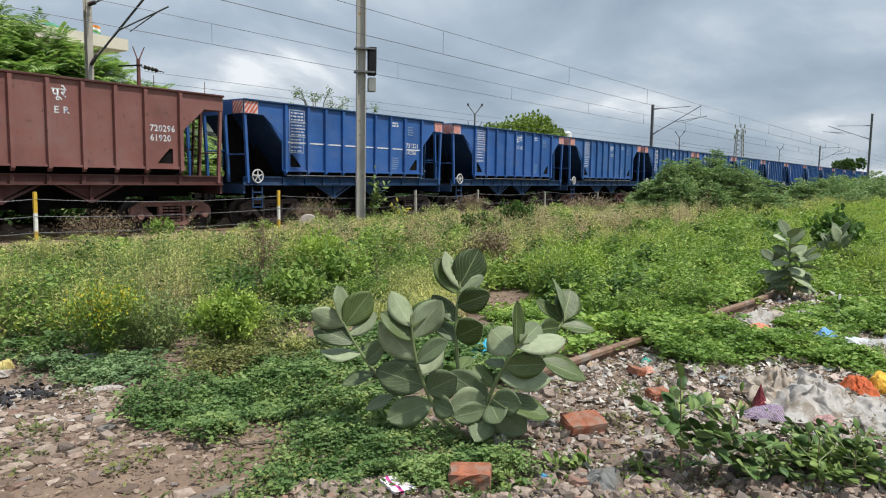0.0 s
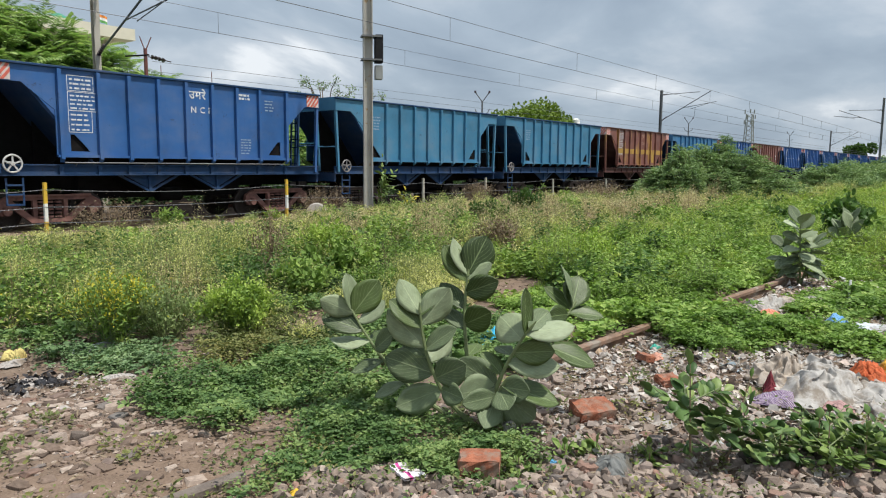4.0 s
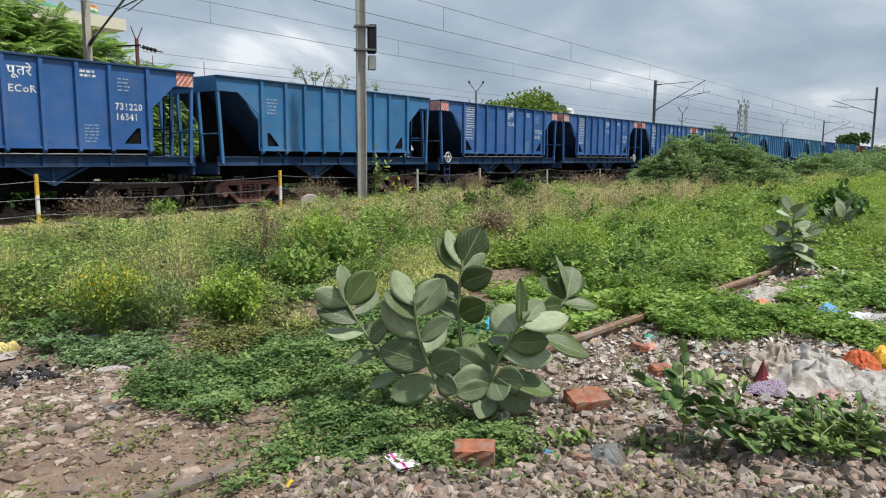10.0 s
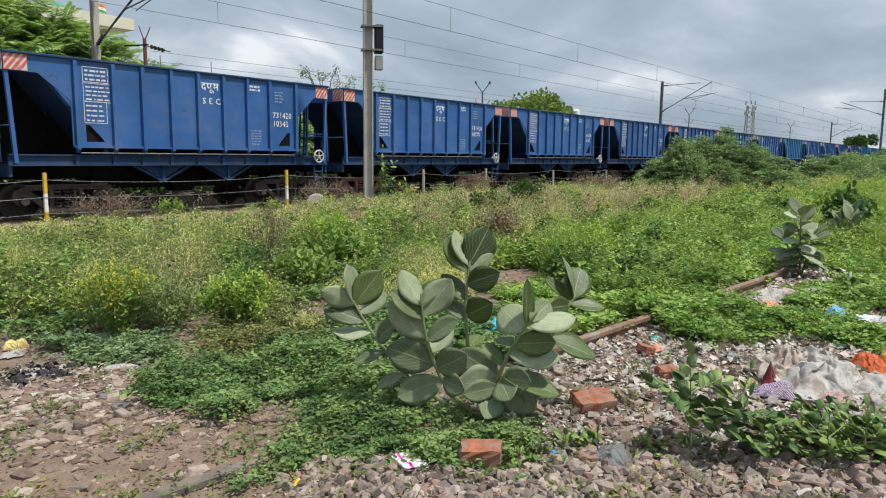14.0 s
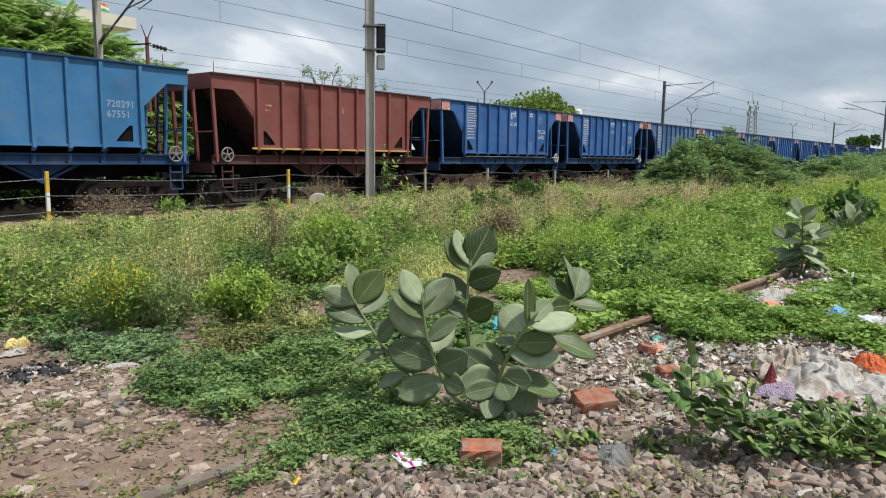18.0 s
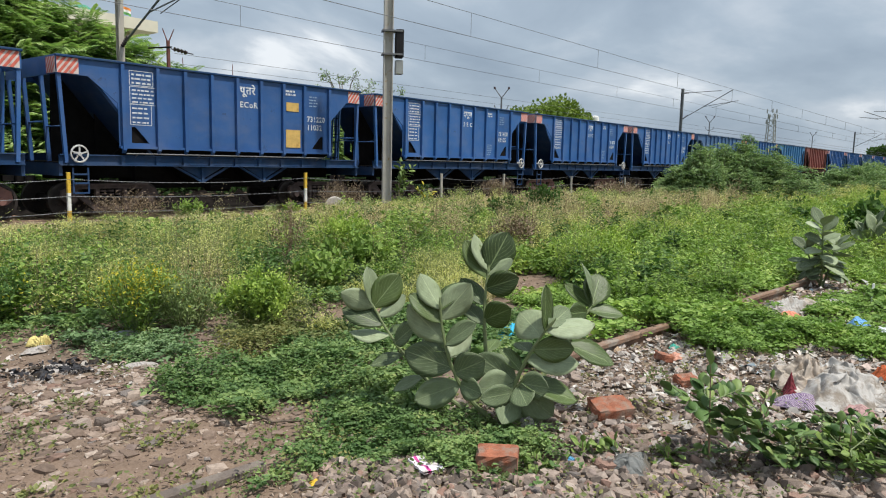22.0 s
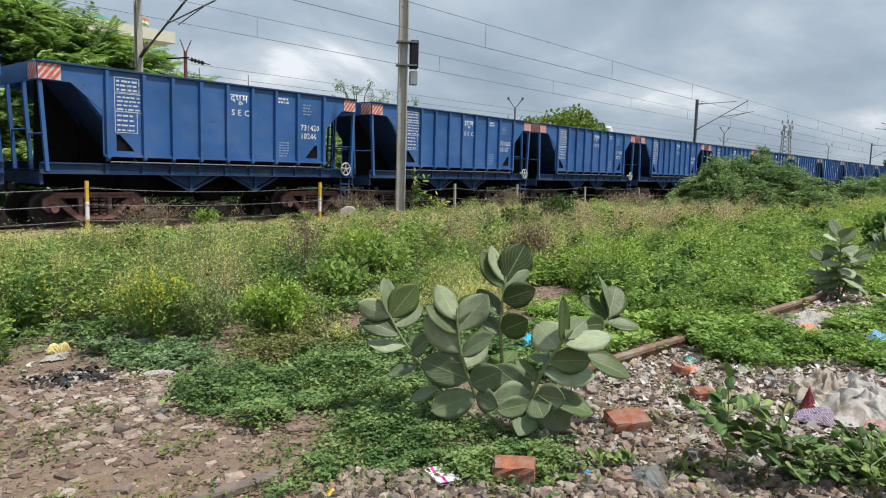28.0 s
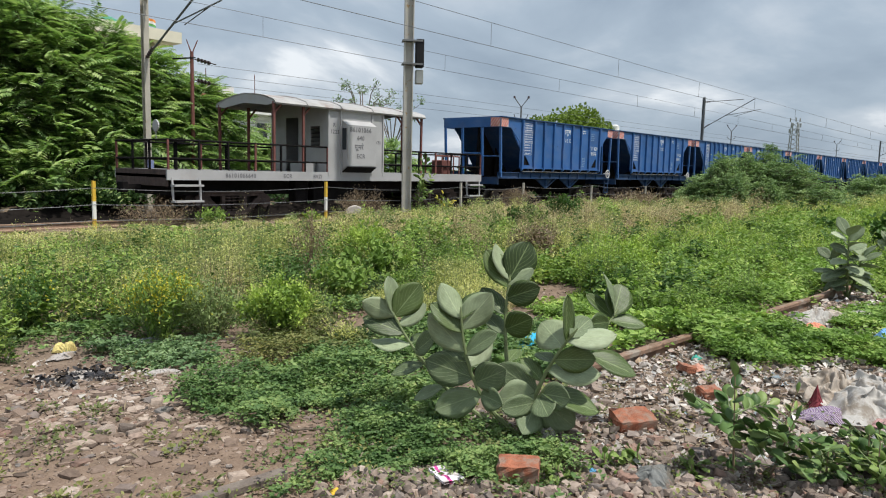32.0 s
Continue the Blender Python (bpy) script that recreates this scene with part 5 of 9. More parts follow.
catenary(13.5, 5.30, 6.00, [17.5 + 8.3 * i for i in range(14)])
catenary(19.2, 5.50, 6.12, [13.2 + 8.7 * i for i in range(16)])
for y, z in ((27.3, 5.62), (27.9, 5.30), (28.2, 4.95)):
    bm = bmesh.new()
    rod(bm, (15.6, y, z), (80.0, y, z + 0.25), 0.009, n=5, caps=False)
    rod(bm, (80.0, y, z + 0.25), (420.0, y, z + 0.25), 0.02, n=5, caps=False)
    tagged(new("feeder_wire", mesh_of(bm, "feeder_wire", M_WIRE)), "thin dark feeder wire strung behind the train", "wire", "overhead wires")


def insulator_pole(x, y):
    p = thing("insulator_pole", "rusty steel pole with crossarm and dark insulators", "pole", (x, y, float(ground_z(x, y))))
    bm = bmesh.new()
    rod(bm, (0, 0, 0), (0, 0, 5.85), 0.085, 0.07, n=8)
    part("column", bm, M_VANRUST, p)
    bm = bmesh.new()
    rod(bm, (0, 0, 5.75), (0.2, -0.1, 6.3), 0.025, 0.018, n=6)
    rod(bm, (0, 0, 5.75), (-0.16, 0.1, 6.3), 0.025, 0.018, n=6)
    part("horn", bm, M_VANRUST, p)
    bm = bmesh.new()
    rod(bm, (-0.7, 0.2, 5.5), (0.1, -0.1, 5.62), 0.03, n=6)
    part("crossarm", bm, M_UNDER, p)
    for z in (5.55, 4.75):
        bm = bmesh.new()
        for i in range(4):
            rod(bm, (0.2 + 0.15 * i, -0.1, z - 0.02 * i), (0.28 + 0.15 * i, -0.1, z - 0.02 * i), 0.09, 0.06, n=8)
        rod(bm, (0.05, -0.1, z), (1.0, -0.1, z - 0.09), 0.02, n=6)
        part("insulator", bm, M_INSUL, p)


insulator_pole(14.6, 26.0)


def horn_post(x, y, top):
    p = thing("horn_post", "dark forked line post with four insulator knobs", "post", (x, y, float(ground_z(x, y))), group="forked line posts")
    bm = bmesh.new()
    rod(bm, (0, 0, 0), (0, 0, top - 0.55), 0.06, n=8)
    part("column", bm, M_MASTDARK, p)
    for s in (-1, 1):
        bm = bmesh.new()
        rod(bm, (0, 0, top - 0.62), (0.30 * s, -0.36 * s, top), 0.035, n=6)
        part("arm", bm, M_MASTDARK, p)
        bm = bmesh.new()
        rod(bm, (0.30 * s, -0.36 * s, top - 0.03), (0.31 * s, -0.38 * s, top + 0.12), 0.085, 0.06, n=8)
        part("insulator", bm, M_INSUL, p)
        bm = bmesh.new()
        rod(bm, (0.24 * s, -0.30 * s, top - 1.35), (0.30 * s, -0.38 * s, top - 1.1), 0.03, n=6)
        rod(bm, (0.0, 0.0, top - 1.5), (0.24 * s, -0.30 * s, top - 1.35), 0.025, n=6)
        part("lower_arm", bm, M_MASTDARK, p)


for x, t in ((39.95, 6.5), (80.9, 7.1), (130.7, 7.6)):
    horn_post(x, 28.0, t)


def build_tower():
    x, y = 453.0, 120.0
    t = thing("lattice_tower", "distant grey lattice telecom tower with antenna panels", "tower", (x, y, 0))
    H = 34.0
    bm = bmesh.new()
    for sx, sy in ((-1, -1), (1, -1), (1, 1), (-1, 1)):
        rod(bm, (3.0 * sx, 3.0 * sy, 0), (1.6 * sx, 1.6 * sy, H), 0.28, n=6)
    for i in range(12):
        z0, z1 = H * i / 12, H * (i + 1) / 12
        a, b = 3.0 - 1.4 * i / 12, 3.0 - 1.4 * (i + 1) / 12
        for s in (-1, 1):
            rod(bm, (-a * s, -a, z0), (b * s, -b, z1), 0.16, n=5)
            rod(bm, (-a, -a * s, z0), (-b, b * s, z1), 0.16, n=5)
        rod(bm, (-b, -b, z1), (b, -b, z1), 0.16, n=5)
    part("lattice", bm, M_GALV, t)
    for i in range(9):
        a = 2 * math.pi * i / 9
        bm = bmesh.new()
        cx, cy = 3.0 * math.cos(a), 3.0 * math.sin(a)
        z = H - 6 + 3.2 * (i % 3)
        box(bm, cx - 0.32, cx + 0.32, cy - 0.32, cy + 0.32, z, z + 2.4, 0.1)
        part("antenna", bm, M_GALV, t)


build_tower()


# ---- fence posts with three wires ----
FENCE = [(0.6, 15.55), (6.42, 15.63), (12.95, 15.8), (19.15, 15.9), (23.05, 15.95), (28.6, 16.0), (34.2, 16.0), (40.0, 16.0), (46.0, 16.0), (52.0, 16.0)]


def build_fence():
    f_wire = thing("fence_wires", "sagging rusty barbed fence wires between painted posts", "wire", (0, 0, 0))
    posts = []
    for i, (x, y) in enumerate(FENCE):
        z = float(ground_z(x, y))
        p = thing("fence_post", "thin steel fence post painted yellow and white" if i < 3 else "thin pale grey fence post standing in the weeds", "post", (x, y, z - 0.03), group="fence posts")
        h = 1.10 if i < 5 else 0.95
        lean = Vector((0.012 * math.sin(3.1 * i), 0.02 * math.cos(2.3 * i), 0))
        cuts = (0.0, 0.28, 0.66, h)
        for j in range(3):
            bm = bmesh.new()
            a, b = lean * cuts[j] + Vector((0, 0, cuts[j])), lean * cuts[j + 1] + Vector((0, 0, cuts[j + 1]))
            bar(bm, a, b, 0.066, 0.066)
            part("painted_band", bm, ((M_POSTY, M_POSTW, M_POSTY)[j] if i < 3 else M_POSTGREY), p)
        posts.append(Vector((x, y - 0.05, z)))
    for a, b in zip(posts, posts[1:]):
        for h, sag in ((0.92, 0.10), (0.56, 0.07), (0.22, 0.06)):
            bm = bmesh.new()
            pts = [a.lerp(b, i / 10) + Vector((0, 0.01 * math.sin(i * 2.0), h - sag * 4 * (i / 10) * (1 - i / 10))) for i in range(11)]
            for p, q in zip(pts, pts[1:]):
                rod(bm, p, q, 0.006, n=5, caps=False)
            for i in range(1, 40):
                c = pts[0].lerp(pts[-1], i / 40)
                k = (i / 40) * 10
                c = pts[int(k)].lerp(pts[min(10, int(k) + 1)], k - int(k))
                rod(bm, c + Vector((-0.012, -0.012, -0.014)), c + Vector((0.012, 0.012, 0.014)), 0.004, n=4, caps=False)
            part("barbed_wire", bm, M_MASTDARK, f_wire)


build_fence()


# ---- houses beyond the line ----
M_GREYWALL = plain("grey_cement_wall", (0.42, 0.41, 0.39), 0.9, 0, 0.12, 0.9, 0.1, stain=(0.32, 0.31, 0.29), stain_at=0.62)
def window_unit(parent, x, y, z, w, h, d=-1):
    bm = bmesh.new()
    box(bm, x - w / 2 - 0.08, x + w / 2 + 0.08, y + d * 0.06, y, z - 0.08, z)
    box(bm, x - w / 2 - 0.08, x + w / 2 + 0.08, y + d * 0.06, y, z + h, z + h + 0.08)
    for s in (-1, 1):
        box(bm, x + s * (w / 2 + 0.04) - 0.04, x + s * (w / 2 + 0.04) + 0.04, y + d * 0.06, y, z, z + h)
    win = part("window", bm, M_PALEWALL, parent)
    bm = bmesh.new()
    box(bm, x - w / 2, x + w / 2, y + d * 0.02, y + 0.02, z, z + h)
    part("pane", bm, M_GLASS, win)


def build_houses():
    h = thing("cream_house", "cream flat-roofed house with overhanging parapet and balcony grille", "house", (14.0, 45.0, -0.05))
    bm = bmesh.new()
    box(bm, 0, 8.7, 0, 9, 0, 9.3)
    part("wall", bm, M_CREAMWALL, h)
    bm = bmesh.new()
    box(bm, -0.8, 9.95, -1.2, 9.6, 9.3, 9.52)
    part("roof_slab", bm, M_CREAM, h)
    bm = bmesh.new()
    box(bm, -0.8, 9.95, -1.2, -1.0, 9.52, 10.0)
    box(bm, 9.75, 9.95, -1.0, 9.6, 9.52, 10.0)
    part("parapet", bm, M_CREAM, h)
    for i in range(9):
        bm = bmesh.new()
        box(bm, 5.5 + 0.33 * i, 5.6 + 0.33 * i, -0.25, -0.05, 8.3, 9.25)
        part("grille_bar", bm, M_CREAM, h)
    bm = bmesh.new()
    box(bm, 5.9, 9.3, -0.9, 0.0, 4.6, 4.85)
    part("balcony", bm, M_CREAM, h)
    for x, z in ((2.0, 5.6), (4.5, 5.6), (2.0, 2.0), (6.5, 2.0), (7.4, 5.3)):
        window_unit(h, x, 0.0, z, 1.1, 1.3)
    t = thing("water_tank", "round green plastic roof water tank", "tank", (20.3, 46.2, 9.05))
    bm = bmesh.new()
    lathe(bm, [(0.55, 0), (0.85, 0.12), (0.88, 0.5), (0.85, 0.8), (0.88, 1.1), (0.6, 1.35), (0.25, 1.55)], 18, "z")
    part("tank_body", bm, M_TANK, t)
    f = thing("flag", "small orange, white and green striped flag on a roof pole", "flag", (22.2, 44.8, 9.1))
    bm = bmesh.new()
    rod(bm, (0, 0, 0), (0, 0, 1.75), 0.025, n=6)
    part("flag_pole", bm, M_GALV, f)
    for i, c in enumerate(((0.12, 0.35, 0.10), (0.75, 0.75, 0.72), (0.72, 0.25, 0.05))):
        bm = bmesh.new()
        n = 8
        lo = [bm.verts.new((0.03 + 0.07 * j, 0.05 * math.sin(j * 1.1), 1.15 + 0.16 * i - 0.015 * j)) for j in range(n)]
        hi = [bm.verts.new((0.03 + 0.07 * j, 0.05 * math.sin(j * 1.1 + 0.3), 1.15 + 0.16 * (i + 1) - 0.015 * j)) for j in range(n)]
        for j in range(n - 1):
            bm.faces.new((lo[j], lo[j + 1], hi[j + 1], hi[j]))
        part("flag_stripe", bm, plain("flag_cloth", c, 0.8, 0, 0.1, 6.0, 0), f)
    # a white house with a terracotta parapet, seen past the tail of the train
    h = thing("white_house", "white house with terracotta parapet and ledges", "house", (25.2, 47.0, -0.05))
    bm = bmesh.new()
    box(bm, 0, 9.0, 0, 8, 0, 5.4)
    part("wall", bm, M_PALEWALL, h)
    for z in (2.9, 5.4):
        bm = bmesh.new()
        box(bm, -0.5, 9.6, -0.9, 8.4, z, z + 0.22)
        part("ledge", bm, M_PALEWALL, h)
    bm = bmesh.new()
    box(bm, 0.2, 9.0, -0.1, 0.1, 5.62, 6.6)
    part("parapet", bm, M_TERRA, h)
    bm = bmesh.new()
    box(bm, 1.6, 5.2, 1.0, 4.0, 5.62, 7.4)
    part("stair_head", bm, M_PALEWALL, h)
    bm = bmesh.new()
    box(bm, -0.5, 6.2, -0.9, -0.78, 3.12, 4.1)
    part("balcony_wall", bm, M_GREYWALL, h)
    bm = bmesh.new()
    box(bm, -0.3, 4.6, -0.6, 0.0, 4.75, 4.95)
    part("sunshade", bm, M_PALEWALL, h)
    for x, z in ((1.2, 3.5), (4.2, 3.5), (7.0, 3.5), (2.2, 1.0), (6.0, 1.0)):
        window_unit(h, x, 0.0, z, 1.0, 1.3)
    for x in (3.0, 7.2):
        bm = bmesh.new()
        rod(bm, (x, 1.2, 6.6), (x, 1.2, 8.6), 0.03, n=6)
        part("antenna_rod", bm, M_VANRUST, h)
    # small white roof huts far off above the train
    for x, y, w, z in ((112.8, 58.0, 4.6, 8.6), (22.5, 60.0, 6.0, 6.0)):
        g = thing("far_house", "small white house far behind the trees", "house", (x, y, -0.05), group="far houses")
        bm = bmesh.new()
        box(bm, 0, w, 0, 4, 0, z)
        part("wall", bm, M_PALEWALL, g)
        bm = bmesh.new()
        box(bm, -0.2, w + 0.2, -0.2, 4.2, z, z + 0.2)
        part("roof", bm, M_PALEWALL, g)
        window_unit(g, w / 2, 0.0, z - 2.4, min(1.0, w * 0.5), 1.1)


build_houses()
for tx, ty, r, hi, m, label in ((113.4, 61.0, 0.55, 1.35, M_DARK, "black plastic water tank on a far roof"), (113.4, 59.3, 0.75, 1.3, M_PALEWALL, "white plastic water tank on a far roof")):
    tank = thing("water_tank", label, "tank", (tx, ty, 8.74), group="far roof tanks")
    bm = bmesh.new()
    lathe(bm, [(r * 0.9, 0), (r, 0.1), (r, hi * 0.75), (r * 0.7, hi * 0.92), (r * 0.25, hi)], 14, "z")
    part("tank_body", bm, m, tank)


def concrete_disc():
    d = thing("concrete_disc", "pale round concrete marker half sunk in the weeds", "marker", (13.9, 15.62, float(ground_z(13.9, 15.62)) + 0.08), -42)
    bm = bmesh.new()
    lathe(bm, [(0.27, -0.05), (0.295, -0.03), (0.295, 0.04), (0.265, 0.06), (0.18, 0.06), (0.17, 0.045)], 22)
    part("disc", bm, plain("pale_concrete", (0.46, 0.42, 0.38), 0.9, 0, 0.15, 8.0, 0.2), d)


concrete_disc()

# ---- plants ----
def unit(v):
    return v / np.maximum(np.linalg.norm(v, axis=-1, keepdims=True), 1e-9)


def leaf_mesh(name, P, D, L, W, rng, material, fold=0.18, six=False, droop=0.0, loose=0.55):
    """Leaves from arrays: foot P, way D, length L, half width W. Each is folded along its midrib; six gives rounder ones."""
    n = len(P)
    D = unit(D)
    S = unit(np.cross(D, unit(rng.normal(size=(n, 3)) * loose + np.array([0, 0, 1.0]))))
    Nn = np.cross(S, D)
    L, W = L[:, None], W[:, None]
    f = fold * W
    dr = np.array([0, 0, -1.0]) * droop * L
    if six:
        V = np.stack([P, P + D * L * 0.35 + S * W * 0.9 + Nn * f, P + D * L * 0.72 + S * W * 0.75 + Nn * f + dr * 0.4, P + D * L + dr,
                      P + D * L * 0.72 - S * W * 0.75 + Nn * f + dr * 0.4, P + D * L * 0.35 - S * W * 0.9 + Nn * f], 1).reshape(-1, 3)
        base = np.arange(n)[:, None] * 6
        F = np.concatenate([base + np.array([[0, 1, 2, 3]]), base + np.array([[0, 3, 4, 5]])])
    else:
        V = np.stack([P, P + D * L * 0.5 + S * W + Nn * f, P + D * L + dr, P + D * L * 0.5 - S * W + Nn * f], 1).reshape(-1, 3)
        base = np.arange(n)[:, None] * 4
        F = np.concatenate([base + np.array([[0, 1, 2]]), base + np.array([[0, 2, 3]])])
    return mesh_np(name, V, F, material)


def stems_mesh(name, A, B, r, material):
    """Thin three-sided stalks from A to B."""
    n = len(A)
    w = unit(B - A)
    u = unit(np.cross(w, np.array([0.3, 0.9, 0.1])))
    v = np.cross(w, u)
    r = np.broadcast_to(np.asarray(r, float), (n,))[:, None]
    ring = []
    for base, k in ((A, 1.0), (B, 0.5)):
        for a in (0.0, 2.094, 4.189):
            ring.append(base + (math.cos(a) * u + math.sin(a) * v) * r * k)
    V = np.stack(ring, 1).reshape(-1, 3)
    b = np.arange(n)[:, None] * 6
    F = np.concatenate([b + np.array([[i, (i + 1) % 3, 3 + (i + 1) % 3, 3 + i]]) for i in range(3)])
    return mesh_np(name, V, F, material)


def fbm(x, y, s):
    return (np.sin(x * s + 1.3 * np.sin(y * s * 0.7 + 0.4)) * np.cos(y * s * 1.1 + 0.9 * np.sin(x * s * 0.6)) + 0.5 * np.sin(2.3 * x * s + 1.7 * y * s) * np.cos(1.9 * y * s - 1.1 * x * s)) / 1.5


def inside(poly, x, y, wob=0.12):
    """Which points lie in the polygon, its edge made uneven."""
    x = x + wob * fbm(x, y, 5.0)
    y = y + wob * fbm(y + 3.0, x, 5.0)
    ok = np.zeros(len(x), bool)
    j = len(poly) - 1
    for i in range(len(poly)):
        (xi, yi), (xj, yj) = poly[i], poly[j]
        c = ((yi > y) != (yj > y)) & (x < (xj - xi) * (y - yi) / (yj - yi + 1e-12) + xi)
        ok ^= c
        j = i
    return ok


def far_spread(rng, n, d0, d1, a0, a1):
    """Points spread ever thinner with distance from the open ground at the origin."""
    d = d0 * (d1 / d0) ** rng.random(n)
    a = np.radians(a0 + (a1 - a0) * rng.random(n))
    return d * np.cos(a), d * np.sin(a), d


MAT_A = [(2.23, 4.18), (2.61, 4.48), (3.0, 4.23), (3.8, 4.27), (3.74, 3.34), (3.02, 2.44), (2.61, 2.67), (2.82, 2.98), (2.57, 3.52), (2.3, 3.26), (2.11, 3.42)]
MAT_B = [(2.73, 3.08), (3.02, 2.44), (3.16, 1.88), (2.87, 1.67), (2.55, 1.78), (2.55, 2.28), (2.21, 2.49), (1.8, 2.53), (1.94, 2.72), (2.32, 2.79)]
MAT_C = [(6.06, 2.33), (7.5, 2.17), (7.03, 1.71), (7.35, 1.33), (7.1, 0.61), (6.08, 0.51), (6.39, 0.89), (6.34, 1.22), (5.67, 1.49), (5.73, 1.96)]
MAT_D = [(2.19, 5.67), (2.74, 5.54), (3.03, 5.19), (2.69, 4.61), (2.38, 4.98)]
MAT_E = [(5.24, 2.54), (5.52, 3.5), (6.37, 4.2), (7.86, 4.15), (11.61, 4.05), (17.54, 3.31), (22.86, 2.23), (15.01, 1.43), (10.84, 2.15), (8.15, 2.36), (6.28, 2.42)]


def bare(x, y):
    """Footpaths and open dirt that stay free of tall weeds."""
    path = np.abs(y - (4.75 + 0.10 * (x - 4.2) + 0.12 * np.sin(2.0 * x))) < np.where(x < 5.4, 0.26, 0.0)
    path &= (x > 3.85) & (x < 5.0)
    path |= (np.abs(x - 7.85) < 0.3) & (np.abs(y - 5.8) < 0.3)
    front = y < np.where(x > 3.75, 4.35 + 0.15 * np.sin(3.1 * x), 5.35 + 0.25 * np.sin(1.7 * x) + np.where(x > 3.2, 0.0, 0.25))
    room = np.zeros(len(np.atleast_1d(x)), bool)
    for cx, cy, r in ((2.80, 5.55, 0.50), (3.18, 5.45, 0.45), (3.50, 4.95, 0.36), (2.12, 5.9, 0.42)):
        room |= (x - cx) ** 2 + (y - cy) ** 2 < r * r
    return path | front | room


def trodden(x, y):
    """Two worn spots of a footpath and a rubbish heap, where nothing grows."""
    heap_of_rubbish = ((x - 8.1) / 0.75) ** 2 + ((y - 1.80) / 0.22) ** 2 < 1
    return heap_of_rubbish | ((x - 4.42) ** 2 + (y - 4.90) ** 2 < 0.105 * (1 + 0.5 * fbm(x, y, 4.0))) | (((0.85 * (x - 7.5) + 0.53 * (y - 4.65)) / 1.9) ** 2 + (0.85 * (y - 4.65) - 0.53 * (x - 7.5)) ** 2 < 0.16 * (1 + 0.5 * fbm(x, y, 4.0)))


def low_growth(x, y):
    """The growth is low on the near side of the footpath."""
    return np.where(((0.85 * (x - 6.4) + 0.53 * (y - 3.98)) / 0.9) ** 2 + ((0.85 * (y - 3.98) - 0.53 * (x - 6.4)) / 0.55) ** 2 < 1, 0.25, 1.0)


def mound_height(x, y):
    """How tall the weeds stand: knee-high in the field, lower towards the railway."""
    h = 0.56 + 0.16 * fbm(x, y, 0.9) + 0.10 * fbm(x + 7, y, 2.3)
    h *= np.interp(y, [4.2, 5.6, 8.5, 10.0, 12.0, 14.0, 15.5, 17.0], [0.35, 0.95, 1.0, 0.90, 0.66, 0.40, 0.24, 0.2])
    return np.clip(h, 0.06, np.interp(y, [5.0, 8.0, 10.0, 12.0, 14.0, 15.5], [0.90, 0.72, 0.54, 0.33, 0.10, 0.03]) + np.clip((np.asarray(x) - 9) * 0.02, 0, 0.14))


def herbs(name, x, y, h, rng, branches, leaves, leaf, narrow, spread, material, label, erect=0.5, tips=0, tip=None, six=False, low=0.1, stalk=None):
    """Many weeds at once: each has stalks that fan up from its foot, leaves along them, and perhaps seed heads at their ends."""
    free = ~trodden(x, y)
    x, y, h = x[free], y[free], h[free]
    h = h * low_growth(x, y)
    n, B, M = len(x), branches, leaves
    d = np.hypot(x, y)
    sc = np.clip((d / 8.0) ** 0.72, 0.75, 3.0)
    z = ground_z(x, y)
    a = rng.random((n, B)) * 6.283
    tilt = rng.random((n, B)) ** 0.7
    reach = spread * tilt * (0.55 + 0.45 * np.sqrt(sc))[:, None]
    tall = h[:, None] * (1 - 0.30 * tilt ** 2) * rng.uniform(0.72, 1.08, (n, B))
    foot = np.stack([x[:, None] + 0.15 * reach * np.cos(a), y[:, None] + 0.15 * reach * np.sin(a), np.broadcast_to(z[:, None], (n, B))], -1)
    run = np.stack([reach * np.cos(a), reach * np.sin(a), tall], -1)
    u = low + (1 - low) * rng.random((n, B, M)) ** 0.8
    P = foot[:, :, None, :] + run[:, :, None, :] * np.stack([u ** 1.5, u ** 1.5, u], -1)
    b = rng.random((n, B, M)) * 6.283
    D = np.stack([np.cos(b), np.sin(b), erect + rng.normal(0, 0.35, (n, B, M))], -1)
    L = leaf * rng.uniform(0.55, 1.25, (n, B, M)) * (1.35 - 0.75 * u) * sc[:, None, None]
    P = P + D * 0.25 * L[..., None]
    W = (L * narrow).ravel() * rng.uniform(0.75, 1.25, n * B * M)
    tagged(new(name, leaf_mesh(name, P.reshape(-1, 3), D.reshape(-1, 3), L.ravel(), W, rng, material, six=six, droop=0.12)), label, "weeds", kind="stuff")
    some = rng.random(n * B) < 0.5
    E = (foot + run).reshape(-1, 3)[some]
    tagged(new("weed_stalks", stems_mesh("weed_stalks", foot.reshape(-1, 3)[some], E, np.repeat(0.0019 * sc, B)[some], stalk or M_STEM)), "thin upright stalks of field weeds", "weeds", kind="stuff")
    if tips:
        q = rng.uniform(0.80, 1.06, (n, B, tips))
        P = foot[:, :, None, :] + run[:, :, None, :] * np.stack([q ** 1.5, q ** 1.5, q], -1) + rng.normal(0, 0.028, (n, B, tips, 3)) * sc[:, None, None, None]
        D = rng.normal(size=(n * B * tips, 3)) + np.array([0, 0, 0.9])
        L = (rng.uniform(0.006, 0.013, (n, B, tips)) * sc[:, None, None]).ravel()
        tagged(new("weed_seedheads", leaf_mesh("weed_seedheads", P.reshape(-1, 3), D, L, L * 0.35, rng, tip)), "tiny pale heads at the tips of field weeds", "seed heads", kind="stuff")


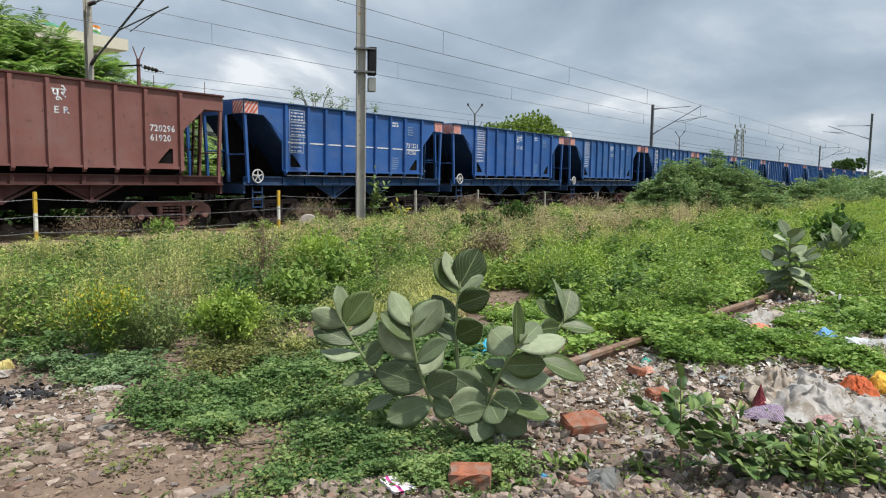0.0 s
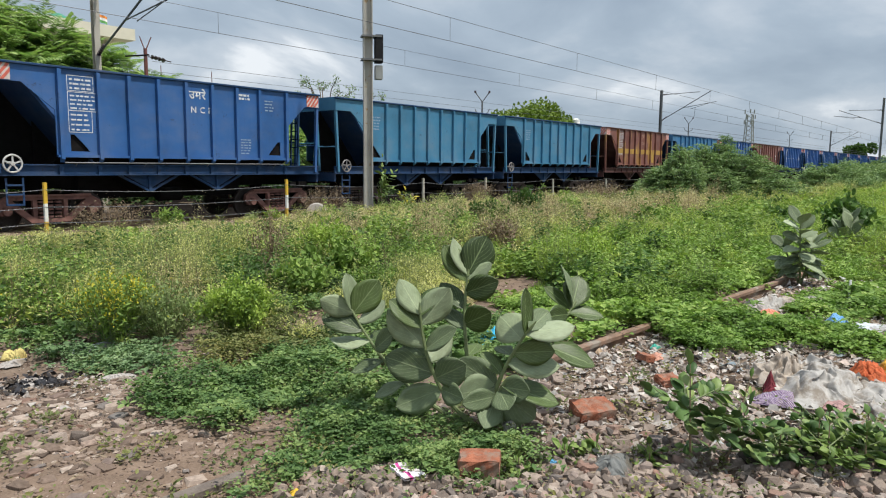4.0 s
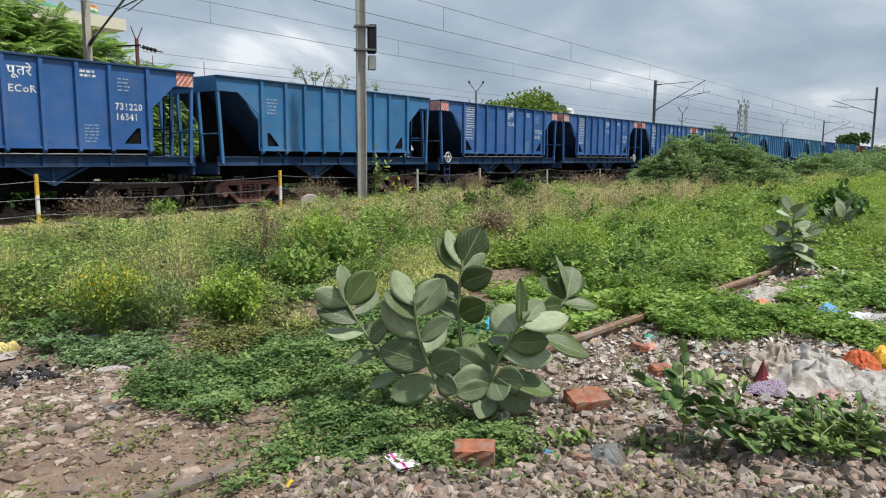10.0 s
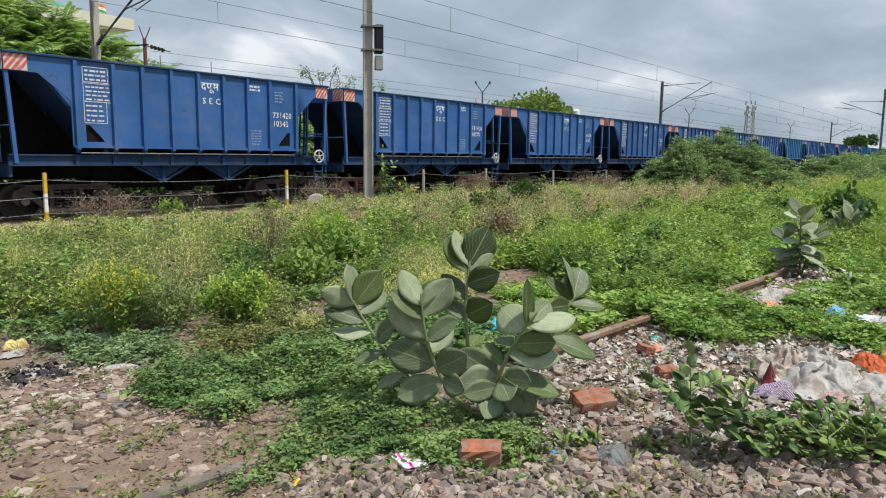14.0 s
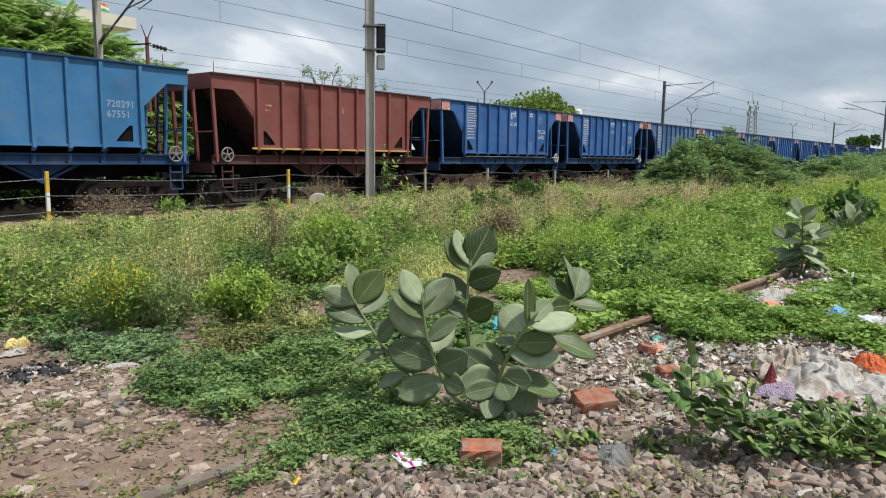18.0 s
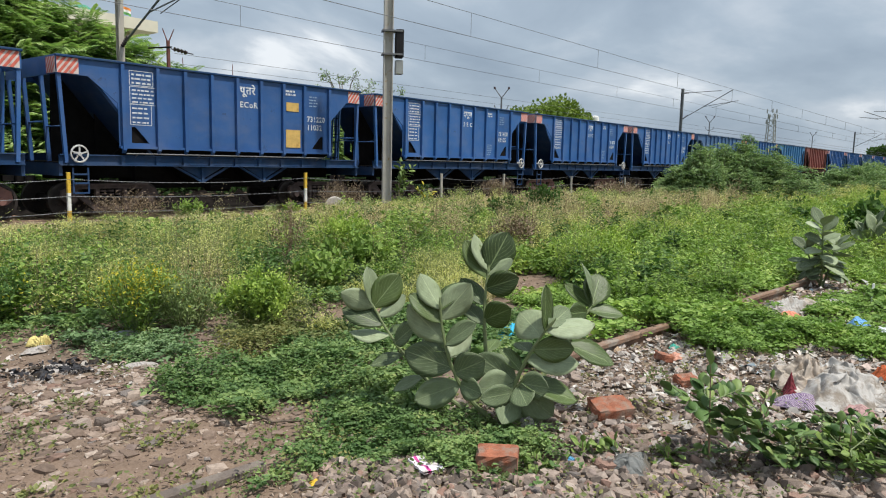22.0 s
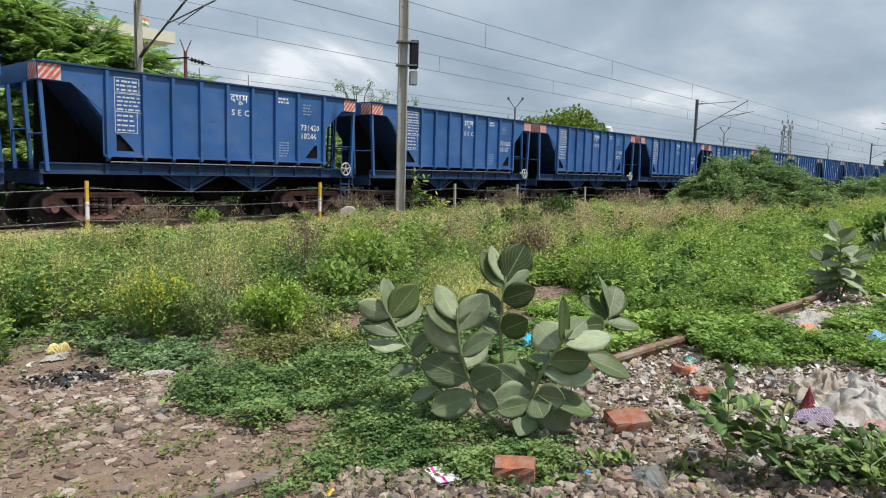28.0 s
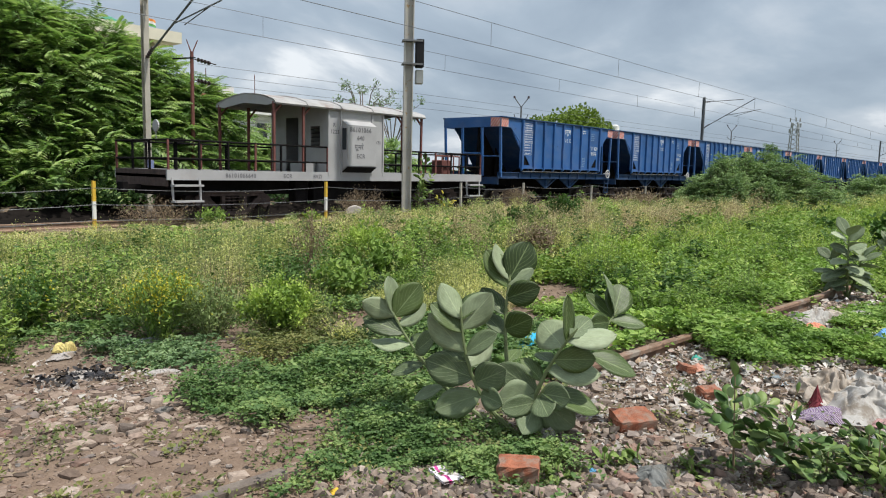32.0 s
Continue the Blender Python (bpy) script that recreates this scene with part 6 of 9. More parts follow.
def clumps(x, y, size, seed):
    """Weeds grow in clumps: for each point how near it stands to the middle of its clump, and two random numbers of that clump."""
    gx, gy = np.floor(x / size), np.floor(y / size)
    best, r1, r2 = np.full(len(x), 9.0), np.zeros(len(x)), np.zeros(len(x))
    for i in (-1, 0, 1):
        for j in (-1, 0, 1):
            cx, cy = gx + i, gy + j
            f1 = np.modf(np.abs(np.sin(cx * 12.9898 + cy * 78.233 + seed) * 43758.5453))[0]
            f2 = np.modf(np.abs(np.sin(cx * 39.346 + cy * 11.135 + seed) * 24634.6345))[0]
            d = np.hypot((cx + 0.1 + 0.8 * f1) * size - x, (cy + 0.1 + 0.8 * f2) * size - y) / size
            m = d < best
            best, r1, r2 = np.where(m, d, best), np.where(m, f1, r1), np.where(m, f2, r2)
    return best, np.modf(r1 * 7.31 + r2 * 3.17)[0], np.modf(r1 * 2.77 + r2 * 9.13)[0]


def right_field(x, y):
    return (y < np.interp(x, [8.0, 13.0, 20.0], [5.7, 6.0, 6.5]) + 1.0 * fbm(x, y, 0.8)) & (x > 7.2)


def straw_patch(x, y):
    """Where the weeds have gone to seed: along the railway and in a tongue before the thorn bush."""
    e = ((x - 20.0) / 13.5) ** 2 + ((y - 9.8 - 0.05 * (x - 18.0)) / 3.1) ** 2
    return np.clip(1.2 - e, 0, 0.8) + np.clip((y - 10.8) * 0.17, 0, 0.75) + 0.25 * fbm(x, y, 0.9)


def field_weeds():
    rng = np.random.default_rng(11)
    x, y, d = far_spread(rng, 66000, 5.2, 75.0, 5.0, 84.0)
    ok = (y > 4.2) & (y < 14.7 + 0.12 * np.clip(x - 6, 0, 15)) & ~bare(x, y) & (x > 0.6) & (rng.random(len(x)) < np.clip(0.55 + 0.9 * fbm(x, y, 1.6) + 0.5 * fbm(x + 4, y, 4.2), 0.05, 1.0))
    right = right_field(x, y)
    ok &= ~right | (rng.random(len(x)) < 0.12)
    x, y = x[ok], y[ok]
    n = len(x)
    near, c1, c2 = clumps(x, y, 0.80, 0.4)
    # low dark-coloured weeds fill the clump gaps as painted shade
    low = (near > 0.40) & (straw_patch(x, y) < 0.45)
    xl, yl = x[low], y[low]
    herbs("field_undergrowth", xl, yl, mound_height(xl, yl) * rng.uniform(0.25, 0.6, len(xl)), rng, 3, 6, 0.06, 0.26, 0.18, M_GAPSHADE, "low weeds coloured dark as shade between the field weeds", 0.2)
    keep = near < 0.36 + 0.17 * rng.random(n)
    x, y, near, c1, c2 = x[keep], y[keep], near[keep], c1[keep], c2[keep]
    n = len(x)
    straw = c1 < np.clip(straw_patch(x, y) * 1.4, 0, 0.92)
    lush = ~straw & (c2 + 0.5 * fbm(x + 2, y - 5, 0.75) > 0.74 + 0.04 * (y - 8))
    h = mound_height(x, y) * (0.50 + 0.85 * np.modf(c1 * 5.3 + c2 * 3.1)[0]) * (1.25 - 1.3 * near ** 1.6) * rng.uniform(0.75, 1.1, n)
    m = ~straw & ~lush
    herbs("feathery_weeds", x[m], y[m], h[m], rng, 5, 7, 0.060, 0.115, 0.17, M_PARTH, "knee-high feathery grey-green weeds covering the field", 0.8, 3, M_FLOWER)
    m = lush
    herbs("leafy_weeds", x[m], y[m], h[m] * 0.85, rng, 4, 8, 0.062, 0.26, 0.16, M_WEED, "leafy mid-green weeds in the field", 0.25, six=False)
    m = straw
    herbs("seeding_weeds", x[m], y[m], h[m] * 1.05, rng, 6, 6, 0.050, 0.10, 0.16, M_STRAWLEAF, "straw-pale weeds gone to seed", 0.9, 4, M_STRAW, stalk=M_DRYSTEM)
    # tall single weeds that stand out of the rest
    x, y, d = far_spread(rng, 1500, 6.0, 55.0, 5.0, 80.0)
    ok = (y > 5.8) & (y < 14.0) & ~bare(x, y) & (x > 0.8) & ~right_field(x, y)
    x, y = x[ok], y[ok]
    n = len(x)
    h = mound_height(x, y) * rng.uniform(1.0, 1.4, n)
    kind = rng.random(n)
    m = kind < 0.45
    herbs("tall_green_weeds", x[m], y[m], h[m], rng, 5, 10, 0.075, 0.24, 0.14, M_DEEP, "taller dark green weeds standing out of the field", 0.3)
    m = (kind > 0.45) & (kind < 0.72)
    herbs("tall_pale_weeds", x[m], y[m], h[m], rng, 6, 9, 0.055, 0.14, 0.15, M_PARTH, "tall grey-green feathery weeds", 0.6, 6, M_FLOWER)
    m = kind > 0.72
    herbs("dry_seed_weeds", x[m], y[m], h[m] * 1.05, rng, 8, 5, 0.035, 0.15, 0.13, M_DRY, "dry brown branching weeds among the green", 0.6, 5, M_DRY, stalk=M_DRYSTEM)


field_weeds()


def fence_weeds():
    """Taller stalks that break the line of the field before the fence."""
    rng = np.random.default_rng(14)
    x, y = rng.uniform(1.0, 34.0, 420), rng.uniform(10.5, 15.6, 420)
    tall = np.interp(y, [10.5, 13.0, 15.6], [0.80, 0.62, 0.48]) * rng.uniform(0.55, 1.25, len(x)) * np.clip(0.75 + 0.6 * fbm(x, y, 0.7), 0.3, 1.3)
    tall = tall * np.interp(x, [4.0, 9.5, 13.0], [0.45, 0.50, 1.0])
    kind = rng.random(len(x))
    for lo, hi, material, tip, leaf, narrow, label in ((0.0, 0.45, M_PARTH, M_FLOWER, 0.050, 0.14, "tall pale weeds in flower before the railway fence"),
                                                       (0.45, 0.70, M_GREYWEED, M_FLOWER, 0.055, 0.18, "tall grey-green weeds before the railway fence"),
                                                       (0.70, 0.88, M_WEED, M_FLOWER, 0.070, 0.26, "leafy green weeds before the railway fence"),
                                                       (0.88, 1.0, M_DRY, M_DRY, 0.035, 0.15, "dry brown weeds before the railway fence")):
        m = (kind >= lo) & (kind < hi)
        herbs("fence_weeds", x[m], y[m], tall[m], rng, 9, 9, leaf, narrow, 0.20, material, label, 0.6, 5, tip, stalk=M_DRYSTEM if material is M_DRY else None)


fence_weeds()


def right_weeds():
    """The lower, lusher growth beside and beyond the old rail."""
    rng = np.random.default_rng(12)
    x, y, d = far_spread(rng, 52000, 5.0, 95.0, 1.5, 60.0)
    ok = right_field(x, y) & (y > 2.35 + 0.18 * fbm(x, y, 1.5)) & ~((np.abs(y - (5.0 + 0.06 * (x - 4.2))) < 0.2) & (x < 8.6))
    ok |= (y > 0.3) & (y <= 2.6) & (x > 10.6)
    ok |= (x > 6.2) & (x <= 7.4) & (y > 2.6) & (y < 4.3)
    ok &= rng.random(len(x)) < np.clip(0.6 + 0.9 * fbm(x + 3, y, 2.1) + 0.4 * fbm(x, y + 2, 5.0), 0.04, 1)
    x, y = x[ok], y[ok]
    n = len(x)
    h = np.clip(0.32 + 0.24 * fbm(x, y, 1.3) + 0.10 * fbm(x + 5, y, 3.4), 0.06, 0.7) * rng.uniform(0.6, 1.2, n)
    near, c1, c2 = clumps(x, y, 0.62, 3.7)
    h = h * (0.45 + 1.0 * c2) * (1.3 - 1.3 * near ** 1.6)
    w = fbm(x - 3, y + 2, 0.95) * 0.8 + 1.1 * (c1 - 0.5)
    m = (w > -0.15) & (w < 0.32)
    herbs("broadleaf_weeds", x[m], y[m], h[m], rng, 5, 8, 0.058, 0.22, 0.18, M_LUSH, "low bright green broad-leaved weeds", 0.15, six=True)
    m = w >= 0.32
    herbs("grassy_weeds", x[m], y[m], h[m] * 1.25, rng, 6, 6, 0.070, 0.09, 0.15, M_LIME, "bright yellow-green grassy weeds", 0.9, 2, M_FLOWER)
    m = w <= -0.15
    herbs("dark_weeds", x[m], y[m], h[m] * 0.9, rng, 4, 8, 0.066, 0.25, 0.18, M_WEED, "dark green low weeds beside the old rail", 0.1)


right_weeds()


def large_leaved():
    """Scattered weeds with bigger lobed leaves in the lush growth."""
    rng = np.random.default_rng(19)
    x, y, d = far_spread(rng, 1500, 6.5, 30.0, 4.0, 50.0)
    ok = (right_field(x, y) & (y > 2.8)) | ((x > 6.4) & (x < 8.5) & (y > 2.8) & (y < 4.6))
    x, y = x[ok], y[ok]
    herbs("large_leaved_weeds", x, y, rng.uniform(0.25, 0.6, len(x)), rng, 3, 6, 0.095, 0.27, 0.16, M_WEED, "scattered weeds with large dark green leaves", 0.15, six=True)


large_leaved()


def field_clumps():
    """Leafier clumps that break up the feathery field."""
    rng = np.random.default_rng(27)
    x, y, d = far_spread(rng, 190, 6.2, 26.0, 14.0, 80.0)
    ok = (y > 5.9) & (y < 12.5) & ~bare(x, y) & ~right_field(x, y)
    x, y = x[ok], y[ok]
    kind = rng.random(len(x))
    for lo, hi, leaf, narrow, material, label in ((0.0, 0.46, 0.085, 0.34, M_WEED, "bushy clumps of broad mid-green leaves in the field"),
                                                  (0.46, 0.58, 0.075, 0.26, M_DEEP, "dark green bushy clumps in the field"),
                                                  (0.58, 1.0, 0.075, 0.22, M_LUSH, "bright green leafy clumps in the field")):
        m = (kind >= lo) & (kind < hi)
        k = 22
        r = rng.uniform(0.16, 0.34, (m.sum(), 1))
        a, q = rng.random((m.sum(), k)) * 6.283, np.sqrt(rng.random((m.sum(), k)))
        fx, fy = x[m][:, None] + 1.3 * r * q * np.cos(a), y[m][:, None] + r * q * np.sin(a)
        h = (mound_height(x[m], y[m]) * rng.uniform(0.85, 1.25, m.sum()))[:, None] * (1.05 - 0.45 * q * q)
        herbs("bushy_weeds", fx.ravel(), fy.ravel(), h.ravel(), rng, 3, 7, leaf, narrow, 0.12, material, label, 0.25, six=True)


field_clumps()


def lush_clumps():
    """Mounds of larger leaves that rise out of the lush growth beside the old rail."""
    rng = np.random.default_rng(33)
    x, y, d = far_spread(rng, 420, 6.0, 34.0, 5.0, 46.0)
    ok = right_field(x, y) & (y > 2.9)
    x, y = x[ok], y[ok]
    kind = rng.random(len(x))
    for lo, hi, leaf, narrow, material, label in ((0.0, 0.4, 0.090, 0.26, M_WEED, "mounds of large mid-green leaves beside the old rail"),
                                                  (0.4, 0.75, 0.075, 0.23, M_LUSH, "mounds of bright green leaves beside the old rail"),
                                                  (0.75, 1.0, 0.090, 0.30, M_DEEP, "dark green leafy mounds beside the old rail")):
        m = (kind >= lo) & (kind < hi)
        k = 20
        r = rng.uniform(0.16, 0.38, (m.sum(), 1))
        a, q = rng.random((m.sum(), k)) * 6.283, np.sqrt(rng.random((m.sum(), k)))
        fx, fy = x[m][:, None] + 1.2 * r * q * np.cos(a), y[m][:, None] + r * q * np.sin(a)
        h = rng.uniform(0.30, 0.62, (m.sum(), 1)) * (1.05 - 0.55 * q * q)
        herbs("mounded_weeds", fx.ravel(), fy.ravel(), h.ravel(), rng, 3, 7, leaf, narrow, 0.12, material, label, 0.2, six=True)


lush_clumps()


def creeping(name, poly, n, lo, hi, size, material, seed, label, wob=0.14, soft=0.10):
    """A mat of small creeping leaves inside a patch of ground."""
    rng = np.random.default_rng(seed)
    p = np.array(poly)
    (x0, y0), (x1, y1) = p.min(0) - 0.2, p.max(0) + 0.2
    x, y = rng.uniform(x0, x1, n), rng.uniform(y0, y1, n)
    ok = inside(poly, x, y, wob) & ~trodden(x, y)
    x, y = x[ok], y[ok]
    n = len(x)
    x, y = x + rng.normal(0, soft, n) * (rng.random(n) < 0.35), y + rng.normal(0, soft, n) * (rng.random(n) < 0.35)
    thick = rng.random(n) < 0.45 + 0.7 * (fbm(x + 1.7, y, 4.1) + 0.35)
    x, y = x[thick], y[thick]
    n = len(x)
    hh = np.clip(lo + (hi - lo) * (0.45 + 0.75 * fbm(x, y, 2.6)) + 0.07 * fbm(x, y, 8.0), 0.012, 1)
    hh = hh * low_growth(x, y)
    # sprigs of three to five leaves
    k = 5
    a = rng.random((n, 1)) * 6.283 + np.arange(k)[None, :] * 1.35 + rng.normal(0, 0.25, (n, k))
    up = rng.random(n) ** 0.55
    P = np.repeat(np.stack([x, y, ground_z(x, y) + up * hh], -1)[:, None, :], k, 1)
    P = P + rng.normal(0, 0.010, P.shape)
    D = np.stack([np.cos(a), np.sin(a), rng.uniform(-0.15, 0.55, (n, k))], -1)
    L = np.clip(rng.lognormal(0.02, 0.42, (n, 1)), 0.4, 2.2) * size * 0.95 * rng.uniform(0.75, 1.1, (n, k))
    L = L.ravel()
    W = L * rng.uniform(0.20, 0.36, n * k)
    return tagged(new(name, leaf_mesh(name, P.reshape(-1, 3), D.reshape(-1, 3), L, W, rng, material, six=size < 0.035, droop=0.1)), label, "ground cover", kind="stuff")


creeping("creeping_plants", MAT_A, 24000, 0.05, 0.20, 0.026, M_MAT, 21, "dense low mat of dark green creeping plants", 0.10)
creeping("creeping_plants", MAT_B, 26000, 0.03, 0.13, 0.022, M_MAT, 22, "low mat of creeping plants over the old rail", 0.10)
creeping("creeping_plants", MAT_C, 20000, 0.04, 0.16, 0.036, M_BROAD, 23, "green creeping plants over rubbish beside the rail", 0.2)
creeping("creeping_plants", MAT_D, 8000, 0.03, 0.10, 0.028, M_MATGREY, 24, "dull green ground creeper at the dirt's edge", 0.15)
creeping("creeping_plants", MAT_E, 26000, 0.05, 0.36, 0.060, M_LUSH, 25, "lush bright green creepers behind the old rail", 0.3)
creeping("creeping_plants", [(0.6, 6.3), (2.2, 5.85), (3.2, 5.5), (4.0, 5.6), (4.6, 5.3), (6.6, 5.6), (7.5, 5.8), (7.2, 6.6), (5.0, 6.4), (3.2, 6.5), (1.0, 7.2)], 15000, 0.05, 0.18, 0.04, M_MAT, 26, "bushy green undergrowth at the field's edge", 0.25)
creeping("creeping_plants", [(2.85, 4.5), (3.3, 5.1), (4.1, 5.15), (4.2, 4.6), (3.9, 4.2), (3.4, 4.15)], 9000, 0.06, 0.24, 0.024, M_MATPALE, 27, "straggly yellow-green weeds on the dirt", 0.15)
creeping("creeping_plants", [(6.0, 2.62), (7.25, 2.5), (7.2, 1.95), (6.0, 2.0)], 3200, 0.10, 0.26, 0.05, M_BROAD, 30, "green creepers grown over the old rail", 0.12)
creeping("creeping_plants", [(7.9, 1.7), (9.0, 1.5), (10.5, 1.5), (10.5, 0.5), (8.2, 0.4), (7.6, 1.0)], 7000, 0.04, 0.16, 0.05, M_BROAD, 20, "green creepers over rubbish at the rail's end", 0.3)
creeping("creeping_plants", [(3.9, 4.3), (5.3, 4.4), (5.6, 3.6), (5.2, 2.7), (4.2, 2.7), (3.7, 3.4)], 12000, 0.04, 0.15, 0.04, M_MAT, 28, "green creepers behind the large-leaved plant", 0.2)


def stray_sprigs():
    """Single small weeds that come up here and there through the dirt and rubble."""
    rng = np.random.default_rng(29)
    Ps, Ds, Ls = [], [], []
    for i in range(420):
        d = 2.2 * (9.0 / 2.2) ** rng.random()
        a = np.radians(rng.uniform(-3, 80))
        x, y = d * np.cos(a), d * np.sin(a)
        if y > 5.6:
            continue
        k = int(rng.integers(10, 60))
        r = rng.uniform(0.03, 0.14)
        th = rng.random(k) * 6.283
        q = np.sqrt(rng.random(k)) * r
        px, py = x + q * np.cos(th), y + q * np.sin(th)
        Ps.append(np.stack([px, py, ground_z(px, py) + rng.random(k) * r * 0.7], -1))
        Ds.append(np.stack([np.cos(th), np.sin(th), rng.uniform(-0.1, 0.9, k)], -1))
        Ls.append(rng.uniform(0.012, 0.035, k))
    P, D, L = np.concatenate(Ps), np.concatenate(Ds), np.concatenate(Ls)
    tagged(new("stray_weeds", leaf_mesh("stray_weeds", P, D, L, L * 0.32, rng, M_MATPALE, six=True)), "small weeds sprouting between stones", "weeds", kind="stuff")


stray_sprigs()


def shrub(name, x, y, h, r, n, leaf, material, seed, label, stems=14, tip=None, tip_share=0.3, narrow=0.2, spread=0.9, stem_mat=None):
    """A bushy shrub of many upright stalks, leafy all along, perhaps in flower at the tips."""
    rng = np.random.default_rng(seed)
    z = float(ground_z(x, y))
    s = thing(name, label, "shrub", (x, y, z))
    a = rng.random(stems) * 2 * np.pi
    q = np.sqrt(rng.random(stems))
    top = np.stack([q * r * np.cos(a), q * r * np.sin(a), h * (1 - 0.35 * q ** 2) * rng.uniform(0.75, 1.05, stems)], -1)
    foot = top * np.array([0.22, 0.22, 0.0])
    tagged(part("stalkwork", stems_mesh("stalkwork", foot, top, 0.006, stem_mat or M_STEM), None, s), kind="stuff")
    i = rng.integers(0, stems, n)
    u = rng.random(n) ** 0.7
    bend = np.stack([np.zeros(n), np.zeros(n), 0.06 * np.sin(u * 3.0)], -1)
    P = foot[i] + (top[i] - foot[i]) * u[:, None] + bend + rng.normal(0, 0.045 * spread * r / 0.3, (n, 3)) * np.array([1, 1, 0.8])
    P[:, 2] = np.maximum(P[:, 2], 0.02)
    D = rng.normal(size=(n, 3)) * 0.8 + np.array([0, 0, 0.5])
    L = rng.uniform(0.6, 1.2, n) * leaf
    part("foliage", leaf_mesh("foliage", P, D, L, L * narrow, rng, material, six=narrow > 0.25), None, s)
    if tip:
        m = int(n * tip_share)
        i = rng.integers(0, stems, m)
        P = foot[i] + (top[i] - foot[i]) * rng.uniform(0.72, 1.08, m)[:, None] + rng.normal(0, 0.03 * r / 0.3, (m, 3))
        D = rng.normal(size=(m, 3)) + np.array([0, 0, 0.6])
        L = rng.uniform(0.5, 1.1, m) * leaf * (0.95 if tip is M_LIME else 0.62)
        part("blossom", leaf_mesh("blossom", P, D, L, L * 0.26, rng, tip), None, s)
    return s


shrub("flowering_shrub", 2.78, 5.62, 0.60, 0.36, 2400, 0.055, M_WEED, 31, "dark green shrub topped with small yellow flowers", 30, M_YFLOWER, 0.42, 0.16)
shrub("flowering_shrub", 3.16, 5.48, 0.52, 0.34, 3000, 0.045, M_GREYWEED, 32, "feathery grey-green shrub with few yellow flowers", 26, M_YFLOWER, 0.03, 0.15)
shrub("flowering_shrub", 2.0, 6.6, 0.50, 0.34, 1600, 0.055, M_DEEP, 33, "green shrub with yellow flower heads at the field's edge", 16, M_YFLOWER, 0.12, 0.2)
shrub("lime_shrub", 3.50, 4.98, 0.50, 0.31, 3600, 0.048, M_WEED, 34, "rounded shrub with lime green young tips", 30, M_LIME, 1.0, 0.17)
shrub("lime_shrub", 8.2, 4.2, 0.62, 0.55, 3200, 0.075, M_LIME, 35, "tall lime green leafy shrub beside the footpath", 26, None, 0.3, 0.16)
shrub("lime_shrub", 7.1, 7.7, 0.66, 0.5, 2400, 0.075, M_LIME, 36, "yellow-green shrub among the feathery weeds", 22, None, 0.3, 0.2)
shrub("dry_shrub", 5.85, 7.5, 0.95, 0.32, 900, 0.045, M_DRY, 37, "thin brown dried shrub with bare stalks", 26, None, 0.3, 0.2, 1.0, M_DRYSTEM)
shrub("dry_shrub", 9.8, 6.5, 0.62, 0.5, 1900, 0.06, M_DRY, 38, "brown dried weed clump", 26, M_DRY, 0.4, 0.2, 1.0, M_DRYSTEM)
shrub("dry_shrub", 15.3, 16.8, 1.0, 0.85, 2600, 0.07, M_DRY, 39, "grey-brown dead bush beside the railway fence", 40, M_DRY, 0.3, 0.15, 1.0, M_DRYSTEM)
shrub("dry_shrub", 22.6, 15.9, 0.8, 0.7, 1800, 0.08, M_DRY, 40, "brown dry weeds by the railway fence", 30, M_DRY, 0.3, 0.15, 1.0, M_DRYSTEM)
shrub("dry_shrub", 8.2, 16.6, 0.7, 0.9, 1300, 0.07, M_DRY, 41, "sparse dry weeds between fence and track", 30, M_DRY, 0.3, 0.15, 1.0, M_DRYSTEM)
shrub("leafy_shrub", 17.6, 10.8, 0.85, 0.5, 1500, 0.11, M_DEEP, 42, "dark green leafy shrub standing above the weeds", 16, None, 0.3, 0.3)
shrub("leafy_shrub", 8.6, 14.6, 0.50, 0.36, 700, 0.08, M_WEED, 43, "bright leafy shrub near the fence", 16, None, 0.3, 0.3)
shrub("leafy_shrub", 13.3, 9.1, 0.8, 0.42, 1300, 0.09, M_DEEP, 44, "upright green shrub in the field", 12, None, 0.3, 0.3)
shrub("leafy_shrub", 15.6, 2.35, 0.92, 0.58, 2000, 0.11, M_DEEP, 45, "dense dark green shrub behind the pale milkweeds", 18, None, 0.3, 0.4)
shrub("dry_shrub", 27.0, 13.0, 0.7, 1.2, 2200, 0.13, M_DRY, 46, "patch of straw-coloured seeding weeds", 40, M_DRY, 0.4, 0.15, 1.0, M_DRYSTEM)
shrub("dry_shrub", 20.0, 12.2, 0.55, 1.0, 1600, 0.11, M_DRY, 47, "patch of pale brown seeding weeds", 36, M_DRY, 0.4, 0.15, 1.0, M_DRYSTEM)
shrub("leafy_shrub", 5.05, 5.9, 0.45, 0.40, 1500, 0.07, M_WEED, 48, "low leafy green shrub by the footpath", 14, None, 0.3, 0.3)
shrub("leafy_shrub", 6.3, 6.6, 0.5, 0.45, 1500, 0.08, M_WEED, 49, "leafy green shrub at the field's edge", 14, None, 0.3, 0.3)


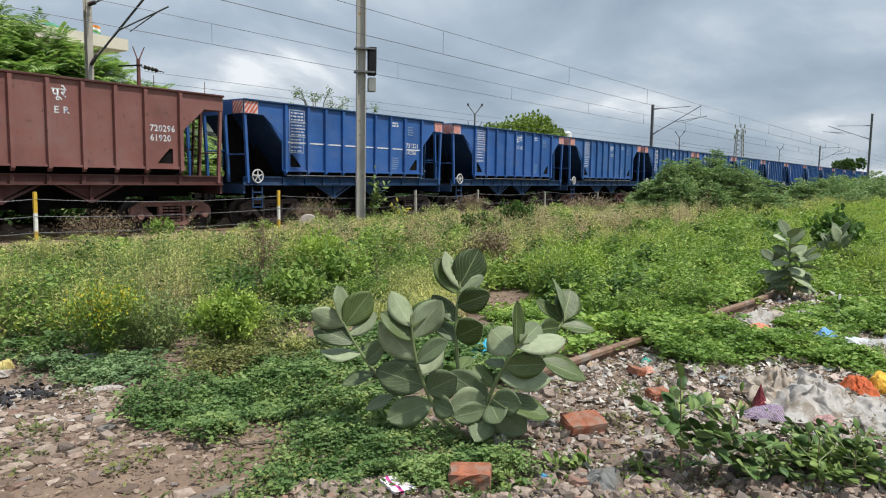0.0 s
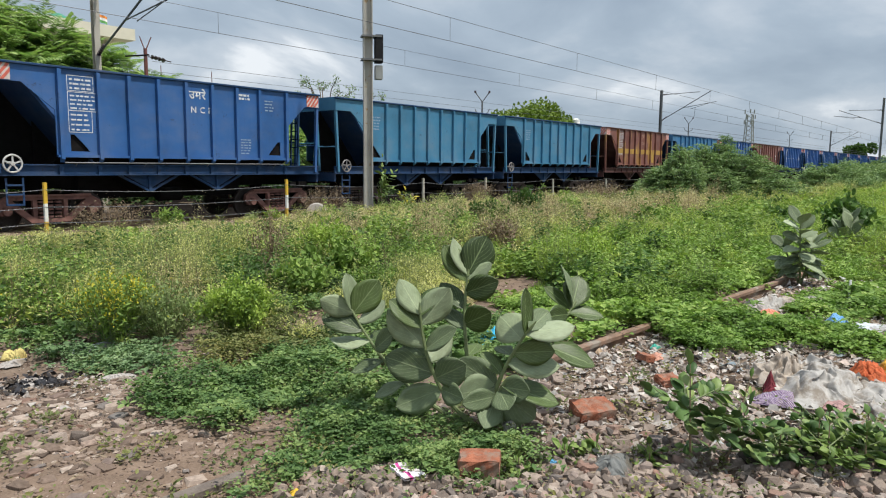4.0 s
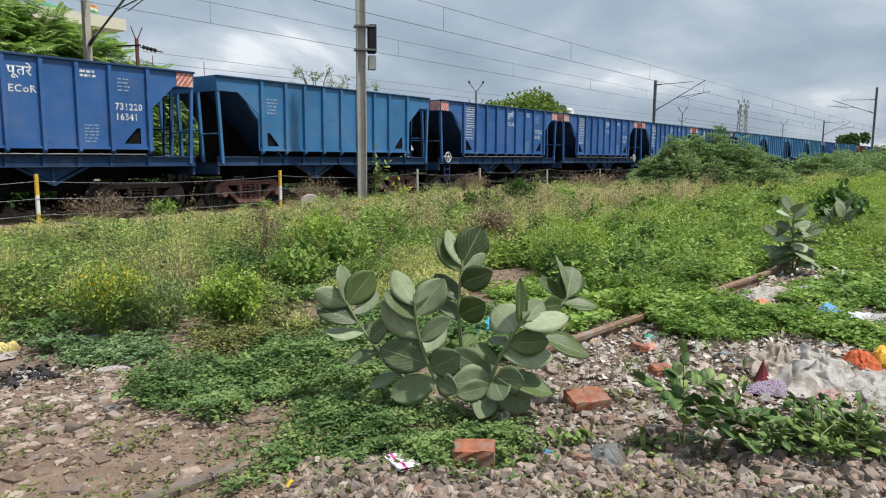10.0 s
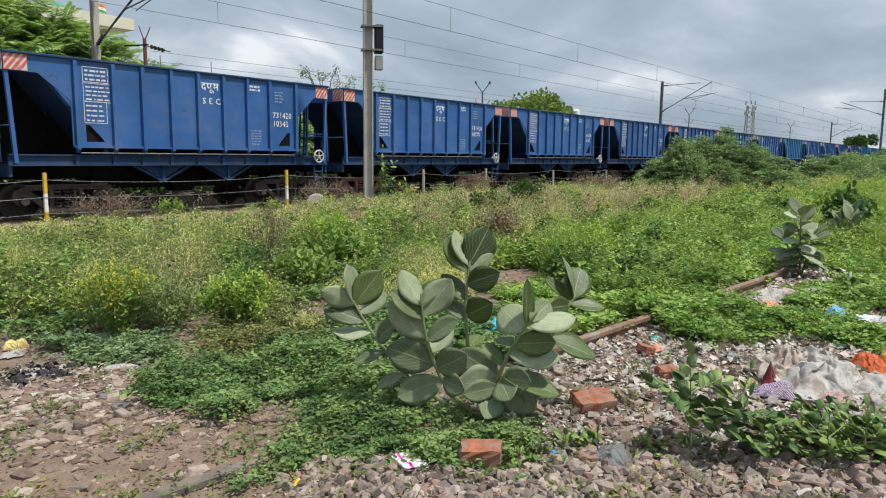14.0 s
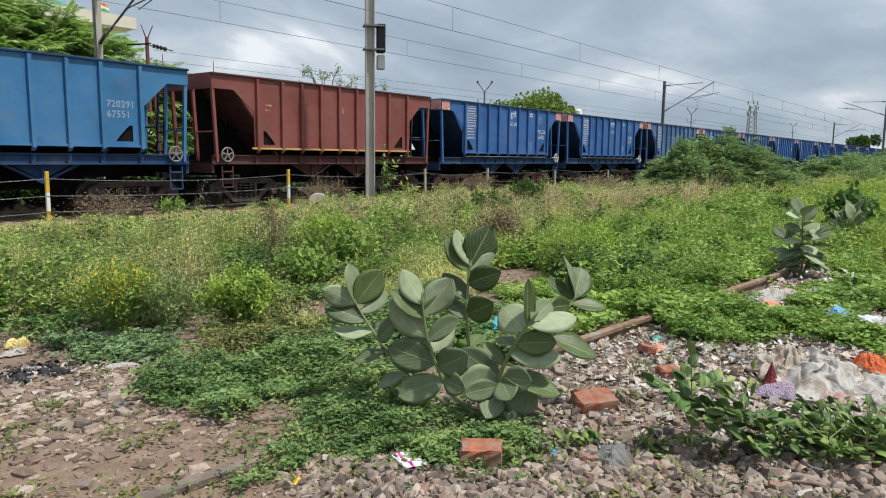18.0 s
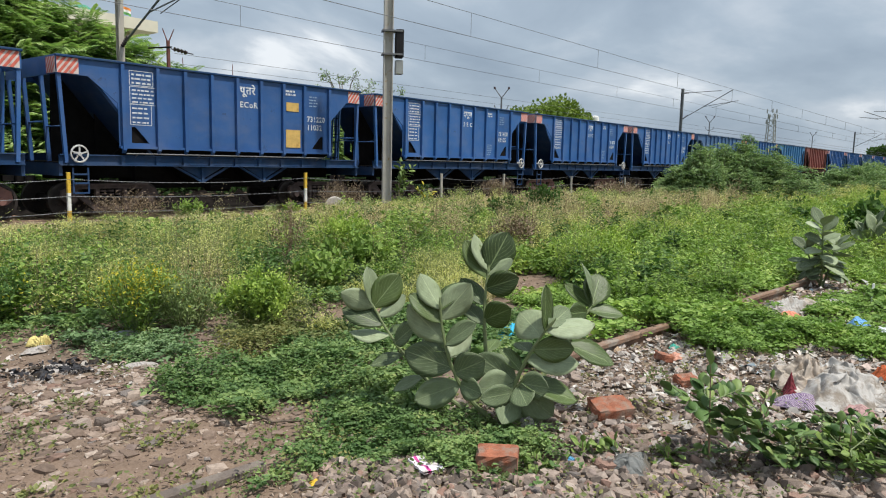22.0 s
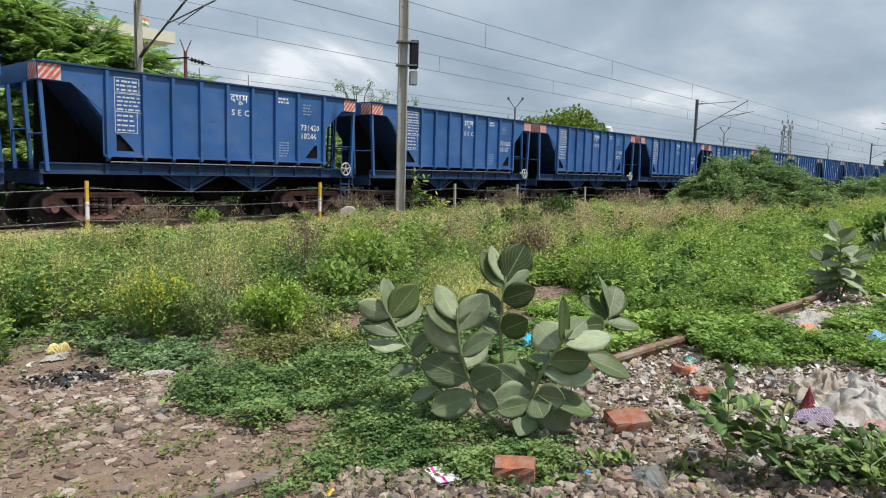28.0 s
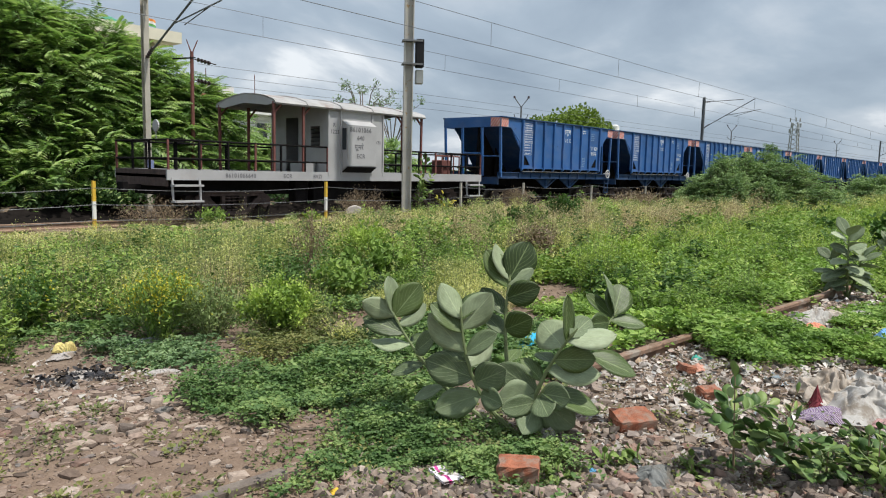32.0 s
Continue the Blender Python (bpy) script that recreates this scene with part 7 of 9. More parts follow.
# ---- the large milkweed in the middle, and two behind ----
def big_leaf(rng, W, curl, upper, under=None, nu=14, nv=7):
    """One thick oval leaf along +x, a unit long and W across, with a wavy rim: a waxy upper face and a pale felted underside. UV x runs along it, y from -1 to 1 across."""
    us, vs = np.linspace(0, 1, nu), np.linspace(-1, 1, nv)
    prof = np.sin(np.pi * us ** 1.05) ** 0.68
    prof[0], prof[-1] = 0.10, 0.03
    ph = rng.uniform(0, 6)
    bm = bmesh.new()
    uvl = bm.loops.layers.uv.new("UVMap")
    sheets, uv = [], {}
    for drop in (0.0, 0.009):
        grid = []
        for i, u in enumerate(us):
            row = []
            for v in vs:
                w = 0.5 * W * prof[i] * v
                z = 0.15 * abs(w) * (1 - 0.4 * u) - curl * u * u + 0.014 * math.sin(9 * u + ph + 2 * v) * abs(v) - 0.012 * math.cos(37.7 * (u - 0.3 * abs(v))) * (1 - abs(v)) - drop
                b = bm.verts.new((u, w, z))
                uv[b] = (u, v)
                row.append(b)
            grid.append(row)
        sheets.append(grid)

    def face(vs_, slot):
        f = bm.faces.new(vs_)
        f.smooth, f.material_index = True, slot
        for lp in f.loops:
            lp[uvl].uv = uv[lp.vert]

    top, low = sheets
    for i in range(nu - 1):
        for j in range(nv - 1):
            for a, b, c in (((i, j), (i + 1, j), (i + 1, j + 1)), ((i, j), (i + 1, j + 1), (i, j + 1))):
                face((top[a[0]][a[1]], top[b[0]][b[1]], top[c[0]][c[1]]), 0)
                face((low[c[0]][c[1]], low[b[0]][b[1]], low[a[0]][a[1]]), 1)
        face((low[i][0], low[i + 1][0], top[i + 1][0], top[i][0]), 1)
        face((top[i][-1], top[i + 1][-1], low[i + 1][-1], low[i][-1]), 1)
    me = bpy.data.meshes.new("leaf")
    bm.to_mesh(me)
    bm.free()
    me.materials.append(upper)
    me.materials.append(under or M_CALOUNDER)
    return me


def milkweed(x, y, stems, seed, label, size=0.245, upright=0.0):
    """stems: for each, the tip and how many leaf pairs it bears; pairs stand crosswise, the upper ones smaller and steeper."""
    rng = np.random.default_rng(seed)
    z = float(ground_z(x, y))
    m = thing("milkweed", label, "shrub", (x, y, z), group="milkweed plants")
    shapes = [big_leaf(rng, w, c, upper) for w, c, upper in ((0.60, 0.05, M_CALODUST), (0.64, 0.14, M_CALODUST), (0.56, -0.03, M_CALODUST), (0.68, 0.20, M_CALOUNDER))]
    foot = Vector((0, 0, 0))
    for tip, pairs, sz in stems:
        tip = Vector(tip)
        mid = foot.lerp(tip, 0.5) + Vector((tip.x * 0.12, tip.y * 0.12, -0.06 * tip.length))
        bm = bmesh.new()
        pts = [foot.lerp(mid, t).lerp(mid.lerp(tip, t), t) for t in np.linspace(0, 1, 8)]
        tube(bm, pts, [0.017 - 0.0014 * i for i in range(8)])
        part("stem", bm, M_STEM, m)
        turn = rng.uniform(0, 3.14)
        for p in range(pairs):
            t = 0.34 + 0.66 * (p + 0.2) / (pairs - 0.5) if pairs > 1 else 1.0
            t = min(t, 1.0)
            c = foot.lerp(mid, t).lerp(mid.lerp(tip, t), t)
            axis = (mid.lerp(tip, t) - foot.lerp(mid, t)).normalized()
            u = axis.orthogonal().normalized()
            v = axis.cross(u)
            f = p / max(1, pairs - 1)
            lift = (-0.05 if tip.z > 0.3 else 0.35) + 0.75 * f ** 1.7 + upright
            for s in (0, 1):
                a = turn + p * 1.5708 + s * 3.1416 + rng.normal(0, 0.22)
                d = (u * math.cos(a) + v * math.sin(a)) * (1.0 - 0.42 * f) + axis * lift + Vector((0, 0, rng.normal(-0.05, 0.12)))
                d.normalize()
                L = size * sz * (1.08 - 0.14 * f ** 2.2) * rng.uniform(0.9, 1.1)
                # the blade turns its upper face to the light
                want = axis * 0.6 + Vector((-0.22, -0.36, 0.50)) + Vector(rng.normal(0, 0.30, 3))
                side = want.cross(d).normalized()
                nrm = d.cross(side)
                basis = Matrix((d, side, nrm)).transposed().to_4x4()
                o = new("leaf", shapes[int(rng.integers(0, 4))])
                o.parent = m
                o.matrix_basis = Matrix.Translation(c + d * 0.012) @ basis @ Matrix.Rotation(rng.normal(0, 0.18), 4, "X") @ Matrix.Diagonal((L, L, L, 1))
        bm = bmesh.new()
        rod(bm, tip, tip + axis * 0.05, 0.012, 0.004, n=6)
        part("bud", bm, M_STEM, m)


# the large milkweed: for each stem its bend, its tip and how thick it is (m), then its leaves: where on the stem, the
# tip (cm), the width (cm), how far it is rolled (degrees), which face is turned outwards, and whether it is waxy,
# dusty, pale for sky sheen, or coloured bright as if backlit
M_STEMS = [
    ((-0.479, 0.074, 0.136), (-0.779, 0.226, 0.644), [
        (0.99, -80, 25, 86, 14, 53, 1, "m"), (0.98, -62, 25, 82, 18, 0, 1, "d"), (0.98, -95, 15, 72, 13, 0, -1, "p"), (0.88, -95, 20, 62, 16, 36, 1, "d"), (0.93, -57, 22, 69, 12, -39, -1, "p"),
        (0.82, -90, 17, 46, 14, 63, -1, "p"), (0.82, -55, 30, 51, 11, -53, 1, "d"), (0.77, -51, 2, 56, 14, -37, 1, "m"), (0.69, -77, 13, 29, 12, 59, 1, "m"), (0.53, -63, 8, 16, 12, 61, 1, "m")]),
    ((-0.339, -0.022, 0.203), (-0.367, -0.029, 0.698), [
        (0.98, -49, 6, 85, 14, 29, -1, "p"), (0.90, -54, -1, 75, 14, 36, 1, "d"), (0.92, -20, 0, 82, 17, 0, -1, "p"), (0.97, -27, 11, 81, 13, -39, 1, "d"), (0.78, -55, 0, 69, 17, 14, -1, "p"),
        (0.76, -17, -10, 62, 14, -43, 1, "m"), (0.68, -20, 11, 53, 13, 0, -1, "p"), (0.67, -20, 14, 45, 12, -34, 1, "d"), (0.59, -56, -1, 43, 20, 0, 1, "m"), (0.55, -12, -13, 42, 18, 0, 1, "m"),
        (0.46, -50, -3, 15, 17, 0, 1, "m"), (0.46, -13, -18, 25, 13, 0, 1, "m"), (0.71, -47, 10, 47, 11, 42, 1, "d")]),
    ((-0.163, 0.082, 0.469), (-0.100, 0.166, 0.873), [
        (0.95, -24, 18, 104, 15, 19, 1, "d"), (1.00, 1, 19, 109, 20, 0, 1, "d"), (0.97, 4, 9, 94, 11, -43, -1, "p"), (1.00, -20, 19, 107, 13, 54, -1, "p"), (0.87, 6, 4, 85, 15, 0, 1, "d"),
        (0.76, -26, 25, 80, 13, 36, 1, "d"), (0.66, 3, -1, 69, 16, 0, 1, "d"), (0.63, -24, 20, 67, 11, 32, 1, "m"), (0.45, -3, 23, 46, 10, -37, 1, "d"), (0.38, -19, 14, 41, 11, 0, 1, "g")]),
    ((0.058, -0.016, 0.367), (0.240, -0.079, 0.621), [
        (0.92, 20, -4, 83, 15, 56, 1, "d"), (0.97, 36, 9, 68, 13, -16, 1, "m"), (0.93, 48, -6, 63, 16, -47, -1, "p"), (0.86, 8, 8, 65, 20, 0, -1, "p"), (0.72, 38, -5, 48, 15, 0, 1, "d"),
        (0.62, 41, -4, 40, 17, -43, -1, "p"), (0.69, 7, 11, 47, 10, 46, 1, "d"), (0.50, -2, 7, 45, 11, 30, 1, "d"), (0.40, -16, 0, 41, 17, 0, 1, "m"), (0.37, -15, -11, 25, 20, 0, 1, "m")]),
    ((0.050, -0.030, 0.230), (0.100, -0.060, 0.300), [
        (0.71, 28, -5, 9, 20, 0, 1, "m"), (0.86, 23, -16, 29, 16, 0, 1, "m"), (0.65, 19, -4, 3, 17, 0, 1, "m"), (0.92, 41, -5, 19, 21, -61, 1, "d"), (0.60, -13, -15, 21, 13, 0, 1, "m"),
        (0.55, -1, -17, 9, 15, 0, 1, "m"), (0.75, 12, -18, 19, 15, 0, 1, "m")]),
    ((0.275, 0.158, 0.282), (0.545, 0.388, 0.646), [
        (0.99, 61, 51, 82, 18, 0, 1, "d"), (0.94, 36, 19, 62, 13, 3, 1, "d"), (0.95, 73, 36, 60, 13, -50, 1, "d"), (1.00, 50, 42, 90, 16, 71, 1, "m"), (0.98, 37, 40, 76, 12, 44, 1, "d"),
        (0.69, 67, 24, 33, 18, -49, 1, "d"), (0.87, 34, 41, 46, 11, 31, 1, "d")]),
]


def large_milkweed(x, y, turn):
    rng = np.random.default_rng(51)
    m = thing("milkweed", "large milkweed with broad grey-green waxy leaves", "shrub", (x, y, float(ground_z(x, y)) - 0.01), turn, group="milkweed plants")
    looks = {"d": M_CALO, "m": M_CALODUST, "p": M_CALO, "g": M_CALOBACKLIT}
    shapes = {k: [big_leaf(rng, 1.0, c, upper) for c in (0.02, 0.07, -0.03, 0.11)] for k, upper in looks.items()}
    out = Vector((0, 1, -0.167)).normalized()
    for bend, tip, leaves in M_STEMS:
        bend, tip = Vector(bend), Vector(tip)

        def on(t):
            return 2 * t * (1 - t) * bend + t * t * tip

        bm = bmesh.new()
        tube(bm, [on(t) for t in np.linspace(0, 1, 9)], [0.016 - 0.0012 * i for i in range(9)])
        part("stem", bm, M_STEM, m)
        bm = bmesh.new()
        axis = (tip - bend).normalized()
        rod(bm, tip - axis * 0.01, tip + axis * 0.045, 0.011, 0.003, n=6)
        part("bud", bm, M_STEM, m)
        for t, lx, ly, lz, wide, roll, turned, look_of in leaves:
            foot, end = on(t), Vector((lx, ly, lz)) * 0.01
            d = end - foot
            L = d.length
            d.normalize()
            across = d.cross(out).normalized()
            side = (across * math.cos(radians(roll)) + d.cross(across) * math.sin(radians(roll))) * turned
            o = new("leaf", shapes[look_of][int(rng.integers(0, 4))])
            o.parent = m
            o.matrix_basis = Matrix.Translation(foot) @ Matrix((d, side, d.cross(side))).transposed().to_4x4() @ Matrix.Diagonal((L, wide * 0.01, L, 1))


large_milkweed(3.155, 2.155, -52.4)
milkweed(9.9, 1.88, [((-0.22, 0.0, 0.82), 10, 1.1), ((0.12, -0.1, 0.55), 7, 1.05), ((-0.05, 0.2, 0.5), 6, 1.0)], 52, "pale grey-green milkweed growing at the rail's end", 0.24)
milkweed(13.4, 1.85, [((0.06, 0.0, 0.62), 5, 1.4), ((-0.05, 0.12, 0.45), 4, 1.25)], 53, "milkweed with large upright pale leaves", 0.24, 0.8)


# ---- saplings and small plants on the rubble ----
def sapling(x, y, h, n, leaf, seed, label, lean=(0.0, 0.0), material=None, branches=5, wide=0.42, reach=0.42, rise=(0.15, 0.45)):
    rng = np.random.default_rng(seed)
    z = float(ground_z(x, y))
    s = thing("sapling", label, "sapling", (x, y, z - 0.02))
    top = Vector((lean[0], lean[1], h))
    twigs = [(Vector((0, 0, 0)), top)]
    for i in range(branches):
        t = rng.uniform(0.15, 0.6)
        a = rng.random() * 6.283
        b = top * t
        twigs.append((b, b + Vector((math.cos(a) * h * reach, math.sin(a) * h * reach, h * rng.uniform(*rise)))))
    for i, (a, b) in enumerate(twigs):
        bm = bmesh.new()
        rod(bm, a, b, 0.007 if i == 0 else 0.004, 0.002, n=6)
        part("stem" if i == 0 else "twig", bm, M_DRYSTEM if i == 0 else M_STEM, s)
    shape = big_leaf(rng, wide * 0.85, 0.10, material or M_SAPLING, material or M_SAPLING, 7, 3)
    # leaves stand in two rows along each twig, the last one at its tip
    rows = max(2, n // (2 * len(twigs)))
    spots = [(w, r, s) for w in twigs for r in range(rows + 1) for s in ((-1, 1) if r < rows else (0,))]
    for (a, b), r, sd in spots:
        t = 0.30 + 0.70 * r / rows
        c = a.lerp(b, t) + Vector((0, 0, -0.05 * h * t * t))
        w = (b - a).normalized()
        side = w.cross(Vector((0.25, -0.55, 0.8))).normalized()
        d = (side * sd * 0.9 + w * (0.55 if sd else 1.0) + Vector((rng.normal(0, 0.18), rng.normal(0, 0.18), rng.normal(0.05, 0.28)))).normalized()
        L = leaf * rng.uniform(0.7, 1.1) * (1.05 - 0.3 * t)
        o = new("leaf", shape)
        o.parent = s
        q = d.to_track_quat("X", "Z").to_matrix().to_4x4()
        o.matrix_basis = Matrix.Translation(c) @ q @ Matrix.Rotation(rng.normal(0, 0.55), 4, "X") @ Matrix.Diagonal((L, L, L, 1))


sapling(3.52, 1.12, 0.56, 84, 0.118, 61, "dark-leaved sapling growing out of the rubble", (-0.02, 0.02), None, 6, 0.72, 0.5, (0.0, 0.35))
sapling(3.60, 0.98, 0.36, 64, 0.100, 62, "small dark-leaved sapling on the rubble", (0.05, -0.1), None, 6, 0.72, 0.6, (0.0, 0.4))
sapling(4.15, 1.08, 0.32, 18, 0.10, 63, "thin pale-leaved seedling among rubbish", (0.1, -0.05), M_SAPLINGPALE, 3)
for i, (x, y, h) in enumerate(((3.75, 0.75, 0.22), (3.85, 0.55, 0.26), (4.0, 0.62, 0.24), (3.95, 0.40, 0.24), (4.15, 0.42, 0.26), (4.3, 0.62, 0.2))):
    sapling(x, y, h * 0.95, 74, 0.080, 70 + i, "low bushy green weed with oval leaves", (0, 0), M_SAPLINGPALE if i in (1, 3) else M_SAPLING, 12, 0.88, 0.85, (-0.05, 0.45))
for i, (x, y) in enumerate(((3.10, 1.62), (3.22, 1.50), (2.82, 1.72), (3.3, 1.25), (3.42, 1.30))):
    sapling(x, y, 0.10, 14, 0.07, 85 + i, "small round-leaved weed between stones", (0, 0), M_SAPLINGPALE, 4, 0.75, 0.9, (0.1, 0.6))
sapling(16.2, 15.2, 1.85, 64, 0.25, 90, "young tree sapling with pale leaves by the pole", (0.1, 0.0), M_SAPLINGPALE, 7, 0.5, 0.22, (0.2, 0.42))
sapling(17.3, 15.2, 0.75, 30, 0.24, 91, "small plant with yellowing leaves beside the pole", (0.1, 0.0), M_SAPLINGYELLOW, 4)


# ---- bushes and trees ----
def crown(name, lobes, n, leaf, narrow, material, seed, six=False, up=0.2):
    """Foliage over the shells of several uneven lobes."""
    rng = np.random.default_rng(seed)
    lobes = np.array(lobes, float)
    wgt = lobes[:, 3] * lobes[:, 4]
    i = rng.choice(len(lobes), n, p=wgt / wgt.sum())
    d = unit(rng.normal(size=(n, 3)))
    rad = rng.uniform(0.55, 1.03, n) ** 0.6
    rad *= 1 + 0.16 * np.sin(5 * d[:, 0] + 3 * d[:, 2] + i) + 0.10 * np.sin(9 * d[:, 1] - 7 * d[:, 2] + 2 * i)
    P = lobes[i, :3] + d * rad[:, None] * np.stack([lobes[i, 3], lobes[i, 3], lobes[i, 4]], -1)
    ok = P[:, 2] > 0.03
    P, d = P[ok], d[ok]
    n = len(P)
    D = d * 0.6 + rng.normal(size=(n, 3)) * 0.7 + np.array([0, 0, up])
    L = leaf * rng.uniform(0.6, 1.3, n)
    return leaf_mesh(name, P, D, L, L * narrow, rng, material, six=six)


def thorn_bush(x, y, rx, ry, h, n, seed, label, frond=0.26, whips=14):
    """A sprawling bush of arching whips that bear flat, feathery sprays; gaps are left between the tiers."""
    rng = np.random.default_rng(seed)
    b = thing("thorn_bush", label, "bush", (x, y, float(ground_z(x, y))))
    a = rng.random(n) * 6.283
    q = np.sqrt(rng.random(n))
    lump = 1 + 0.22 * np.sin(3 * a + seed) + 0.14 * np.sin(7 * a + 2 * seed)
    ex, ey = rx * q * lump * np.cos(a), ry * q * lump * np.sin(a)
    ez = h * np.clip(1 - 0.72 * q ** 2.6, 0.08, 1) * rng.uniform(0.30, 1.06, n) * (0.85 + 0.3 * np.sin(2.1 * ex + seed) * np.cos(1.7 * ey))
    E = np.stack([ex, ey, np.maximum(ez, 0.12)], -1)
    S = E * np.array([0.35, 0.35, 0.0]) + rng.normal(0, 0.1, (n, 3)) * np.array([1, 1, 0])
    C = (S + E) / 2 + np.stack([0 * ex, 0 * ey, 0.55 * E[:, 2] + 0.1], -1)
    k = 12
    us = np.linspace(0.4, 1.0, k)
    Bs, Ds, Ls = [], [], []
    for u in us:
        c = S * (1 - u) ** 2 + 2 * C * u * (1 - u) + E * u * u
        w = unit(2 * (1 - u) * (C - S) + 2 * u * (E - C))
        side = unit(np.cross(w, np.array([0, 0, 1.0])))
        for s in (-1, 1):
            L = frond * rng.uniform(0.6, 1.2, n)
            fd = unit(side * s + w * 0.6 + rng.normal(0, 0.3, (n, 3)))
            fs = unit(np.cross(fd, np.array([0, 0, 1.0])))
            for v in (0.3, 0.62, 0.95):
                for s2 in (-1, 1):
                    Bs.append(c + fd * (L * v)[:, None] + np.array([0, 0, -0.25]) * (L * v * v)[:, None])
                    Ds.append(fs * s2 + fd * 0.5 + rng.normal(0, 0.25, (n, 3)))
                    Ls.append(L * rng.uniform(0.35, 0.6, n))
    L = np.concatenate(Ls)
    part("foliage", leaf_mesh("foliage", np.concatenate(Bs), np.concatenate(Ds), L, L * 0.2, rng, M_ACACIA), None, b)
    tagged(part("stalkwork", stems_mesh("stalkwork", np.concatenate([S, C * 0.5 + S * 0.25 + E * 0.25]), np.concatenate([C * 0.5 + S * 0.25 + E * 0.25, E]), 0.012, M_BARK), None, b), kind="stuff")
    for i in range(whips):
        t = rng.random() * 6.283
        c = Vector((rx * 0.5 * math.cos(t), ry * 0.5 * math.sin(t), h * 0.5))
        e = Vector((rx * rng.uniform(0.4, 1.1) * math.cos(t), ry * rng.uniform(0.4, 1.0) * math.sin(t), h * rng.uniform(0.6, 0.93)))
        bm = bmesh.new()
        rod(bm, c, e, 0.016, 0.005, n=5)
        whip = part("whip", bm, M_BARK, b)
        m = 46
        u = rng.uniform(0.4, 1.0, m)[:, None]
        P = np.array(c)[None] * (1 - u) + np.array(e)[None] * u + rng.normal(0, 0.06, (m, 3))
        L = frond * 0.6 * rng.uniform(0.6, 1.2, m)
        part("leaves", leaf_mesh("leaves", P, rng.normal(size=(m, 3)) + np.array([0, 0, -0.2]), L, L * 0.2, rng, M_ACACIA), None, whip)


thorn_bush(36.0, 10.9, 4.6, 3.3, 2.65, 1500, 101, "sprawling feathery green thorn bush beside the railway")
thorn_bush(33.0, 11.4, 2.6, 1.9, 2.1, 420, 104, "low green thorn bush with bent sprays by the fence")
thorn_bush(43.5, 9.8, 3.0, 1.4, 0.55, 220, 105, "low thorny scrub trailing along the field")
thorn_bush(60.0, 9.4, 6.5, 2.6, 2.0, 280, 102, "dark green thorn bush further along the line", 0.36)
thorn_bush(86.0, 9.0, 12.0, 4.0, 2.6, 280, 103, "long green thorn scrub in the distance", 0.5)
def pinnate_tree(x, y, h, lobes, n, seed, label, frond=1.15):
    """A tree of long feathered leaves: each frond has leaflets along both sides of its stalk."""
    rng = np.random.default_rng(seed)
    t = thing("tree", label, "tree", (x, y, float(ground_z(x, y)) - 0.05))
    bm = bmesh.new()
    rod(bm, (0, 0, 0), (0.1, 0.05, h * 0.35), 0.16, 0.12, n=10)
    rod(bm, (0.1, 0.05, h * 0.35), (0.0, 0.1, h * 0.8), 0.12, 0.05, n=10)
    part("trunk", bm, M_BARK, t)
    lobes = np.array(lobes, float)
    for q in lobes:
        bm = bmesh.new()
        a = Vector((0.1, 0.05, h * 0.3))
        e = Vector(q[:3])
        m = a.lerp(e, 0.5) + Vector((0, 0, 0.3))
        rod(bm, a, m, 0.07, 0.05, n=7)
        rod(bm, m, e, 0.05, 0.02, n=7)
        part("limb", bm, M_BARK, t)
    wgt = lobes[:, 3] * lobes[:, 4]
    i = rng.choice(len(lobes), n, p=wgt / wgt.sum())
    d = unit(rng.normal(size=(n, 3)))
    rad = rng.uniform(0.35, 1.0, n) ** 0.5
    P = lobes[i, :3] + d * rad[:, None] * np.stack([lobes[i, 3], lobes[i, 3], lobes[i, 4]], -1)
    out = unit(d * np.array([1, 1, 0.35]) + rng.normal(0, 0.35, (n, 3)) + np.array([0, 0, 0.25]))
    Lf = frond * rng.uniform(0.6, 1.2, n)
    side = unit(np.cross(out, np.array([0, 0, 1.0]) + rng.normal(0, 0.25, (n, 3))))
    k = 10
    us = np.linspace(0.12, 1.0, k)
    bases, dirs, lens = [], [], []
    for u in us:
        c = P + out * (Lf * u)[:, None] + np.array([0, 0, -0.32]) * (Lf * u * u)[:, None]
        for s in (-1, 1):
            bases.append(c)
            dirs.append(side * s + out * 0.45 + np.array([0, 0, -0.25]))
            lens.append(Lf * 0.26 * (1.1 - 0.55 * abs(u - 0.4)))
    B, D, L = np.concatenate(bases), np.concatenate(dirs), np.concatenate(lens)
    part("crown", leaf_mesh("crown", B, D, L, L * 0.20, rng, M_TREE, 0.1, False, 0.1, 0.18), None, t)
    A, E = P, P + out * Lf[:, None] + np.array([0, 0, -0.32]) * Lf[:, None]
    tagged(part("stalkwork", stems_mesh("stalkwork", A, E, 0.008, M_STEM), None, t), kind="stuff")


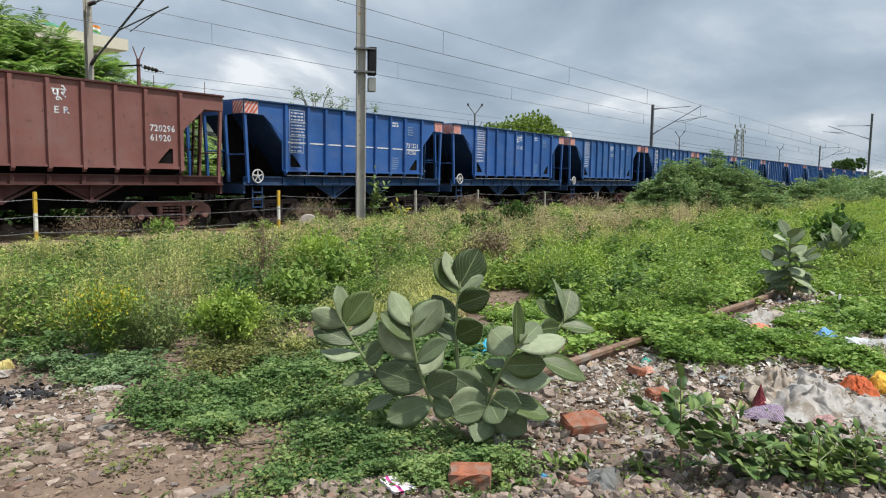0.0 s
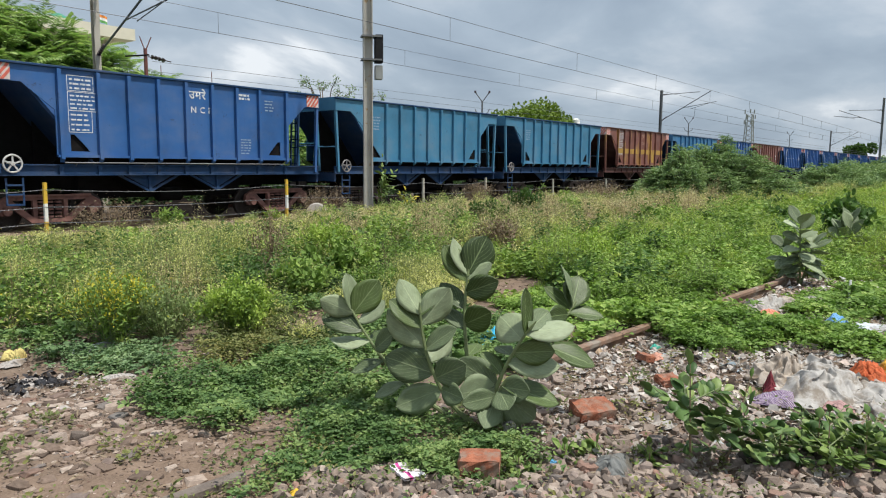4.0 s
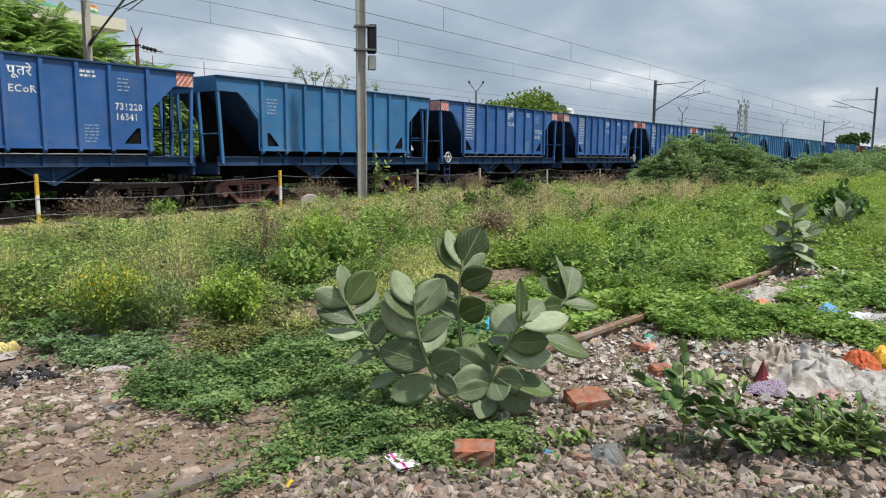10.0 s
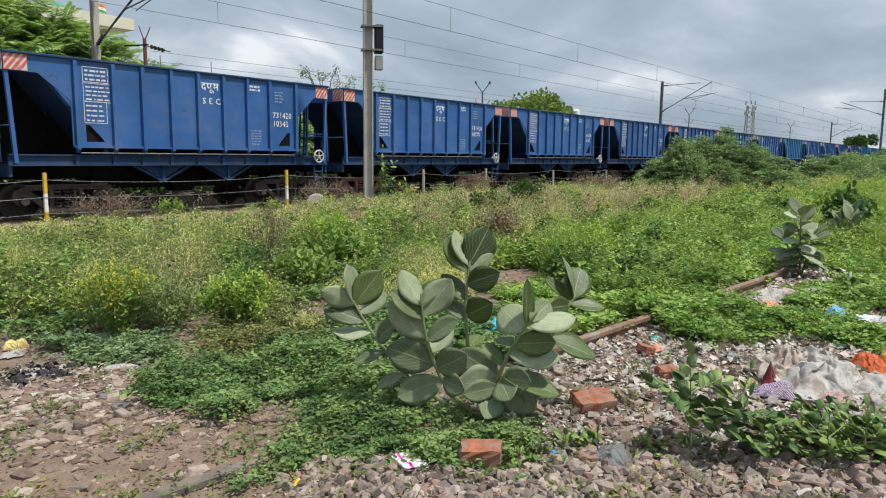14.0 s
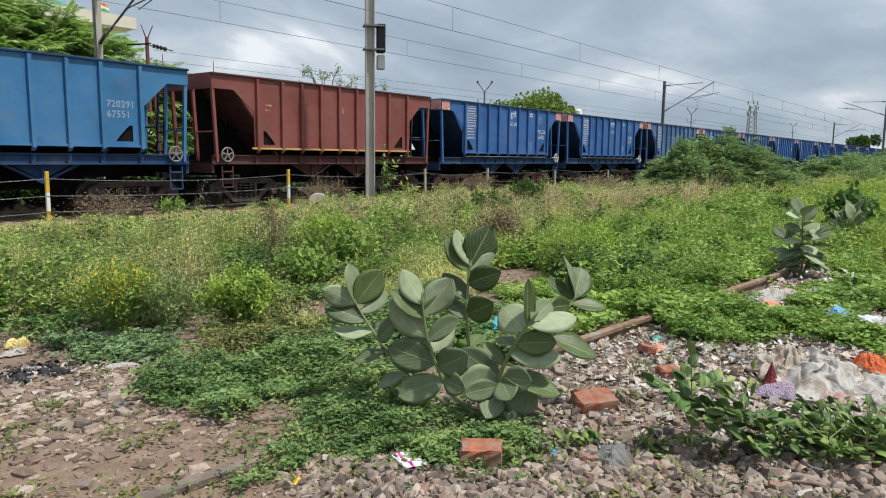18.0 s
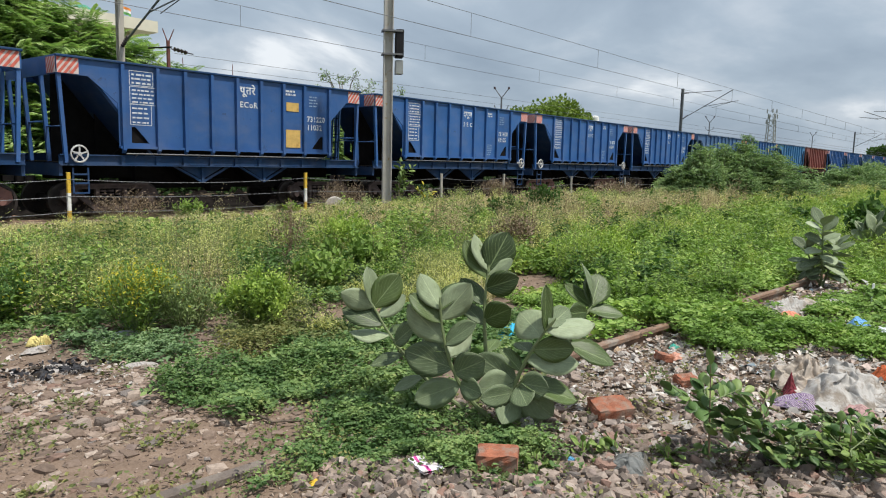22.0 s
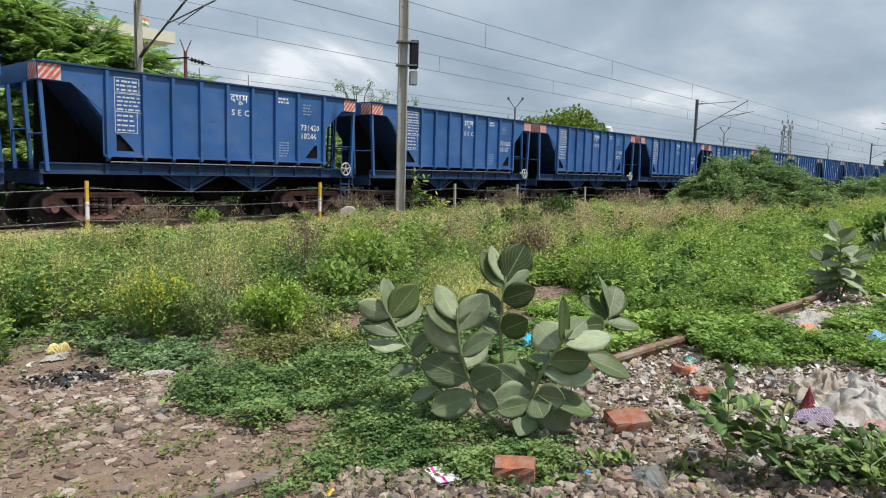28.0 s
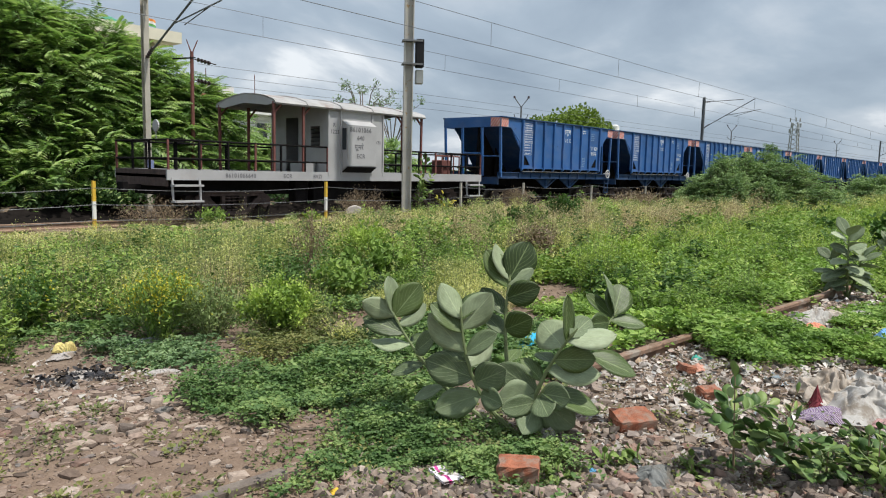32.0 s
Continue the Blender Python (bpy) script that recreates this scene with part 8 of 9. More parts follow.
pinnate_tree(11.0, 28.0, 6.0, [(-1.0, 0, 4.0, 2.4, 2.2), (1.6, 0.3, 3.4, 2.2, 1.7), (3.2, -0.4, 2.2, 1.7, 1.4), (-2.8, -0.3, 2.6, 2.2, 1.9), (0.2, -0.9, 1.8, 2.4, 1.5), (-1.3, 0.2, 5.6, 1.2, 1.0), (-4.6, 0.4, 3.6, 2.0, 2.2), (-1.5, -1.0, 0.9, 2.6, 1.0), (4.6, 0.0, 3.7, 1.5, 1.2), (2.6, 0.2, 4.2, 1.4, 1.0), (0.4, 0.0, 4.9, 1.4, 1.1), (-2.6, 0.0, 5.9, 1.9, 1.3), (-4.6, 0.2, 5.6, 1.9, 1.5), (-3.4, 0.2, 6.9, 1.3, 0.9), (5.6, 0.0, 3.2, 1.2, 1.2), (-0.9, 0.1, 6.3, 1.0, 0.8), (0.8, 0.1, 5.9, 1.1, 0.8), (2.1, 0.0, 5.2, 1.2, 0.8), (3.5, 0.1, 4.6, 1.1, 0.9), (4.7, 0.1, 4.1, 1.0, 0.9), (-1.9, 0.2, 6.7, 0.9, 0.6)], 6200, 111, "broad green tree with feathered leaves behind the track")
pinnate_tree(4.0, 29.5, 6.0, [(0, 0, 3.4, 2.6, 2.2), (2.2, 0, 2.4, 2.0, 1.8), (-2, 0, 2.6, 2.2, 2.0), (0.5, -0.6, 1.2, 2.6, 1.2)], 2200, 112, "green tree with feathered leaves behind the track")
pinnate_tree(18.5, 31.0, 4.0, [(0, 0, 1.8, 1.8, 1.3), (1.8, 0.4, 1.6, 1.6, 1.2), (3.6, 0, 1.9, 1.6, 1.3), (-1.6, 0, 1.4, 1.6, 1.1)], 1500, 113, "low green tree in front of the houses")
pinnate_tree(25.5, 31.5, 4.0, [(0, 0, 2.0, 2.0, 1.5), (2.4, 0.4, 2.4, 1.8, 1.5), (-2.0, 0, 1.6, 1.8, 1.3), (4.6, 0.2, 1.8, 1.8, 1.3)], 1500, 114, "green roadside tree behind the track")


def open_tree(x, y, h, seed, label, n_limb=11, leaf=0.16, density=60):
    """A thin, half-bare tree: forked limbs with sprays of small leaves."""
    rng = np.random.default_rng(seed)
    t = thing("tree", label, "tree", (x, y, float(ground_z(x, y)) - 0.05))
    bm = bmesh.new()
    rod(bm, (0, 0, 0), (0, 0, h * 0.6), 0.11, 0.07, n=8)
    part("trunk", bm, M_BARK, t)
    Ps, Ds = [], []
    for i in range(n_limb):
        a = 6.283 * i / n_limb + rng.normal(0, 0.3)
        s = Vector((0, 0, h * rng.uniform(0.4, 0.6)))
        r = h * rng.uniform(0.18, 0.42)
        e = Vector((math.cos(a) * r, math.sin(a) * r, h * rng.uniform(0.78, 1.02)))
        m = s.lerp(e, 0.55) + Vector((0, 0, 0.12 * h))
        bm = bmesh.new()
        rod(bm, s, m, 0.045, 0.03, n=6)
        rod(bm, m, e, 0.03, 0.008, n=6)
        for j in range(3):
            b = m.lerp(e, rng.uniform(0.2, 0.9))
            f = b + Vector((rng.normal(0, 0.3), rng.normal(0, 0.3), rng.uniform(0.0, 0.5)))
            rod(bm, b, f, 0.014, 0.004, n=5)
            for _ in range(density // 3):
                q = b.lerp(f, rng.random())
                Ps.append(np.array(q) + rng.normal(0, 0.09, 3))
        part("limb", bm, M_BARK, t)
    P = np.array(Ps)
    D = rng.normal(size=P.shape)
    L = leaf * rng.uniform(0.5, 1.2, len(P))
    part("crown", leaf_mesh("crown", P, D, L, L * 0.25, rng, M_ACACIA), None, t)


open_tree(28.2, 31.0, 6.6, 121, "thin open tree with sparse leaves", 12, 0.15, 66)
open_tree(32.6, 33.0, 5.9, 122, "small open-crowned tree behind the track", 9, 0.16, 60)
open_tree(24.8, 34.0, 4.6, 123, "thin bare-limbed tree behind the track", 8, 0.13, 30)


def round_tree(x, y, h, r, seed, label, n=7000, leaf=0.5, leaves=None):
    rng = np.random.default_rng(seed)
    t = thing("tree", label, "tree", (x, y, -0.05), group="far trees")
    bm = bmesh.new()
    rod(bm, (0, 0, 0), (0, 0, h * 0.6), 0.4, 0.25, n=8)
    part("trunk", bm, M_BARK, t)
    lobes = [(rng.normal(0, r * 0.5), rng.normal(0, r * 0.5), h - r * 0.75 + rng.normal(0, r * 0.22), r * rng.uniform(0.35, 0.6), r * rng.uniform(0.3, 0.55)) for _ in range(9)]
    for q in lobes:
        bm = bmesh.new()
        rod(bm, (0, 0, h * 0.4), q[:3], 0.18, 0.06, n=6)
        part("limb", bm, M_BARK, t)
    part("crown", crown("crown", lobes, n, leaf, 0.4, leaves or M_FARTREE, seed, True), None, t)


round_tree(97.0, 58.5, 12.4, 6.2, 131, "round light green tree in the distance")
round_tree(105.5, 60.0, 11.0, 5.0, 132, "light green tree crown in the distance", 5000)
round_tree(283.0, 38.6, 10.4, 3.2, 135, "small dark tree far along the line", 3000, 0.8, M_DEEP)


def far_scrub():
    """The green belt of scrub that closes the view behind the train and at the horizon."""
    rng = np.random.default_rng(141)
    lob = []
    for i in range(150):
        x = rng.uniform(-30, 420)
        lob.append((x, 33 + 0.10 * max(x, 0) + rng.uniform(0, 12), rng.uniform(0.3, 0.8), rng.uniform(1.6, 3.4), rng.uniform(0.9, 1.9)))
    for i in range(70):
        x = rng.uniform(110, 700)
        lob.append((x, rng.uniform(-0.25, 0.02) * x + 4, 0.5, rng.uniform(3, 8), rng.uniform(1.0, 2.2)))
    tagged(new("far_scrub", crown("far_scrub", lob, 42000, 0.5, 0.4, M_DEEP, 142, True)), "belt of dark green scrub behind the railway", "scrub", kind="stuff")
    # scrub in the darkened green, so gaps under the train look shaded
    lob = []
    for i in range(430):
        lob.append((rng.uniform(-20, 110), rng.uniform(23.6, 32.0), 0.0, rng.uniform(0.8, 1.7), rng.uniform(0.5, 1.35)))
    tagged(new("trackside_scrub", crown("trackside_scrub", lob, 140000, 0.17, 0.34, M_SHADE, 143)), "scrub along the track's far side, its green darkened as shade", "scrub", kind="stuff")


far_scrub()

# ---- rubble, rubbish and the abandoned rail in the foreground ----
def hull_shape(rng, n=11, flat=0.65):
    bm = bmesh.new()
    # a split block: the corners of a box, knocked about
    c = np.array([(sx, sy, sz) for sx in (-1, 1) for sy in (-1, 1) for sz in (-1, 1)], float) * 0.70
    c = c + rng.uniform(-0.26, 0.10, c.shape)
    # knocked-off corners: more points on a rounded block
    more = unit(rng.normal(size=(max(0, n - 8), 3)))
    more = more / np.abs(more).max(1, keepdims=True) ** 0.45 * rng.uniform(0.82, 0.98, (len(more), 1))
    c = np.concatenate([c, more]) if n > 8 else c[rng.permutation(8)[:max(n, 6)]]
    p = c * np.array([1.0, rng.uniform(0.55, 0.9), flat])
    for q in p:
        bm.verts.new(q)
    bmesh.ops.convex_hull(bm, input=bm.verts)
    loose = [v for v in bm.verts if not v.link_faces]
    bmesh.ops.delete(bm, geom=loose, context="VERTS")
    bmesh.ops.triangulate(bm, faces=bm.faces)
    bmesh.ops.recalc_face_normals(bm, faces=bm.faces)
    bm.verts.index_update()
    V = np.array([v.co[:] for v in bm.verts])
    F = np.array([[v.index for v in f.verts] for f in bm.faces])
    bm.free()
    return V, F


def turns(rng, n, tilt):
    a, b, c = rng.random(n) * 6.283, rng.normal(0, tilt, n), rng.normal(0, tilt, n)
    ca, sa, cb, sb, cc, sc_ = np.cos(a), np.sin(a), np.cos(b), np.sin(b), np.cos(c), np.sin(c)
    z, o = np.zeros(n), np.ones(n)
    Rz = np.stack([np.stack([ca, -sa, z], -1), np.stack([sa, ca, z], -1), np.stack([z, z, o], -1)], 1)
    Rx = np.stack([np.stack([o, z, z], -1), np.stack([z, cb, -sb], -1), np.stack([z, sb, cb], -1)], 1)
    Ry = np.stack([np.stack([cc, z, sc_], -1), np.stack([z, o, z], -1), np.stack([-sc_, z, cc], -1)], 1)
    return Rz @ Rx @ Ry


def strew(name, x, y, size, shapes, rng, material, label, category, sink=0.25, tilt=0.4):
    """Many small loose bodies on the ground, joined."""
    Vs, Fs, off = [], [], 0
    pick = rng.integers(0, len(shapes), len(x))
    z = ground_z(x, y)
    for k, (V, F) in enumerate(shapes):
        m = pick == k
        n = int(m.sum())
        if not n:
            continue
        R = turns(rng, n, tilt)
        s = size[m]
        W = np.einsum("nij,vj->nvi", R, V) * s[:, None, None]
        W += np.stack([x[m], y[m], z[m] + s * (0.45 - sink)], -1)[:, None, :]
        Vs.append(W.reshape(-1, 3))
        Fs.append((F[None] + (np.arange(n) * len(V))[:, None, None]).reshape(-1, 3) + off)
        off += n * len(V)
    return tagged(new(name, mesh_np(name, np.concatenate(Vs), np.concatenate(Fs), material)), label, category, kind="stuff")


RNG = np.random.default_rng(201)
STONES = [hull_shape(RNG, int(RNG.integers(17, 23)), f) for f in (0.74, 0.62, 0.58, 0.50, 0.70, 0.46)]
SLABS = [hull_shape(RNG, 12, f) for f in (0.22, 0.16, 0.28)]
MATS = (MAT_A, MAT_B, MAT_C, MAT_D, MAT_E)


def open_ground(x, y):
    ok = np.ones(len(x), bool)
    for p in MATS:
        ok &= ~inside(p, x, y, 0.08)
    return ok


def right_rubble(x, y):
    return (y < 2.72 - 0.09 * (x - 2.0)) & (x > 1.9)


def build_gravel():
    rng = np.random.default_rng(202)
    # crushed stone on the right-hand rubble
    n = 21000
    d = 2.3 * (9.5 / 2.3) ** rng.random(n)
    a = np.radians(rng.uniform(-6, 52, n))
    x, y = d * np.cos(a), d * np.sin(a)
    ok = right_rubble(x, y) & (open_ground(x, y) | (rng.random(n) < 0.08))
    x, y = x[ok], y[ok]
    near = np.clip(1.45 - 0.36 * (np.hypot(x, y) - 2.6), 0.40, 1.45)
    s = rng.lognormal(math.log(0.0175), 0.55, len(x)) * near
    strew("crushed_stone", x, y, np.clip(s, 0.006, 0.042), STONES, rng, M_STONE, "angular grey and pinkish crushed stones on the ground", "gravel", 0.18, 0.6)
    # broken slabs and stones on the left-hand dirt
    n = 15000
    x, y = rng.uniform(0.7, 3.6, n), rng.uniform(2.5, 6.2, n)
    band = 0.8 * np.exp(-((y - (4.15 - 0.22 * (x - 2.0))) / 0.65) ** 2) + 0.10
    ok = (rng.random(n) < band) & ~right_rubble(x, y) & open_ground(x, y) & (y < 5.5)
    x, y = x[ok], y[ok]
    s = np.clip(rng.lognormal(math.log(0.017), 0.65, len(x)), 0.005, 0.065)
    strew("broken_slabs", x, y, s, [*SLABS, *SLABS, STONES[5]], rng, M_SLAB, "flat broken stone chips and rubble on the dirt", "gravel", 0.37, 0.10)
    # fine pebbles over all the bare soil
    n = 30000
    d = 2.0 * (10.0 / 2.0) ** rng.random(n)
    a = np.radians(rng.uniform(-6, 84, n))
    x, y = d * np.cos(a), d * np.sin(a)
    ok = (y < 5.9) & (open_ground(x, y) | (rng.random(n) < 0.2)) & (rng.random(n) < (0.35 + 0.5 * (fbm(x, y, 1.4) > 0)) * np.where(right_rubble(x, y) | (y > 3.75), 1.0, 0.6))
    x, y = x[ok], y[ok]
    s = np.clip(rng.lognormal(math.log(0.008), 0.45, len(x)), 0.003, 0.02)
    tiny = [hull_shape(rng, 6, 0.7) for _ in range(3)]
    strew("pebbles", x, y, s, tiny, rng, M_SLAB, "small pebbles and grit on the bare soil", "gravel")
    # ballast under the train
    n = 5500
    x, y = 60 * rng.random(n) ** 1.3 - 2, rng.uniform(16.9, 22.3, n)
    s = rng.uniform(0.03, 0.055, n) * (1 + x / 40)
    strew("track_ballast", x, y, s, STONES[:3], rng, M_BALLAST, "dark rusty track ballast round the sleepers", "ballast", 0.1)
    # leaf litter and straw bits
    n = 15000
    x, y = rng.uniform(0.9, 7.5, n), rng.uniform(0.3, 5.6, n)
    ok = open_ground(x, y) & (rng.random(n) < np.where(right_rubble(x, y), 1.0, 0.22))
    x, y = x[ok], y[ok]
    n = len(x)
    P = np.stack([x, y, ground_z(x, y) + rng.uniform(0.004, 0.03, n)], -1)
    D = rng.normal(size=(n, 3)) * np.array([1, 1, 0.15])
    L = rng.uniform(0.02, 0.09, n)
    tagged(new("dry_litter", leaf_mesh("dry_litter", P, D, L, L * rng.uniform(0.02, 0.10, n), rng, M_DRY)), "dry straw, twigs and leaf litter on the ground", "litter", kind="stuff")


build_gravel()


def loose_stones():
    rng = np.random.default_rng(203)
    meshes = []
    for V, F in STONES:
        meshes.append(mesh_np("stone", V, F, M_STONE))
    for V, F in SLABS:
        meshes.append(mesh_np("stone", V, F, M_SLAB))
    spots = []
    while len(spots) < 130:
        if rng.random() < 0.58:
            x, y = rng.uniform(2.2, 4.6), rng.uniform(0.2, 2.5)
            good = right_rubble(np.array([x]), np.array([y]))[0]
            sl = False
        else:
            x, y = rng.uniform(1.2, 3.0), rng.uniform(3.0, 5.1)
            good = rng.random() < math.exp(-((y - (4.1 - 0.2 * (x - 2.0))) / 0.6) ** 2)
            sl = rng.random() < 0.85
        if good and open_ground(np.array([x]), np.array([y]))[0]:
            spots.append((x, y, sl))
    for x, y, sl in spots:
        s = rng.uniform(0.030, 0.062)
        o = new("stone", meshes[int(rng.integers(6, 9)) if sl else int(rng.integers(0, 6))])
        if sl:
            s *= 1.05
        o.matrix_basis = pose(x, y, float(ground_z(x, y)) + s * (0.10 if sl else 0.32), rng.normal(0, 9), rng.normal(0, 9), rng.uniform(0, 360)) @ Matrix.Diagonal((s, s, s, 1))
        tagged(o, "flat broken grey-brown stone slab on the dirt" if sl else "angular grey-brown stone lying on the rubble", "stone", "loose stones")


loose_stones()


def scraps():
    """Torn bits of plastic and paper: small crumpled sheets."""
    rng = np.random.default_rng(204)
    n = 56000
    x, y = rng.uniform(1.5, 10.5, n), rng.uniform(0.2, 5.9, n)
    right = right_rubble(x, y) & (x > 3.1) & (rng.random(n) < np.where(x > 6.9, 0.35, np.where(x > 4.2, 1.0, 0.5)))
    left = ((np.hypot(x - 1.9, y - 5.1) < 0.85) & (rng.random(n) < 0.22)) | ((np.abs(y - 4.7) < 0.4) & (x < 2.9) & (rng.random(n) < 0.35))
    ok = (right | left) & (open_ground(x, y) | (rng.random(n) < 0.12))
    x, y = x[ok], y[ok]
    n = len(x)
    s = np.clip(rng.lognormal(math.log(0.0135), 0.55, n), 0.005, 0.05) * np.where(y > 3.2, 0.62, 1.0)
    R = turns(rng, n, 0.45)
    gx, gy = np.meshgrid([-1, 0, 1.0], [-0.6, 0.6])
    base = np.stack([gx.ravel(), gy.ravel(), np.zeros(6)], -1)
    B = base[None] + rng.normal(0, 0.22, (n, 6, 3)) * np.array([1, 1, 1.3])
    V = np.einsum("nij,nvj->nvi", R, B) * s[:, None, None] + np.stack([x, y, ground_z(x, y) + s * 0.35 + 0.004], -1)[:, None, :]
    b = np.arange(n)[:, None] * 6
    F = np.concatenate([b + np.array([[0, 1, 4, 3]]), b + np.array([[1, 2, 5, 4]])])
    tagged(new("plastic_scraps", mesh_np("plastic_scraps", V.reshape(-1, 3), F, M_SCRAP)), "torn white and coloured plastic scraps strewn about", "litter", kind="stuff")


scraps()


def old_rail():
    turn = math.degrees(math.atan2(1.98 - 2.815, 10.5 - 1.15))
    s = thing("abandoned_rail", "short grey-brown rail piece sunk in the dirt", "rail", (1.15, 2.80, -0.135), turn)
    part("rail", rail_bm(0.0, 0.80, 0.0, 0.0), M_RAILGREY, s)
    r = thing("abandoned_rail", "rusty abandoned rail half buried in rubble and weeds", "rail", (4.35, 2.53, -0.075), turn)
    part("rail", rail_bm(0.0, 6.2, 0.0, 0.0), M_RAILOLD, r)
    for x in (1.2, 3.4, 4.7):
        bm = bmesh.new()
        box(bm, x, x + 0.12, -0.11, -0.045, 0.0, 0.035, 0.006)
        box(bm, x + 0.02, x + 0.10, 0.045, 0.11, 0.0, 0.035, 0.006)
        part("rail_clip", bm, M_RAIL, r)


old_rail()


def brick(x, y, size, turn, tilt, seed, label):
    rng = random.Random(seed)
    b = thing("brick", label, "brick", (x, y, float(ground_z(x, y)) + 0.002), turn, group="loose bricks")
    L, W, H = size
    bm = bmesh.new()
    box(bm, -L / 2, L / 2, -W / 2, W / 2, 0, H)
    bmesh.ops.subdivide_edges(bm, edges=list(bm.edges), cuts=3, use_grid_fill=True)
    for v in bm.verts:
        n = noise.noise_vector(v.co * 22 + Vector((seed, 0, 0)))
        v.co += n * 0.011
        # worn corners
        k = sum(abs(abs(c) - h) < 0.004 for c, h in ((v.co.x, L / 2), (v.co.y, W / 2), (v.co.z - H / 2, H / 2)))
        if k >= 2:
            v.co -= Vector((v.co.x, v.co.y, v.co.z - H / 2)).normalized() * (0.005 + 0.006 * rng.random())
    bm.transform(Matrix.Rotation(radians(tilt), 4, "X"))
    zmin = min(v.co.z for v in bm.verts)
    bm.transform(Matrix.Translation((0, 0, -zmin - 0.006)))
    part("brick_body", bm, M_BRICK, b)


brick(2.67, 1.85, (0.200, 0.14, 0.110), -56, 4, 1, "broken orange-red brick on the stones")
brick(3.75, 1.79, (0.245, 0.17, 0.075), -34, 12, 2, "worn flat orange brick lying on rubble")
brick(2.48, 5.05, (0.09, 0.07, 0.05), -20, 5, 3, "small piece of brown brick at the dirt's edge")
brick(4.75, 1.70, (0.16, 0.11, 0.07), -30, 10, 6, "orange brick piece behind the sapling")
brick(5.2, 2.05, (0.14, 0.09, 0.06), 60, 8, 9, "brick piece near the old rail")


def cloth_mat(name, c, stripes=None):
    m = plain(name, c, 0.85, 0, 0.18, 9.0, 0.3, 70.0, stain=(c[0] * 0.5 + 0.02, c[1] * 0.46 + 0.01, c[2] * 0.42), stain_at=0.53)
    # crinkles
    nt = m.node_tree
    tc = nt.nodes.new("ShaderNodeTexCoord")
    wv = nt.nodes.new("ShaderNodeTexWave")
    wv.inputs["Scale"].default_value, wv.inputs["Distortion"].default_value = 2.6, 9.0
    wv.inputs["Detail"].default_value, wv.inputs["Detail Scale"].default_value = 3.0, 1.4
    nt.links.new(tc.outputs["UV"], wv.inputs["Vector"])
    bump_node(nt, nt.nodes["Principled BSDF"], wv.outputs["Fac"], 0.5, 0.012)
    if stripes:
        nt = m.node_tree
        b = nt.nodes["Principled BSDF"]
        tc = nt.nodes.new("ShaderNodeTexCoord")
        w = nt.nodes.new("ShaderNodeTexWave")
        w.inputs["Scale"].default_value, w.inputs["Distortion"].default_value = 9.0, 2.5
        nt.links.new(tc.outputs["UV"], w.inputs["Vector"])
        old = b.inputs["Base Color"].links[0].from_socket
        nt.links.new(mix_node(nt, ramp_node(nt, w.outputs["Fac"], [(0.45, (0, 0, 0)), (0.55, (1, 1, 1))]), old, stripes), b.inputs["Base Color"])
    return m


